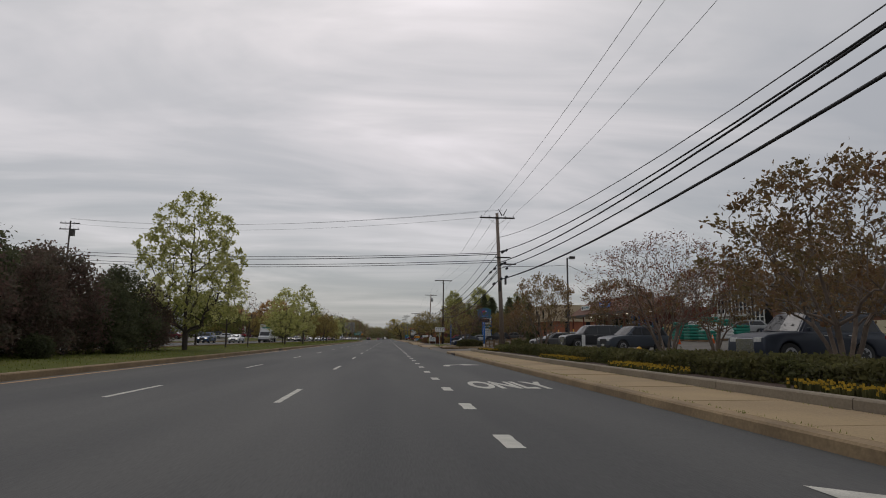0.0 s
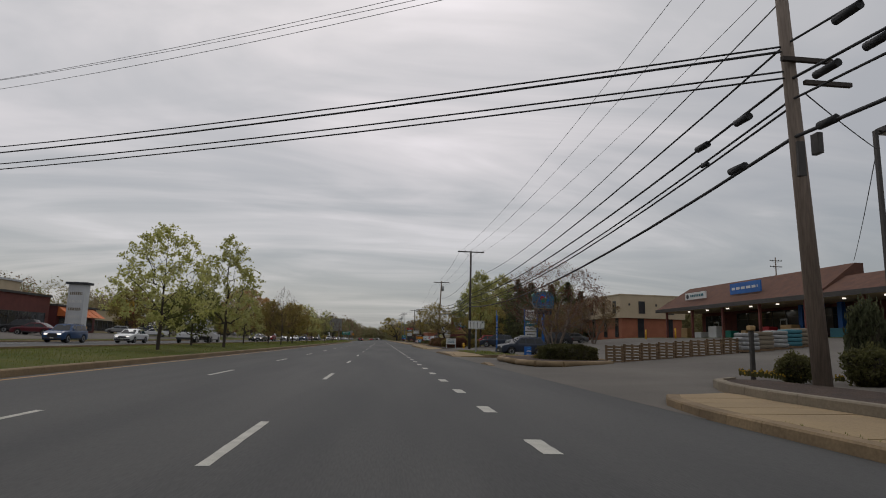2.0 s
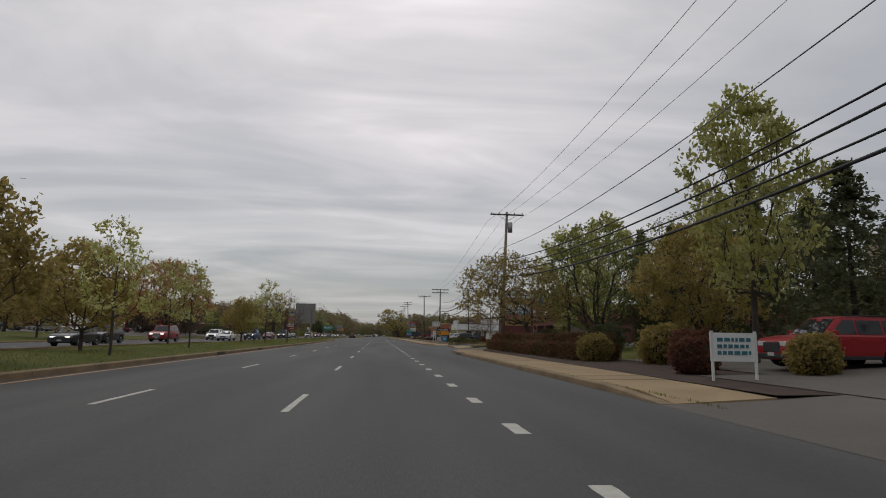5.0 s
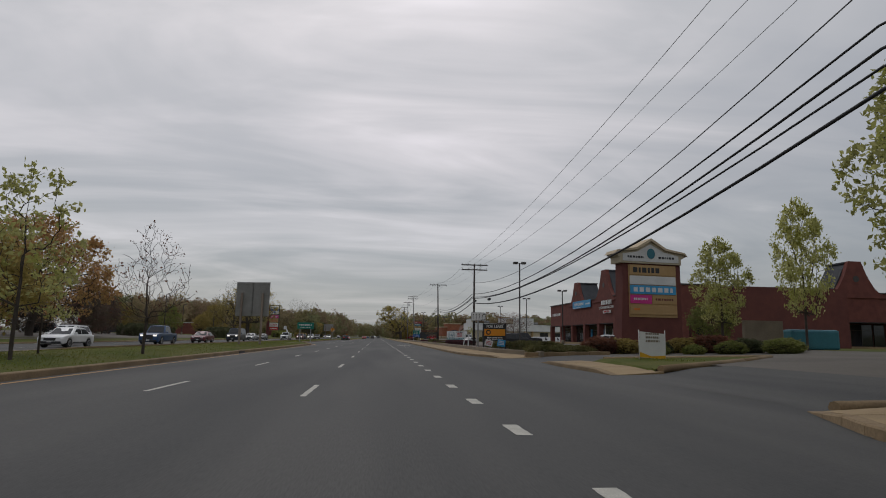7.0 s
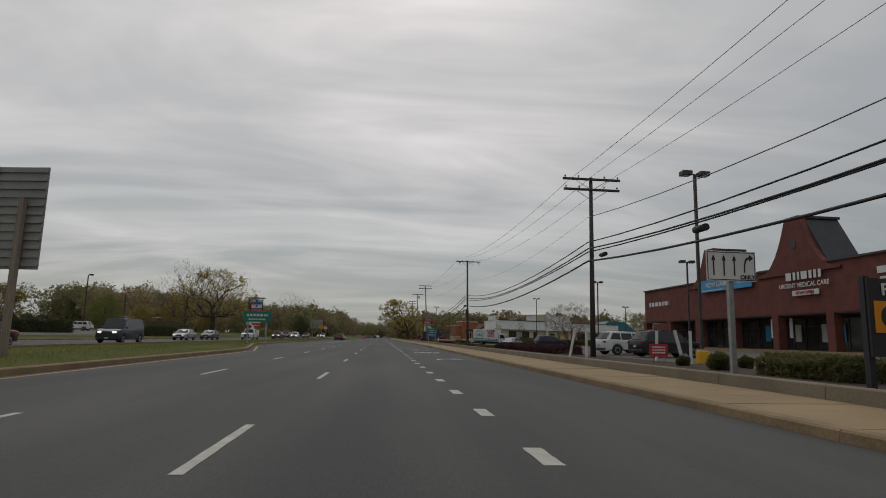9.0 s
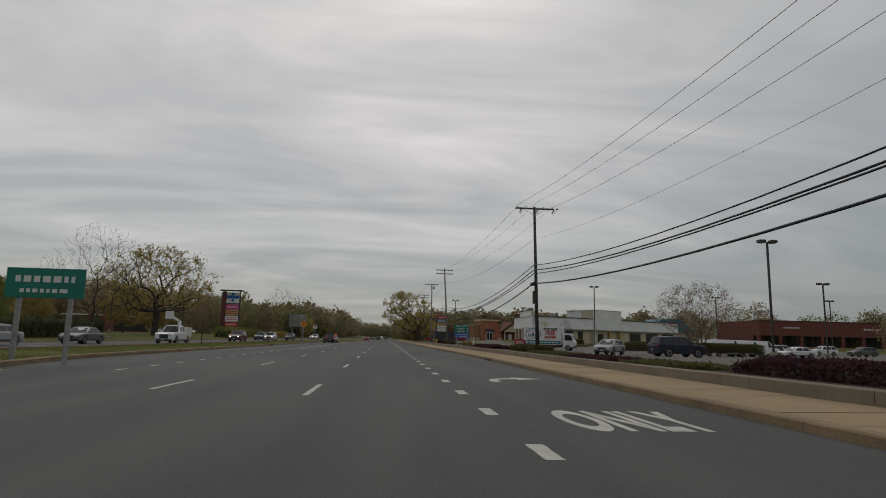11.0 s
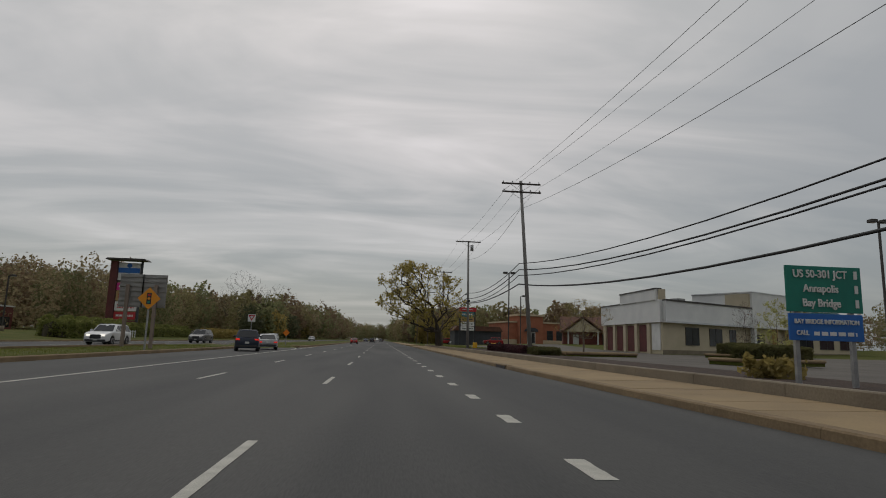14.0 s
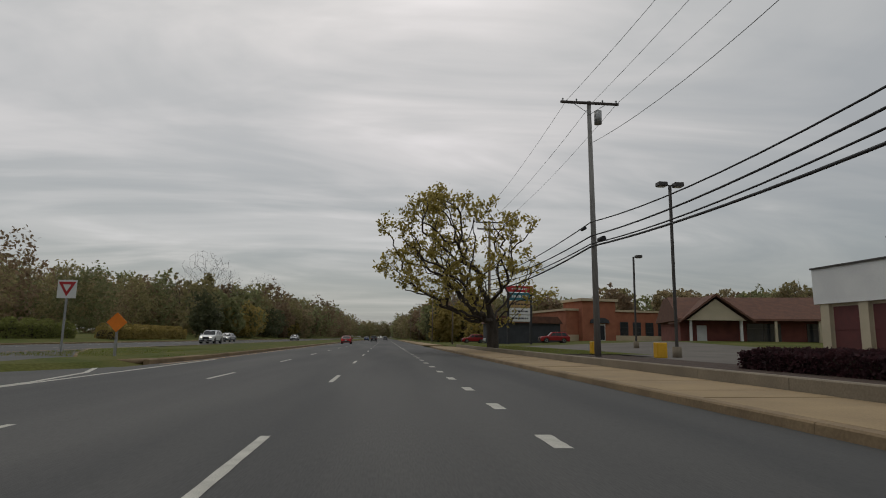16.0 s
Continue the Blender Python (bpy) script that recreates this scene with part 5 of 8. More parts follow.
def lane_sign(x, y, z0, zlo, zhi, w, label):
    t = thing("lane_use_sign", (x, y, z0), label, "traffic sign", "lane signs")
    part("post", Box(-0.07, 0.07, 0.02, 0.16, -0.3, zhi - z0 - 0.05), GALV, t, "grey wooden post")
    panel = part("panel", Box(-w / 2, w / 2, -0.03, 0.0, zlo - z0, zhi - z0, bev=0.008), SIGNWHITE, t)
    zm, hgt = (zlo + zhi) / 2 - z0, zhi - zlo
    bm = bmesh.new()
    for a in ((-w / 2 + 0.02, w / 2 - 0.02, hgt / 2 - 0.05, hgt / 2 - 0.025), (-w / 2 + 0.02, w / 2 - 0.02, -hgt / 2 + 0.025, -hgt / 2 + 0.05)):
        box(bm, a[0], a[1], -0.036, -0.031, zm + a[2], zm + a[3])
    for a in (-w / 2 + 0.02, w / 2 - 0.045):
        box(bm, a, a + 0.025, -0.036, -0.031, zm - hgt / 2 + 0.03, zm + hgt / 2 - 0.03)
    part("border", bm, SIGNBLACK, panel)
    for i in range(3):
        arrow_shape(panel, -w * 0.36 + i * w * 0.21, zm + 0.02, -0.04, False, hgt * 0.85)
    arrow_shape(panel, w * 0.32, zm + 0.1, -0.04, True, hgt * 0.8)
    text_mesh("ONLY", 0.17, SIGNBLACK, panel, pose(w * 0.32, -0.045, zm - hgt * 0.36, 90, 0, 0))
    return t


def board(parent, name, mat, x0, x1, y, z0, z1, d=0.06, label=""):
    return part(name, Box(x0, x1, y, y + d, z0, z1, bev=0.008), mat, parent, label)


def bars(parent, mat, x0, x1, y, z0, z1, rows, name="lettering_bar", seed=1, fill=0.55):
    """Rows of plain bars where writing cannot be read."""
    rr = random.Random(seed)
    h = (z1 - z0) / rows
    for r in range(rows):
        x = x0
        bm = bmesh.new()
        while x < x1 - 0.02:
            w = min(x1 - x, rr.uniform(0.12, 0.34) * (x1 - x0) / 2)
            zc = z1 - h * (r + 0.5)
            box(bm, x, x + w, y - 0.008, y + 0.004, zc - h * fill / 2, zc + h * fill / 2)
            x += w + 0.05 * (x1 - x0)
        part(name, bm, mat, parent)


def strut_panel_back(x, y, z0, w, zlo, zhi, posts, label):
    """A highway sign seen from behind: slatted aluminium back on steel posts."""
    t = thing("highway_sign", (x, y, z0), label, "traffic sign", "signs facing away")
    pan = part("panel", Box(-w / 2, w / 2, 0.12, 0.16, zlo - z0, zhi - z0), ALUM, t)
    n = int((zhi - zlo) / 0.3)
    for i in range(n):
        z = zlo - z0 + (i + 0.5) * (zhi - zlo) / n
        part("stiffener", Box(-w / 2 + 0.03, w / 2 - 0.03, 0.06, 0.12, z - 0.05, z + 0.05), ALUM, pan)
    for i in (-1, 1):
        part("panel_rail", Box(i * w * 0.0 - 0.03, i * w * 0.0 + 0.03, 0.02, 0.06, zlo - z0, zhi - z0), ALUM, pan)
    for px in posts:
        part("post", Box(px - 0.1, px + 0.1, -0.16, 0.02, -0.4, zlo - z0 + (zhi - zlo) * 0.68), POLE_WOOD, t)
    return t


def diamond_sign(x, y, zc, size, mat, label, signal=False, z0=None):
    z0 = gz(x, y) if z0 is None else z0
    t = thing("warning_sign", (x, y, z0), label, "traffic sign", "warning signs")
    part("post", Box(-0.045, 0.045, 0.02, 0.11, -0.3, zc - z0 + size * 0.2), GALV, t)
    bm = bmesh.new()
    r = size * 0.7
    zz = zc - z0
    extrude_poly(bm, [(-r, zz), (0, zz - r), (r, zz), (0, zz + r)], "y", -0.015, 0.015)
    pan = part("panel", bm, mat, t)
    if signal:
        part("signal_symbol", Box(-r * 0.2, r * 0.2, -0.024, -0.018, zz - r * 0.5, zz + r * 0.5), SIGNBLACK, pan)
        for k, mm in ((0.32, SIGNRED), (0.0, SIGNYEL), (-0.32, SIGNGREEN)):
            part("signal_dot", Tube((0, -0.03, zz + r * k), (0, -0.024, zz + r * k), r * 0.12, r * 0.12, 12), mm, pan)
    return t

# ==== the shops' side of the road ====
def facing_road(x, yc, z, turn=-90):
    """A front that faces the road: local x runs to the viewer's right, local y into the building."""
    return pose(x, yc, z, 0, 0, turn)


def glazing(parent, x0, x1, y, z0, z1, n, mat=None, transom=True):
    """Shop windows: panes in a frame."""
    w = (x1 - x0) / n
    for i in range(n):
        a, b = x0 + i * w + 0.05, x0 + (i + 1) * w - 0.05
        p = part("shop_window", Box(a, b, y, y + 0.03, z0 + 0.05, z1 - 0.05), mat or GLASS, parent)
        bm = bmesh.new()
        for q in (a - 0.05, b):
            box(bm, q, q + 0.05, y - 0.04, y + 0.05, z0, z1)
        box(bm, a, b, y - 0.04, y + 0.05, z1 - 0.05, z1)
        box(bm, a, b, y - 0.04, y + 0.05, z0, z0 + 0.05)
        if transom:
            zt = z0 + (z1 - z0) * 0.74
            box(bm, a, b, y - 0.03, y - 0.002, zt - 0.025, zt + 0.025)
        part("window_frame", bm, DARKMETAL, p)


# -- garden shop with a brown mansard roof --
def mansard_shop():
    t = thing("garden_shop", facing_road(40.7, 94, 2.1), "single-storey shop with a deep brown shingle mansard roof", "building")
    w, we = 24.0, 12.5
    part("wall", Box(-w, we, 2.0, 22, -1.5, 4.2), BRICK, t)
    prof = [(-3.4, 3.75), (-3.4, 4.05), (0.4, 6.9), (1.2, 6.9), (1.2, 3.75)]
    roof = part("mansard_roof", Prism(prof, "x", -w, 4.5), SHINGLE, t, "brown shingle mansard")
    part("mansard_roof", Prism([(-3.4, 3.75), (-3.4, 3.95), (-0.6, 5.7), (1.2, 5.7), (1.2, 3.75)], "x", 4.5, we), SHINGLE, t, "lower brown shingle mansard")
    end = Prism([(-3.4, 4.0), (0.4, 6.9), (18, 6.9), (20, 4.0)], "x", -w - 0.02, -w)
    for v in end.verts:
        if v.co.z > 6 and v.co.x < -w - 0.01:
            v.co.x += 0.0
        elif v.co.x < -w - 0.01:
            v.co.x -= 2.4
    part("hip_end", end, SHINGLE, t)
    part("fascia_board", Box(-w - 2.3, we, -3.5, -3.4, 3.62, 4.05), DARKMETAL, t)
    part("soffit", Box(-w - 2, we, -3.4, 2.0, 3.62, 3.7), STUCCO, t)
    for i in range(6):
        part("post", Box(-w + i * 6.6 - 0.12, -w + i * 6.6 + 0.12, -3.1, -2.86, -0.6, 3.65), BRICK, t)
    glazing(t, -w + 1, -w + 5, 1.95, 0.3, 3.2, 2)
    glazing(t, -w + 8, 4, 1.95, 0.3, 3.3, 9)
    for x in (-21, -8):
        door = part("door", Box(x, x + 1.1, 1.85, 1.95, 0, 2.4, bev=0.01), FRAMEW, t, "white framed glass door")
        part("pane", Box(x + 0.15, x + 0.95, 1.83, 1.85, 0.3, 2.2), GLASS, door)
    for x in (-3.5, -0.9, 1.7, 4.3):
        b = part("blue_column", Box(x - 0.28, x + 0.28, 0.9, 1.3, 0, 3.6), SIGNBLUE, t)
    s = part("sign_panel", Box(-19.7, -14.9, -2.6, -2.45, 5.0, 5.85, bev=0.02), SIGNWHITE, t, "white fascia sign")
    bars(s, SIGNTEAL, -18.4, -15.3, -2.62, 5.2, 5.7, 1, seed=4)
    part("emblem", Tube((-19.1, -2.63, 5.42), (-19.1, -2.6, 5.42), 0.3, 0.3, 16), SIGNBLACK, s)
    s = part("sign_panel", Box(-10.0, -4.6, -2.5, -2.35, 5.0, 6.2, bev=0.02), SIGNBLUE, t, "blue fascia sign")
    bars(s, SIGNWHITE, -9.6, -5.0, -2.52, 5.35, 5.85, 1, seed=5)
    for i in range(8):
        x = -20 + i * 4.3
        l = part("soffit_lamp", Tube((x, -2.0, 3.5), (x, -2.0, 3.62), 0.16, 0.13, 12), LAMPLIT, t)
    for i in range(11):
        rr = random.Random(i)
        x = -w + 1 + i * 3.3
        hh = rr.uniform(0.9, 1.7)
        part("display_stack", Box(x, x + rr.uniform(0.9, 1.8), -1.6, -0.6, 0.0, hh, bev=0.08), rr.choice([SIGNWHITE, SIGNTEAL, SIGNGREEN, SIGNTAN, SIGNBLACK, SIGNRED]), t)
    return t


mansard_shop()


def greenhouse():
    t = thing("garden_greenhouse", facing_road(46.6, 74.3, 1.9), "white-framed glass greenhouse front of the garden shop", "building")
    hw, eave, ridge = 5.2, 5.2, 8.6
    part("glass_skin", Prism([(-hw, 0), (hw, 0), (hw, eave), (0, ridge), (-hw, eave)], "y", 0.1, 26), GLASS, t)
    part("base_wall", Box(-hw - 0.1, hw + 0.1, 0, 26, -1.2, 0.9), CREAM, t)

    def roof_z(x):
        return eave + (ridge - eave) * (1 - abs(x) / hw)
    for i in range(13):
        x = -hw + i * hw / 6
        part("mullion", Box(x - 0.05, x + 0.05, -0.02, 0.1, 0.9, roof_z(x)), FRAMEW, t)
    for z in (2.6, 4.0, 5.2, 6.4, 7.6):
        e = hw if z <= eave else hw * (1 - (z - eave) / (ridge - eave))
        part("transom", Box(-e, e, -0.015, 0.1, z - 0.04, z + 0.04), FRAMEW, t)
    for s in (-1, 1):
        part("rafter", Tube((s * hw, 0.02, eave), (0, 0.02, ridge), 0.09, 0.09, 6), FRAMEW, t)
        for k in range(9):
            part("side_mullion", Box(s * (hw + 0.02) - 0.05, s * (hw + 0.02) + 0.05, k * 3.1, k * 3.1 + 0.08, 0.9, eave), FRAMEW, t)
    part("portal", Box(-2.4, 2.4, -2.6, 0.0, 2.7, 3.1), FRAMEW, t)
    for s in (-1, 1):
        part("portal_post", Box(s * 2.3 - 0.1, s * 2.3 + 0.1, -2.6, -2.4, -0.6, 2.7), FRAMEW, t)
    return t


greenhouse()
bw = thing("timber_shop_block", facing_road(47.0, 57.0, 1.9), "brown timber-clad shop block with a pale base wall", "building")
part("wall", Box(-11, 11, 0, 20, 1.6, 6.2), SHINGLE, bw)
part("base_wall", Box(-11, 11, -0.1, 20, -1.2, 1.6), CREAM, bw)
part("parapet", Box(-11.2, 11.2, -0.25, 20, 6.2, 6.5), DARKMETAL, bw)
glazing(bw, -9, 8, -0.05, 2.0, 4.6, 6)
part("roof_light", Box(-6.5, -3.5, -0.3, 1.5, 4.9, 6.0), ROOFWHITE, bw)

# -- goods on display --
def wrapped_pallet(x, y, mat, s, label):
    z = gz(x, y) + 0.04
    t = thing("wrapped_pallet", pose(x, y, z, 0, 0, random.uniform(-12, 12)), label, "pallet goods", "stacked goods")
    p = part("pallet", Box(-0.6, 0.6, -0.5, 0.5, 0.0, 0.14), PALLET, t)
    rr = random.Random(int(x * 31 + y))
    for i in range(int(4 * s)):
        bm = Box(-0.58 + rr.uniform(-0.05, 0.05), 0.58 + rr.uniform(-0.05, 0.05), -0.5, 0.5, 0.15 + i * 0.27, 0.15 + (i + 1) * 0.265, bev=0.09)
        part("bag_layer", bm, mat, t)


rr = random.Random(9)
for i in range(13):
    x, y = 24.5 + (i % 5) * 1.5 + rr.uniform(-0.2, 0.2), 61.5 + (i // 5) * 2.2 + rr.uniform(-0.3, 0.3)
    wrapped_pallet(x, y, [SIGNWHITE, SIGNTEAL, SIGNWHITE, SIGNGREEN, SIGNTAN][i % 5], rr.uniform(0.9, 1.7), "shrink-wrapped pallet of soil bags on the lot")
for i in range(9):
    wrapped_pallet(27.0 + (i % 3) * 1.5, 47.5 + (i // 3) * 2.4, [SIGNGREEN, SIGNWHITE, SIGNGREEN][i % 3], 0.9 + 0.12 * i, "stack of green and white soil bags on the lot")
for cx, cy in ((24.3, 47.2), (25.8, 44.6), (22.2, 61.5)):
    c = thing("traffic_cone", (cx, cy, gz(cx, cy) + 0.03), "orange traffic cone standing on the lot", "traffic cone", "traffic cones")
    part("base", Box(-0.18, 0.18, -0.18, 0.18, 0, 0.04), CONE, c)
    part("cone", Tube((0, 0, 0.03), (0, 0, 0.7), 0.14, 0.03, 12), CONE, c)
    part("band", Tube((0, 0, 0.4), (0, 0, 0.52), 0.082, 0.064, 12), SIGNWHITE, c)

# fence of stacked wooden pallets
fence = thing("pallet_fence", (12.4, 74.9, 0), "low barrier of upright wooden pallets along the lot edge", "fence")
fd = Vector((17.6, 4.4, 0)).normalized()
fn = Vector((-fd.y, fd.x, 0))
ang = math.degrees(math.atan2(fd.y, fd.x))
rr = random.Random(3)
for i in range(8):
    base = fd * (i * 1.24)
    z = gz(12.4 + base.x, 74.9 + base.y) + 0.04
    lean = rr.uniform(-3, 3)
    slat = Box(0.02, 1.2, -0.012, 0.012, 0, 0.1)
    m0 = pose(base.x, base.y, z, lean, 0, ang)
    for k in range(6):
        bm = Box(0.0, 1.2, -0.07, -0.05, 0.02 + k * 0.17, 0.12 + k * 0.17)
        o = part("slat", bm, PALLET, fence)
        o.matrix_basis = m0
    for k in range(3):
        o = part("stringer", Box(0.0 + k * 0.55, 0.1 + k * 0.55, -0.05, 0.05, 0.0, 1.02), PALLET, fence)
        o.matrix_basis = m0
for i, mt in enumerate((GALV, WALLC, GALV, SIGNTEAL, WALLC)):
    p = Vector((12.4, 74.9, 0)) + fd * (10.6 + i * 1.25)
    wrapped_pallet(p.x, p.y, mt, 1.0, "grey covered pallet at the end of the fence")

# -- planting along the low wall --
for i, (a, b) in enumerate(((-12, 8), (8.4, 19), (19.4, 31), (31.5, 41.5), (42.4, 48.0))):
    hedge(8.75, 10.05, a, b, 0.33, 0.78 + 0.05 * (i % 2) - 0.06 * (i == 4), L_HEDGE, "clipped boxwood hedge behind the low wall", seed=10 + i, group="roadside hedges")


def flower_patch(x0, x1, y0, y1, z, n, seed):
    rr2 = random.Random(seed)
    t = thing("flower_bed", ((x0 + x1) / 2, (y0 + y1) / 2, z), "patch of small yellow flowers in the mulch", "flowers", "flower patches", kind="stuff")
    bm, bl = bmesh.new(), bmesh.new()
    for i in range(n):
        px, py = rr2.uniform(x0, x1) - (x0 + x1) / 2, rr2.uniform(y0, y1) - (y0 + y1) / 2
        h = rr2.uniform(0.08, 0.2)
        a = rr2.uniform(0, 6.28)
        for k in range(2):
            c, s = math.cos(a + k * 1.57) * 0.026, math.sin(a + k * 1.57) * 0.026
            quad(bm, [(px - c, py - s, h - 0.02), (px + c, py + s, h - 0.01), (px + c * 0.8, py + s * 0.8, h + 0.03), (px - c * 0.8, py - s * 0.8, h + 0.03)])
            quad(bl, [(px - c, py - s, 0), (px + c, py + s, 0), (px + c * 1.6, py + s * 1.6, h - 0.02), (px - c * 1.6, py - s * 1.6, h - 0.02)])
    part("petals", bm, PETAL, t)
    part("foliage", bl, L_HEDGE, t)


for i, (a, b) in enumerate(((4, 10.5), (15.5, 20), (24, 30), (45, 50.5))):
    flower_patch(7.75, 8.6, a, b, 0.33, 420, i)
flower_patch(11.0, 13.0, 57.5, 60.5, 0.35, 160, 9)
flower_patch(9.0, 11.0, 77.0, 79.0, 0.3, 120, 11)

CRAPES = [(18.5, 23.5, 1.0, 1), (14.2, 16.6, 1.08, 1), (12.5, 25.0, 0.95, 0), (20.3, 49.7, 0.95, 1), (27.0, 56.0, 1.0, 0), (33.0, 40.0, 1.05, 1), (31.0, 24.0, 1.1, 1), (20.5, 9.0, 1.1, 1)]
for x, y, s, k in CRAPES:
    plant(CRAPE_L if k else CRAPE, x, y, s)
plant(CRAPE_L, 12.0, 45.0, 0.75, sz=0.98)
plant(CRAPE_L, 20.5, 35.0, 0.9)
plant(CRAPE, 10.2, 77.6, 0.95, z=0.35)
island = thing("kerbed_island", (0, 0, 0), "kerbed planting island at the driveway corner", "planting bed", kind="structure")
part("bed", Prism([(7.0, 73.5), (7.4, 71.2), (8.4, 70.6), (12.2, 74.0), (12.8, 76), (13.2, 83), (8.4, 83.4), (7.3, 79)], "z", 0.0, 0.3), MULCH, island)
for pts in ([(6.9, 73.5), (7.3, 71.05), (8.45, 70.4), (12.3, 73.85), (13.0, 76.0), (13.4, 83.2), (8.3, 83.7), (7.0, 79.0), (6.9, 73.5)],):
    for a, b in zip(pts, pts[1:]):
        part("edging", Tube((*a, 0.2), (*b, 0.2), 0.16, 0.16, 8), KERB, island)
hedge(9.0, 12.2, 75.6, 77.3, 0.25, 1.05, L_HEDGE, "dark green hedge on the driveway island", seed=33)
for x, y, s in ((11.5, 57.9, 1.0), (12.6, 56.4, 1.3), (13.8, 57.6, 1.2), (12.2, 54.6, 1.1), (14.0, 53.0, 1.3)):
    plant(SHRUB, x, y, s, z=0.35)
plant(SHRUB_D, 14.5, 58.6, 1.15, sz=3.1, label="narrow upright dark shrub at the lot corner")
post = thing("bollard_post", (11.4, 59.7, 0.3), "dark green square post at the driveway corner", "post")
part("shaft", Box(-0.06, 0.06, -0.06, 0.06, -0.1, 1.5, bev=0.012), DARKMETAL, post)
part("cap", Box(-0.1, 0.1, -0.1, 0.1, 1.5, 1.66, bev=0.03), SIGNTAN, post)
wm = thing("white_marker_post", (11.3, 33.0, 0.33), "short white marker post among shrubs", "post")
part("shaft", Box(-0.09, 0.09, -0.06, 0.06, 0, 1.25, bev=0.015), FRAMEW, wm)
hydrant(11.6, 26.0)
lot_lamp(19.8, 63.3, 10.4, 1, turn=0)

# parked vehicles of the garden shop
car("large_suv", P_NAVY, 15.3, 19.8, 97, "dark navy large SUV with chrome trim parked facing the road", group="parked cars")
car("large_suv", P_BLACK, 16.9, 47.6, 94, "black large SUV parked behind the hedge", group="parked cars")
car("sedan", P_GREY, 15.6, 53.6, 97, "grey sedan parked behind the hedge", group="parked cars")
car("suv", P_BLUEGREY, 16.8, 38.8, 100, "dark blue SUV parked behind the hedge", group="parked cars")
car("hatch", P_SILVER, 33.5, 52.5, 60, "silver hatchback parked near the greenhouse", group="parked cars")
car("suv", P_NAVY, 24.0, 20.0, 95, "dark SUV parked on the shop lot", group="parked cars")

# -- corner with the lane sign, parked SUV and blue sign --
lane_sign(8.55, 98.2, 0.2, 2.4, 3.2, 1.6, "white lane-use sign with arrows on a grey post")
car("suv", P_NAVY, 13.0, 98.2, 101, "dark blue-grey SUV parked beside the pavement", group="parked cars")


def shop_totem():
    t = thing("shop_totem_sign", (17.4, 106.4, 0.7), "steel-blue arch-topped shop sign on a blue pole", "shop sign")
    part("pole", Tube((0, 0, -0.3), (0, 0, 4.0), 0.16, 0.16, 12), SIGNBLUE, t)
    arc = [(-1.15, 4.4)] + [(1.2 * math.cos(a), 5.7 + 0.55 * math.sin(a)) for a in [math.pi * (1 - i / 10) for i in range(11)]] + [(1.15, 4.4)]
    head = part("head", Prism(arc, "y", -0.2, 0.2), SIGNTOTEM, t)
    part("emblem", Tube((0, -0.26, 5.35), (0, -0.2, 5.35), 0.62, 0.62, 20), SIGNBLUE, head)
    for k, (mx, mz, rr_, mm) in enumerate(((-0.15, 5.5, 0.26, SIGNRED), (0.2, 5.35, 0.22, SIGNGREEN), (-0.05, 5.2, 0.3, SIGNGREEN), (0.28, 5.6, 0.12, SIGNWHITE))):
        part("emblem_shape", Tube((mx, -0.28 - 0.004 * k, mz), (mx, -0.25, mz), rr_, rr_, 12), mm, head)
    bars(head, SIGNCYAN, -0.6, 0.6, -0.22, 4.6, 4.8, 1, seed=3)
    rim = part("top_band", Prism([(1.24 * math.cos(a) * k, 5.7 + (0.6 if k > 0.99 else 0.55) * math.sin(a)) for k in (1.03, 0.97) for a in ([math.pi * (1 - i / 10) for i in range(11)] if k > 1 else [math.pi * i / 10 for i in range(11)])], "y", -0.23, 0.23), SIGNGREEN, t)
    rd = part("reader_board", Box(-0.95, 0.95, -0.16, 0.16, 3.7, 4.3, bev=0.02), SIGNBLACK, t)


shop_totem()
op = thing("sidewalk_sign", pose(12.55, 93.9, lot_z(12.55, 93.9), 0, 0, 12), "blue sandwich board with white lettering", "sandwich board")
for s in (-1, 1):
    part("panel", Box(-0.27, 0.27, s * 0.16 - 0.015, s * 0.16 + 0.015, 0.03, 0.9, bev=0.01), SIGNBLUE, op)
text_mesh("OPEN", 0.17, SIGNWHITE, op, pose(0, -0.19, 0.5, 90, 0, 0), bold=0.004)
bars(op, SIGNWHITE, -0.2, 0.2, -0.18, 0.12, 0.3, 2)
bars(op, SIGNCYAN, -0.12, 0.12, -0.18, 0.68, 0.8, 1)
fl = thing("feather_flag", (10.2, 96.6, 0.2), "narrow blue and white feather flag on a pole", "flag")
part("pole", Tube((0, 0, 0), (0, 0, 4.0), 0.03, 0.02, 8), SIGNBLUE, fl)
part("banner", Box(-0.02, 0.13, -0.01, 0.01, 0.5, 3.5), SIGNBLUE, fl)
bars(fl, SIGNWHITE, 0.02, 0.11, -0.015, 1.2, 3.0, 6, seed=8)
ten = thing("tenant_directory_sign", (21.5, 128.0, 0.9), "white tenant directory sign with stacked panels", "shop sign")
for s in (-1, 1):
    part("post", Box(s * 0.95 - 0.08, s * 0.95 + 0.08, -0.08, 0.08, -0.2, 5.3), SIGNBLUE, ten)
for i in range(5):
    p = part("panel", Box(-0.85, 0.85, -0.1, 0.1, 1.2 + i * 0.82, 1.9 + i * 0.82, bev=0.01), SIGNWHITE if i != 2 else SIGNTEAL, ten)
    bars(p, SIGNBLACK if i != 2 else SIGNWHITE, -0.6, 0.6, -0.11, 1.4 + i * 0.82, 1.7 + i * 0.82, 1, seed=i)
pad_edge = lambda y: lerp(y, ((88.3, 8.6), (92, 10.1), (103.3, 10.9)))
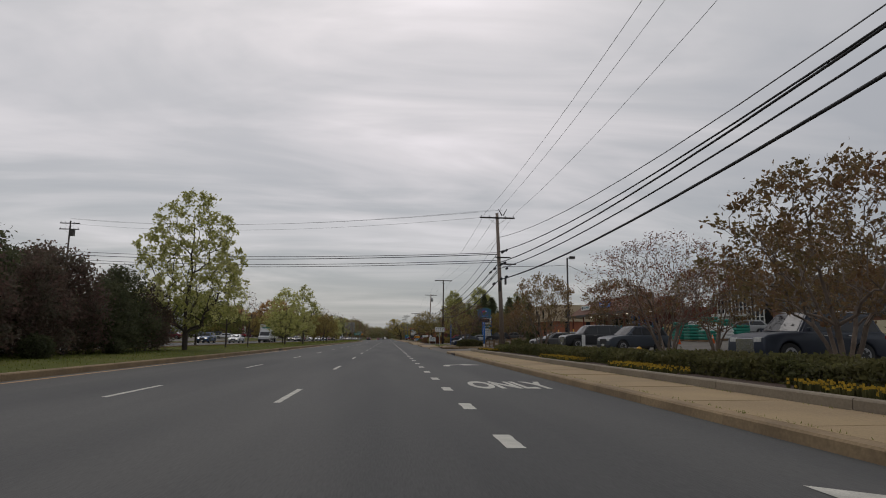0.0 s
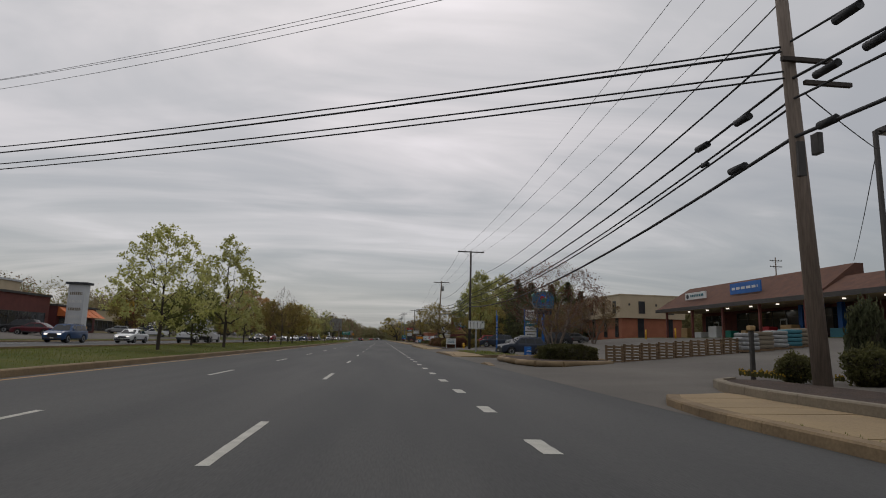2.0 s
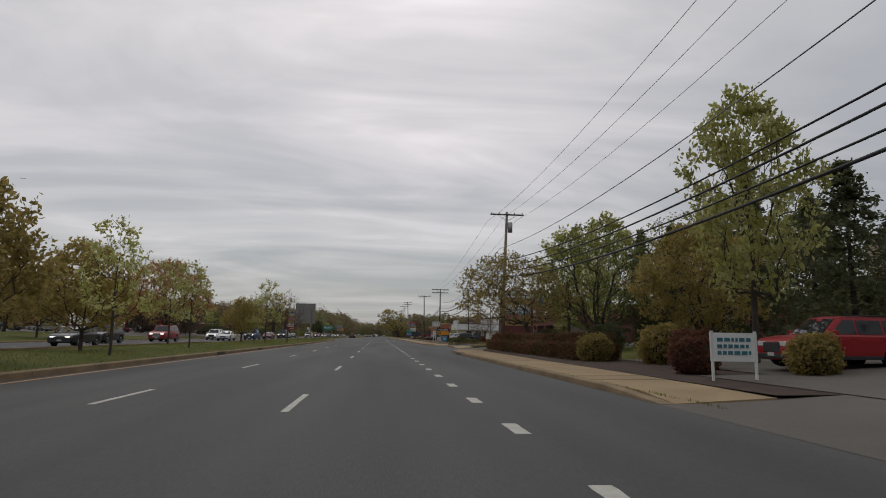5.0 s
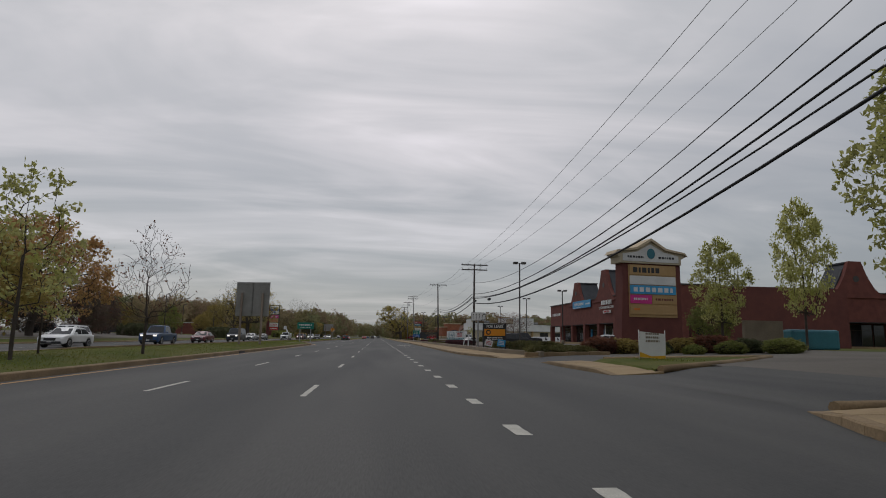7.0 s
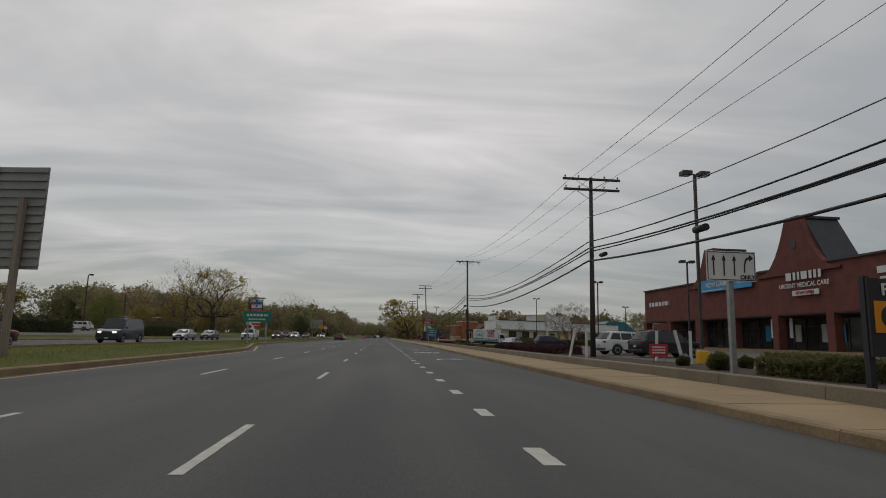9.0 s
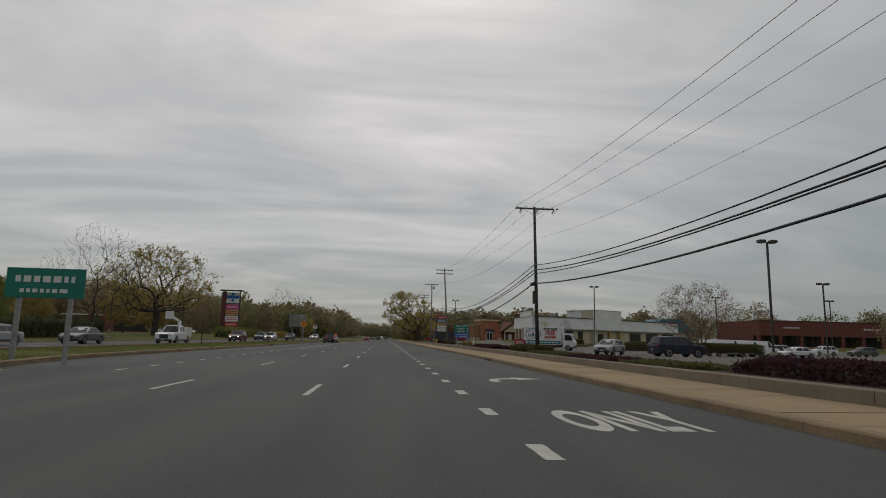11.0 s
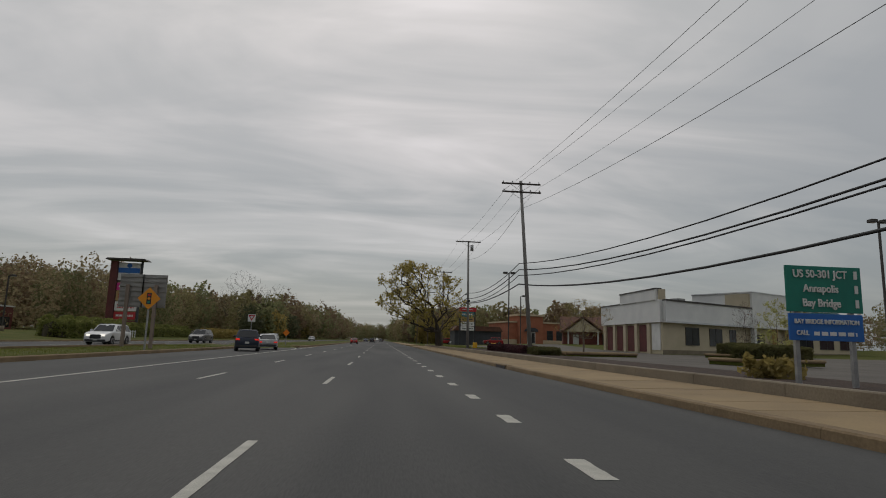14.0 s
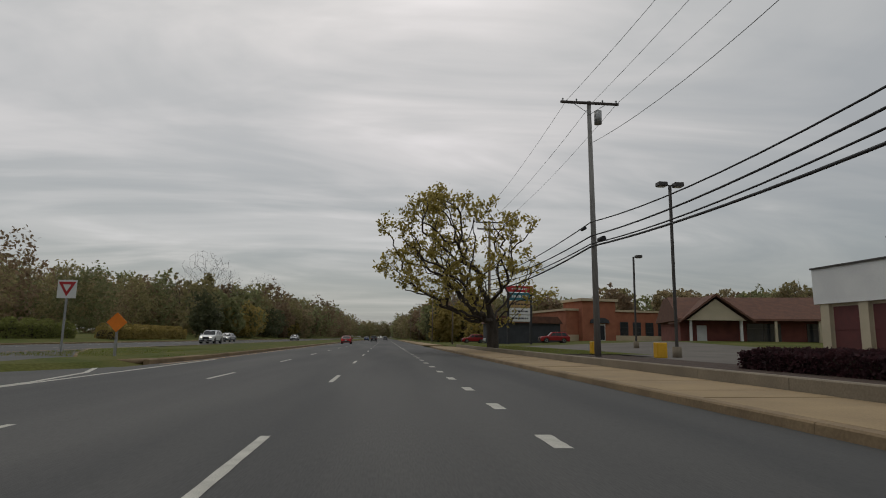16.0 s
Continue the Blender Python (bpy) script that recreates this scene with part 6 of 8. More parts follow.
grass_pad = strip("grass_verge", steps(88.3, 103.3, 1.5), lambda y: wall_x(y) - 0.05, pad_edge, 0.215, GRASS)
tagged(grass_pad, "strip of mown grass behind the pavement", "grass", kind="structure")
ring = [(wall_x(88.3) - 0.1, 88.3)] + [(pad_edge(y), y) for y in (88.3, 90, 92, 97, 103.3)] + [(wall_x(103.3) - 0.1, 103.3)]
for (ax, ay), (bx, by) in zip(ring, ring[1:]):
    nx, ny = by - ay, ax - bx
    q = 0.15 / math.hypot(nx, ny)
    part("edging", Prism([(ax, ay), (bx, by), (bx + nx * q, by + ny * q), (ax + nx * q, ay + ny * q)], "z", -0.25, 0.225), KERB, grass_pad)
hydrant(10.6, 121.5)
for x, y, k, pnt, tr, lab in ((15.4, 122.5, "suv", P_NAVY, 75, "dark blue SUV parked in the side lot"), (18.6, 121.0, "sedan", P_SILVER, 80, "silver sedan parked in the side lot"), (22.0, 118.0, "suv", P_BLACK, 85, "black SUV parked in the side lot"), (15.0, 129, "suv", P_RED, 90, "red SUV parked behind shrubs"), (26, 123, "sedan", P_GREY, 80, "grey sedan parked in the side lot")):
    car(k, pnt, x, y, tr, lab, group="parked cars")
yd = thing("yard_sign", (9.4, 126.0, 0.25), "small tilted realtor sign on a frame", "sign", "small signs")
part("panel", Box(-0.7, 0.7, -0.02, 0.02, 0.5, 1.3), SIGNWHITE, yd)
bars(yd, SIGNTEAL, -0.5, 0.5, -0.03, 0.65, 1.2, 3, seed=2)
for s in (-1, 1):
    part("leg", Box(s * 0.65 - 0.03, s * 0.65 + 0.03, -0.03, 0.03, -0.1, 1.35), FRAMEW, yd)
for x, y in ((34.5, 117.6), (36.0, 112.5)):
    b = thing("bollard", (x, y, gz(x, y)), "yellow steel bollard by the shop", "bollard", "bollards")
    part("shaft", Tube((0, 0, -0.1), (0, 0, 1.3), 0.1, 0.1, 12), PLASTICY, b)


# -- two-storey brick and stucco offices --
def office():
    t = thing("office_building", pose(38.3, 134.7, 2.25, 0, 0, 5), "two-storey office with brick below and tan stucco above", "building")
    part("brick_wall", Box(0, 10.8, 0, 16, -1.6, 3.4), MORTAR_BRICK, t)
    part("stucco_wall", Box(-0.4, 11.2, -0.4, 16.4, 3.4, 7.1), STUCCO, t)
    part("coping", Box(-0.48, 11.28, -0.48, 16.48, 7.1, 7.26), STUCCO, t)

    def office_window(face, u, z0, z1):
        d = 0.0 if z0 < 3 else -0.4
        y0, y1 = d - 0.02, d + 0.03
        side = face == "west"
        wd = part("window", Box(y0, y1, u - 0.5, u + 0.5, z0, z1) if side else Box(u - 0.5, u + 0.5, y0, y1, z0, z1), GLASS, t)
        bm = bmesh.new()
        for a, b, c, e in ((u - 0.56, u - 0.5, z0 - 0.05, z1 + 0.05), (u + 0.5, u + 0.56, z0 - 0.05, z1 + 0.05), (u - 0.5, u + 0.5, z1, z1 + 0.06), (u - 0.5, u + 0.5, z0 - 0.06, z0)):
            if side:
                box(bm, y0 - 0.05, y1, a, b, c, e)
            else:
                box(bm, a, b, y0 - 0.05, y1, c, e)
        part("window_frame", bm, DARKMETAL, wd)
    for z0, z1 in ((0.3, 3.3), (4.2, 6.1)):
        for u in (1.6, 5.6, 10.2, 14.4):
            office_window("west", u, z0, z1)
        for u in (3.4, 8.6):
            office_window("south", u, z0, z1)
    for u in (1.2, 6.0):
        part("wall_vent", Box(u - 0.15, u + 0.15, -0.46, -0.4, 5.4, 5.75), DARKMETAL, t)
    for u, v in ((4, 5), (8.5, 4)):
        part("roof_vent", Tube((u, v, 7.2), (u, v, 7.75), 0.12, 0.12, 10), GALV, t)


office()
pole_far = utility_pole(78, 152, 19.5, [(18.8, 1.3), (17.6, 1.3)], POLE_WOOD, "distant utility pole behind the shops", z0=2.3)
for x, y, s in ((24.5, 139, 1.0), (31, 150, 1.05), (36, 148, 0.9), (28, 158, 1.1)):
    plant(CONIFER, x, y, s * 1.35, sz=s)
plant(ASH, 14.8, 133.0, 0.8, sz=1.05)
plant(CRAPE_L, 26.0, 114.0, 0.95)
plant(CRAPE_L, 24.5, 121.0, 0.9)
plant(OLIVE, 17.0, 141.0, 0.62)
plant(OLIVE, 24, 129, 0.5)
for x, y, s in ((9.9, 129, 1.5), (11.5, 132, 1.9), (13.0, 127.5, 1.6), (12.2, 136, 2.2), (10.2, 139, 1.7)):
    plant(SHRUB_R if int(x * 10) % 2 else SHRUB_O, x, y, s)

# -- roadside trees and hedge before the shopping strip --
for i, (a, b) in enumerate(((139.5, 148), (148.3, 157), (157.3, 164.8))):
    hedge(9.5, 11.7, a, b, 0.25, 1.12, L_HEDGERED, "loose reddish hedge along the pavement", dens=300, size=0.075, lumps=0.5, seed=50 + i, group="roadside hedges")
plant(HEDGEROW, 11.9, 159.2, 0.86, turn=0)
plant(LACY, 17.5, 158.5, 1.0)
plant(ASH, 28.6, 183.0, 1.3, sz=1.5, label="tall bright green tree by the entrance road")
plant(LACY, 22.5, 152.5, 0.95)
plant(SHADE, 35.0, 157.0, 0.9)
plant(CONIFER, 21.5, 158.0, 0.98)
plant(CONIFER, 25.2, 160.0, 1.05)
plant(CONIFER, 23.4, 155.0, 0.9)
plant(CONIFER, 24.0, 147.0, 1.15)
plant(CONIFER, 31.0, 140.0, 1.0)
for x, y, s, p in ((13.2, 164.4, 1.6, SHRUB_R), (14.6, 162.4, 2.0, SHRUB_D), (15.2, 165.2, 1.4, SHRUB_O), (13.6, 159.6, 2.2, SHRUB_D), (16.5, 153.5, 2.6, SHRUB_D), (14.0, 155.6, 1.8, SHRUB_R), (19.5, 161.5, 2.4, SHRUB_D), (22, 157, 3.0, SHRUB_D)):
    plant(p, x, y, s)

# -- shopping strip sign and entrance --
def monument():
    t = thing("shopping_strip_sign", pose(20.6, 201.0, 0.25, 0, 0, 8), "brick entrance sign with a cream pediment and tenant panels", "shop sign")
    t.scale = (0.83, 1, 1)
    pier = [(-3.3, -0.3), (3.3, -0.3), (3.3, 7.1), (-2.9, 7.1), (-2.95, 5.2), (-3.1, 3.0)]
    part("brick_pier", Prism(pier, "y", -0.45, 0.6), DARKBRICK, t)
    part("panel_field", Box(-2.35, 2.75, -0.52, -0.45, 2.9, 7.0), SIGNTAN, t)
    ped = [(-3.75, 7.75), (-3.55, 8.0), (-1.6, 8.25), (0, 9.0), (1.6, 8.25), (3.55, 8.0), (3.75, 7.75), (3.3, 7.55), (3.3, 7.1), (-3.3, 7.1), (-3.3, 7.55)]
    pd = part("pediment", Prism(ped, "y", -0.62, 0.75), CREAM, t)
    part("pediment_cornice", Prism([(-3.9, 7.78), (-3.62, 8.08), (-1.62, 8.34), (0, 9.12), (1.62, 8.34), (3.62, 8.08), (3.9, 7.78), (3.55, 7.95), (1.55, 8.17), (0, 8.9), (-1.55, 8.17), (-3.55, 7.95)], "y", -0.8, 0.85), STUCCO, pd)
    part("pediment_field", Prism([(-3.0, 7.25), (3.0, 7.25), (3.0, 7.8), (1.4, 8.05), (0, 8.65), (-1.4, 8.05), (-3.0, 7.8)], "y", -0.66, -0.625), FRAMEW, pd)
    bars(pd, SIGNBLACK, -2.5, -0.8, -0.67, 7.45, 7.75, 1, seed=1)
    bars(pd, SIGNBLACK, 0.8, 2.5, -0.67, 7.45, 7.75, 1, seed=2)
    part("emblem", Tube((0, -0.69, 7.9), (0, -0.66, 7.9), 0.42, 0.42, 16), SIGNTEAL, pd)
    rows = ((6.2, 6.95, SIGNTAN, SIGNBLACK), (5.45, 6.12, SIGNWHITE, SIGNWHITE), (4.7, 5.38, SIGNCYAN, SIGNWHITE))
    for z0, z1, a, b in rows:
        p = board(t, "tenant_panel", a, -2.25, 2.65, -0.58, z0, z1)
        if a is not SIGNWHITE:
            bars(p, b, -1.9, 0.9 if a is SIGNTAN else 2.3, -0.585, z0 + 0.12, z1 - 0.12, 1, seed=int(z0 * 10), fill=0.8)
    p = board(t, "tenant_panel", SIGNPINK, -2.25, 0.0, -0.58, 3.95, 4.62)
    bars(p, SIGNWHITE, -1.9, -0.4, -0.585, 4.15, 4.45, 1, seed=7)
    p = board(t, "tenant_panel", SIGNTAN, 0.08, 2.65, -0.58, 3.95, 4.62)
    bars(p, DARKBRICK, 0.4, 2.3, -0.585, 4.15, 4.45, 1, seed=8)
    p = board(t, "tenant_panel", SIGNTAN, -2.25, 2.65, -0.58, 3.1, 3.87)
    bars(p, SIGNORANGE, -1.9, -1.3, -0.585, 3.35, 3.65, 1, seed=9)
    part("lower_plinth", Box(-3.6, 3.6, -0.8, 0.9, -0.3, 0.9), DARKBRICK, t)


monument()
for x, y, s, p in ((16.0, 199.5, 2.2, SHRUB_R), (17.6, 199.4, 2.0, SHRUB_O), (22.5, 199.5, 2.0, SHRUB_O), (24.5, 199.0, 2.3, SHRUB_R), (20.0, 198.6, 1.8, SHRUB_D), (26.5, 197.4, 1.9, SHRUB_D), (29, 196.6, 1.8, SHRUB_G), (19.0, 196.4, 1.3, SHRUB_G), (21.5, 196.0, 1.2, SHRUB_G), (24.0, 195.6, 1.6, SHRUB_G), (27.4, 195.0, 1.8, SHRUB_G), (25.6, 200.2, 2.2, SHRUB_R)):
    plant(p, x, y, s * 1.25, sz=s * 0.72)
entry = strip("grass_verge", steps(178.4, 188.4, 1.0), lambda y: wall_x(y) - 0.3, lambda y: lerp(y, ((178.4, 10.5), (184, 17.2), (197, 31))), lambda x, y: -0.05 if x < wall_x(y) - 0.2 else 0.19 + min(1, max(0, (x - 9.3) / 3.0)) * (lot_z(max(x, 12.5), y) - 0.14), GRASS, cols=10)
tagged(entry, "mown grass corner in front of the strip sign", "grass", kind="structure")
for a, b in (((10.3, 178.3), (17.3, 183.9)), ((17.3, 183.9), (22.0, 188.5)), ((22.0, 188.5), (12.0, 188.5))):
    o = part("kerb_stone", Tube((*a, lot_z(max(a[0], 10.5), a[1]) - 0.01), (*b, lot_z(*b) - 0.01), 0.15, 0.15, 8), KERB, kerb)
for pts in ([(8.3, 167.1), (10.8, 167.5), (16, 168.0)], [(7.6, 88.2), (8.9, 88.4), (10.2, 91.6)], [(7.7, 103.4), (10.9, 103.4)]):
    for a, b in zip(pts, pts[1:]):
        part("kerb_stone", Tube((*a, 0.06), (*b, 0.06), 0.14, 0.14, 8), KERB, kerb)
ban = thing("banner_sign", pose(14.15, 187.0, 0.2, 0, 0, 10), "white printed banner on two stakes in the grass", "banner", "small signs")
part("cloth", Prism([(-0.82, 0.25), (0.82, 0.12), (0.8, 1.5), (-0.76, 1.62), (0.0, 1.46)][:4], "y", -0.01, 0.01), SIGNWHITE, ban)
part("cloth_stripe", Prism([(-0.82, 0.26), (0.82, 0.13), (0.82, 0.34), (-0.1, 0.3), (-0.82, 0.55)], "y", -0.016, -0.011), PLASTICY, ban)
bars(ban, WALLC, -0.4, 0.45, -0.015, 1.0, 1.6, 3, seed=4)
for s in (-1, 1):
    part("stake", Tube((s * 0.82, 0, -0.1), (s * 0.82, 0, 1.7), 0.025, 0.025, 6), FRAMEW, ban)
plant(ASH, 29.8, 206.0, 0.72, sz=0.9)
plant(ASH, 34.0, 201.0, 0.66, sz=1.12)
plant(ASH, 19.5, 171.5, 1.15)
plant(GREENR, 33.0, 213.0, 0.8)
shed = thing("utility_enclosure", (33.0, 204.0, 0.6), "low grey enclosure wall with a green tank", "enclosure")
part("screen_wall", Box(-2.5, 1.0, -0.2, 0.2, -0.3, 2.6), WALLC, shed)
part("tank", Box(1.6, 6.0, -0.5, 0.8, 0.2, 1.9, bev=0.2), SIGNTEAL, shed)


# -- shopping strip --
def gable_outline(w, h0, h1):
    """A Dutch gable with curved shoulders."""
    side = []
    for i in range(9):
        u = i / 8
        x = w / 2 - (w / 2 - 0.9) * (u ** 0.62)
        z = h0 + (h1 - h0) * (u ** 1.55 if u < 0.6 else u ** 1.55 + 0.0)
        side.append((x, z))
    return [(-w / 2, h0 - 0.2)] + [(-x, z) for x, z in side] + [(x, z) for x, z in side[::-1]] + [(w / 2, h0 - 0.2)]


def brick_strip(name, m, length, gables, label, storefronts, top=7.4, canopy=3.3, ext=0.0):
    t = thing(name, m, label, "building")
    h = length / 2
    e = h + ext
    part("back_wall", Box(-h, e, 3.0, 22, -0.8, top), DARKBRICK, t)
    part("fascia_wall", Box(-h, e, -0.15, 3.0, canopy, top), BRICK, t, "red brick fascia")
    part("coping", Box(-h - 0.1, e + 0.1, -0.3, 3.1, top, top + 0.16), DARKMETAL, t)
    # soffit coloured dark for the shade under the canopy
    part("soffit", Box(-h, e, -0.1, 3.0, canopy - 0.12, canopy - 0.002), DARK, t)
    length += ext
    n = int(length / 6.2)
    for i in range(n + 1):
        x = -h + i * length / n
        part("brick_column", Box(x - 0.42, x + 0.42, -0.2, 0.6, -0.6, canopy), BRICK, t)
    part("walkway", Box(-h, e, -0.6, 3.0, -0.6, 0.12), CONCRETE, t)
    for i in range(n):
        a, b = -h + i * length / n + 0.1, -h + (i + 1) * length / n - 0.1
        glazing(t, a, b, 2.92, 0.15, canopy - 0.25, 4)
    for gx, gw, gh in gables:
        part("gable", Prism([(px + gx, pz) for px, pz in gable_outline(gw, top - 0.4, gh)], "y", -0.32, 0.25), BRICK, t)
        part("gable_roof", Prism([(gx - gw * 0.33, top), (gx - 0.9, gh - 0.25), (gx + 0.9, gh - 0.25), (gx + gw * 0.33, top)], "y", 0.25, 3.4), SLATE, t)
        part("gable_crest", Box(gx - 1.1, gx + 1.1, 0.25, 3.5, gh - 0.26, gh - 0.05), SLATE, t)
        part("round_vent", Tube((gx, -0.36, top + (gh - top) * 0.45), (gx, -0.3, top + (gh - top) * 0.45), 0.42, 0.42, 14), DARKMETAL, t)
    return t


ms = brick_strip("shopping_strip", facing_road(36.0, 254.0, 0.8), 50.0, [(-8.2, 9.5, 11.0), (5.4, 10.5, 11.9)], "red brick shopping strip with curved gables and arcade", 8, ext=4.5)
# signs on the strip; local x = 254 - y
s = part("sign_panel", Box(-9.9, -0.6, -0.42, -0.34, 6.2, 7.5), SIGNCYAN, ms, "light blue leasing banner")
text_mesh("NOW LEASING", 0.72, SIGNWHITE, s, pose(-6.4, -0.45, 6.9, 90, 0, 0), bold=0.01)
bars(s, SIGNWHITE, -2.9, -0.9, -0.43, 6.6, 7.1, 1, seed=3)
bars(s, SIGNWHITE, -9.4, -5.5, -0.43, 6.25, 6.45, 1, seed=4)
bars(ms, SIGNWHITE, -23.5, -18.0, -0.2, 5.2, 5.9, 1, name="sign_letter", seed=21, fill=0.75)
bars(ms, SIGNWHITE, 4.3, 8.6, -0.38, 6.2, 6.95, 1, name="sign_letter", seed=22, fill=0.9)
text_mesh("URGENT MEDICAL CARE", 0.55, SIGNWHITE, ms, pose(6.4, -0.38, 5.75, 90, 0, 0), "sign_letters", bold=0.006)
s = part("sign_panel", Box(5.0, 8.2, -0.36, -0.3, 4.85, 5.3), SIGNWHITE, ms)
text_mesh("NOW OPEN", 0.4, SIGNRED, s, pose(6.6, -0.4, 5.07, 90, 0, 0), bold=0.008)
bars(ms, SIGNWHITE, 14.0, 19.0, -0.2, 5.9, 6.5, 1, name="sign_letter", seed=23, fill=0.85)
bars(ms, SIGNWHITE, 14.2, 18.6, -0.2, 5.45, 5.75, 1, name="sign_letter", seed=24, fill=0.6)
part("round_logo", Tube((20.0, -0.24, 6.1), (20.0, -0.18, 6.1), 0.5, 0.5, 18), SIGNCYAN, ms)
for x, mm in ((4.6, SIGNWHITE), (6.6, SIGNCYAN), (9.3, SIGNPINK), (10.6, SIGNWHITE), (-3.2, SIGNCYAN), (-9.0, SIGNCYAN), (1.2, SIGNWHITE), (13.0, SIGNWHITE)):
    part("window_poster", Box(x - 0.4, x + 0.4, 2.82, 2.86, 0.9, 2.5), mm, ms)
for x in (0.6, 3.2, 11.4):
    part("banner_pole_flag", Box(x - 0.2, x + 0.2, 0.65, 0.68, 1.2, 3.0), SIGNPINK if x > 10 else SIGNWHITE, ms)
ms2 = brick_strip("shopping_strip", pose(79.3, 227.0, 0.9), 80.0, [(-18.0, 9.5, 11.2), (4.0, 10.5, 11.6), (28.0, 9.5, 11.2)], "red brick shopping strip wing with gables", 10, top=7.0)
for x in (-32, -25, -8, 12, 20):
    bars(ms2, SIGNWHITE, x - 2.2, x + 2.2, -0.2, 5.1, 5.7, 1, name="sign_letter", seed=int(x + 60), fill=0.8)
part("corner_tower", Tube((-39.6, 2.6, 3.3), (-39.6, 2.6, 7.35), 3.0, 3.0, 28), BRICK, ms2, "rounded brick corner")
for a in (-2.9, -1.9, 2.9):
    part("brick_column", Tube((-39.6 + 2.7 * math.cos(a), 2.6 + 2.7 * math.sin(a), -0.6), (-39.6 + 2.7 * math.cos(a), 2.6 + 2.7 * math.sin(a), 3.3), 0.4, 0.4, 14), BRICK, ms2)
lot_lamp(17.95, 232.9, 11.3, 2)
lot_lamp(33.6, 291.0, 10.6, 2)
lot_lamp(33.0, 262.0, 10.2, 2)

# for-lease board and small signs on the verge
lease = thing("leasing_board", pose(10.3, 211.2, 0.35, 0, 0, 4), "black leasing board with an amber panel on posts", "sign board")
for s in (-1, 1):
    part("post", Box(s * 1.05 - 0.07, s * 1.05 + 0.07, 0.03, 0.15, -0.3, 2.35), SIGNBLACK, lease)
pn = part("panel", Box(-1.1, 1.1, -0.04, 0.02, 0.75, 2.3), SIGNBLACK, lease)
text_mesh("FOR LEASE", 0.34, SIGNWHITE, pn, pose(0, -0.06, 2.07, 90, 0, 0), bold=0.006)
pp = part("amber_panel", Box(-1.0, 1.0, -0.06, -0.045, 1.22, 1.85), SIGNYEL, pn)
part("emblem", Tube((-0.62, -0.075, 1.54), (-0.62, -0.062, 1.54), 0.24, 0.24, 16), SIGNBLACK, pp)
part("emblem_ring", Tube((-0.62, -0.085, 1.54), (-0.62, -0.077, 1.54), 0.13, 0.13, 12), SIGNYEL, pp)
bars(pn, SIGNWHITE, -0.75, 0.75, -0.05, 0.84, 1.12, 2, seed=11)
lane_sign(9.6, 216.3, 0.4, 3.08, 3.95, 1.5, "white lane-use sign with four arrows on a grey post")


def small_board(x, y, z, w, h, mat, bar, turn, label, lift=0.25, seed=1, tilt=0):
    t = thing("yard_sign", pose(x, y, z, 0, tilt, turn), label, "sign", "small signs")
    p = part("panel", Box(-w / 2, w / 2, -0.012, 0.012, lift, lift + h), mat, t)
    bars(p, bar, -w * 0.36, w * 0.36, -0.02, lift + h * 0.2, lift + h * 0.85, 3, seed=seed)
    for s in (-1, 1):
        part("stake", Tube((s * w * 0.3, 0.015, -0.15), (s * w * 0.3, 0.015, lift + h * 0.6), 0.012, 0.012, 5), GALV, t)


small_board(10.2, 208.0, 0.38, 0.75, 0.6, SIGNCYAN, SIGNWHITE, 12, "light blue printed yard sign", tilt=8)
small_board(9.5, 210.3, 0.38, 0.7, 0.55, SIGNWHITE, SIGNRED, 5, "white printed yard sign with red bars", tilt=10)
small_board(12.9, 227.8, 0.38, 0.9, 0.6, SIGNRED, SIGNWHITE, 0, "red printed yard sign", seed=3)
small_board(12.3, 297.3, 0.38, 1.0, 0.75, SIGNRED, SIGNWHITE, 0, "red printed yard sign by the hedge", seed=4)
for x, y, tl in ((10.7, 234.6, 12), (11.1, 232.8, 0), (13.2, 226.0, -14), (13.6, 229.5, 2), (14.9, 228.5, 0)):
    w_ = thing("white_post", pose(x, y, 0.3, 0, tl, 0), "white leaning marker post", "post", "white posts")
    part("shaft", Box(-0.06, 0.06, -0.05, 0.05, 0, 1.6, bev=0.01), FRAMEW, w_)
yb = thing("utility_box", (14.0, 225.8, 0.38), "yellow utility cover box in the mulch", "utility box", "yellow boxes")
part("cover", Box(-0.24, 0.24, -0.2, 0.2, 0, 0.6, bev=0.05), PLASTICY, yb)
for x, y in ((14.6, 391.6), (13.0, 397.5)):
    yb2 = thing("utility_box", (x, y, 0.35), "yellow utility cover box in the mulch", "utility box", "yellow boxes")
    part("cover", Box(-0.3, 0.3, -0.25, 0.25, 0, 0.85, bev=0.06), PLASTICY, yb2)
for i, (a, b, z1) in enumerate(((199.0, 209.5, 1.0), (214.2, 218.0, 0.9), (239, 261, 0.82))):
    hedge(11.3, 13.1, a, b, 0.38, z1, L_HEDGE if i != 2 else L_PURPLE, "clipped roadside hedge behind the wall", seed=80 + i, group="roadside hedges")
bedkerb = thing("kerb", (9.4, 196.1, 0.0), "concrete kerb closing the hedge bed at the side entrance", "kerb", kind="structure")
for i in range(4):
    part("kerb_stone", Box(i * 1.5 + 0.006, i * 1.5 + 1.494, -0.14, 0.14, -0.1, 0.42 + 0.04 * i, bev=0.035), KERB, bedkerb)
hedge(10.0, 14.6, 196.5, 198.6, 0.36, 0.68, L_HEDGE, "low loose evergreen shrubs behind the kerb", seed=88, lumps=0.2, group="roadside hedges")
for x, y, s in ((11.6, 220.5, 1.0), (12.6, 222.0, 0.9), (11.9, 223.6, 0.7), (13.9, 222.5, 0.8)):
    plant(SHRUB, x, y, s * 0.8, z=0.36)
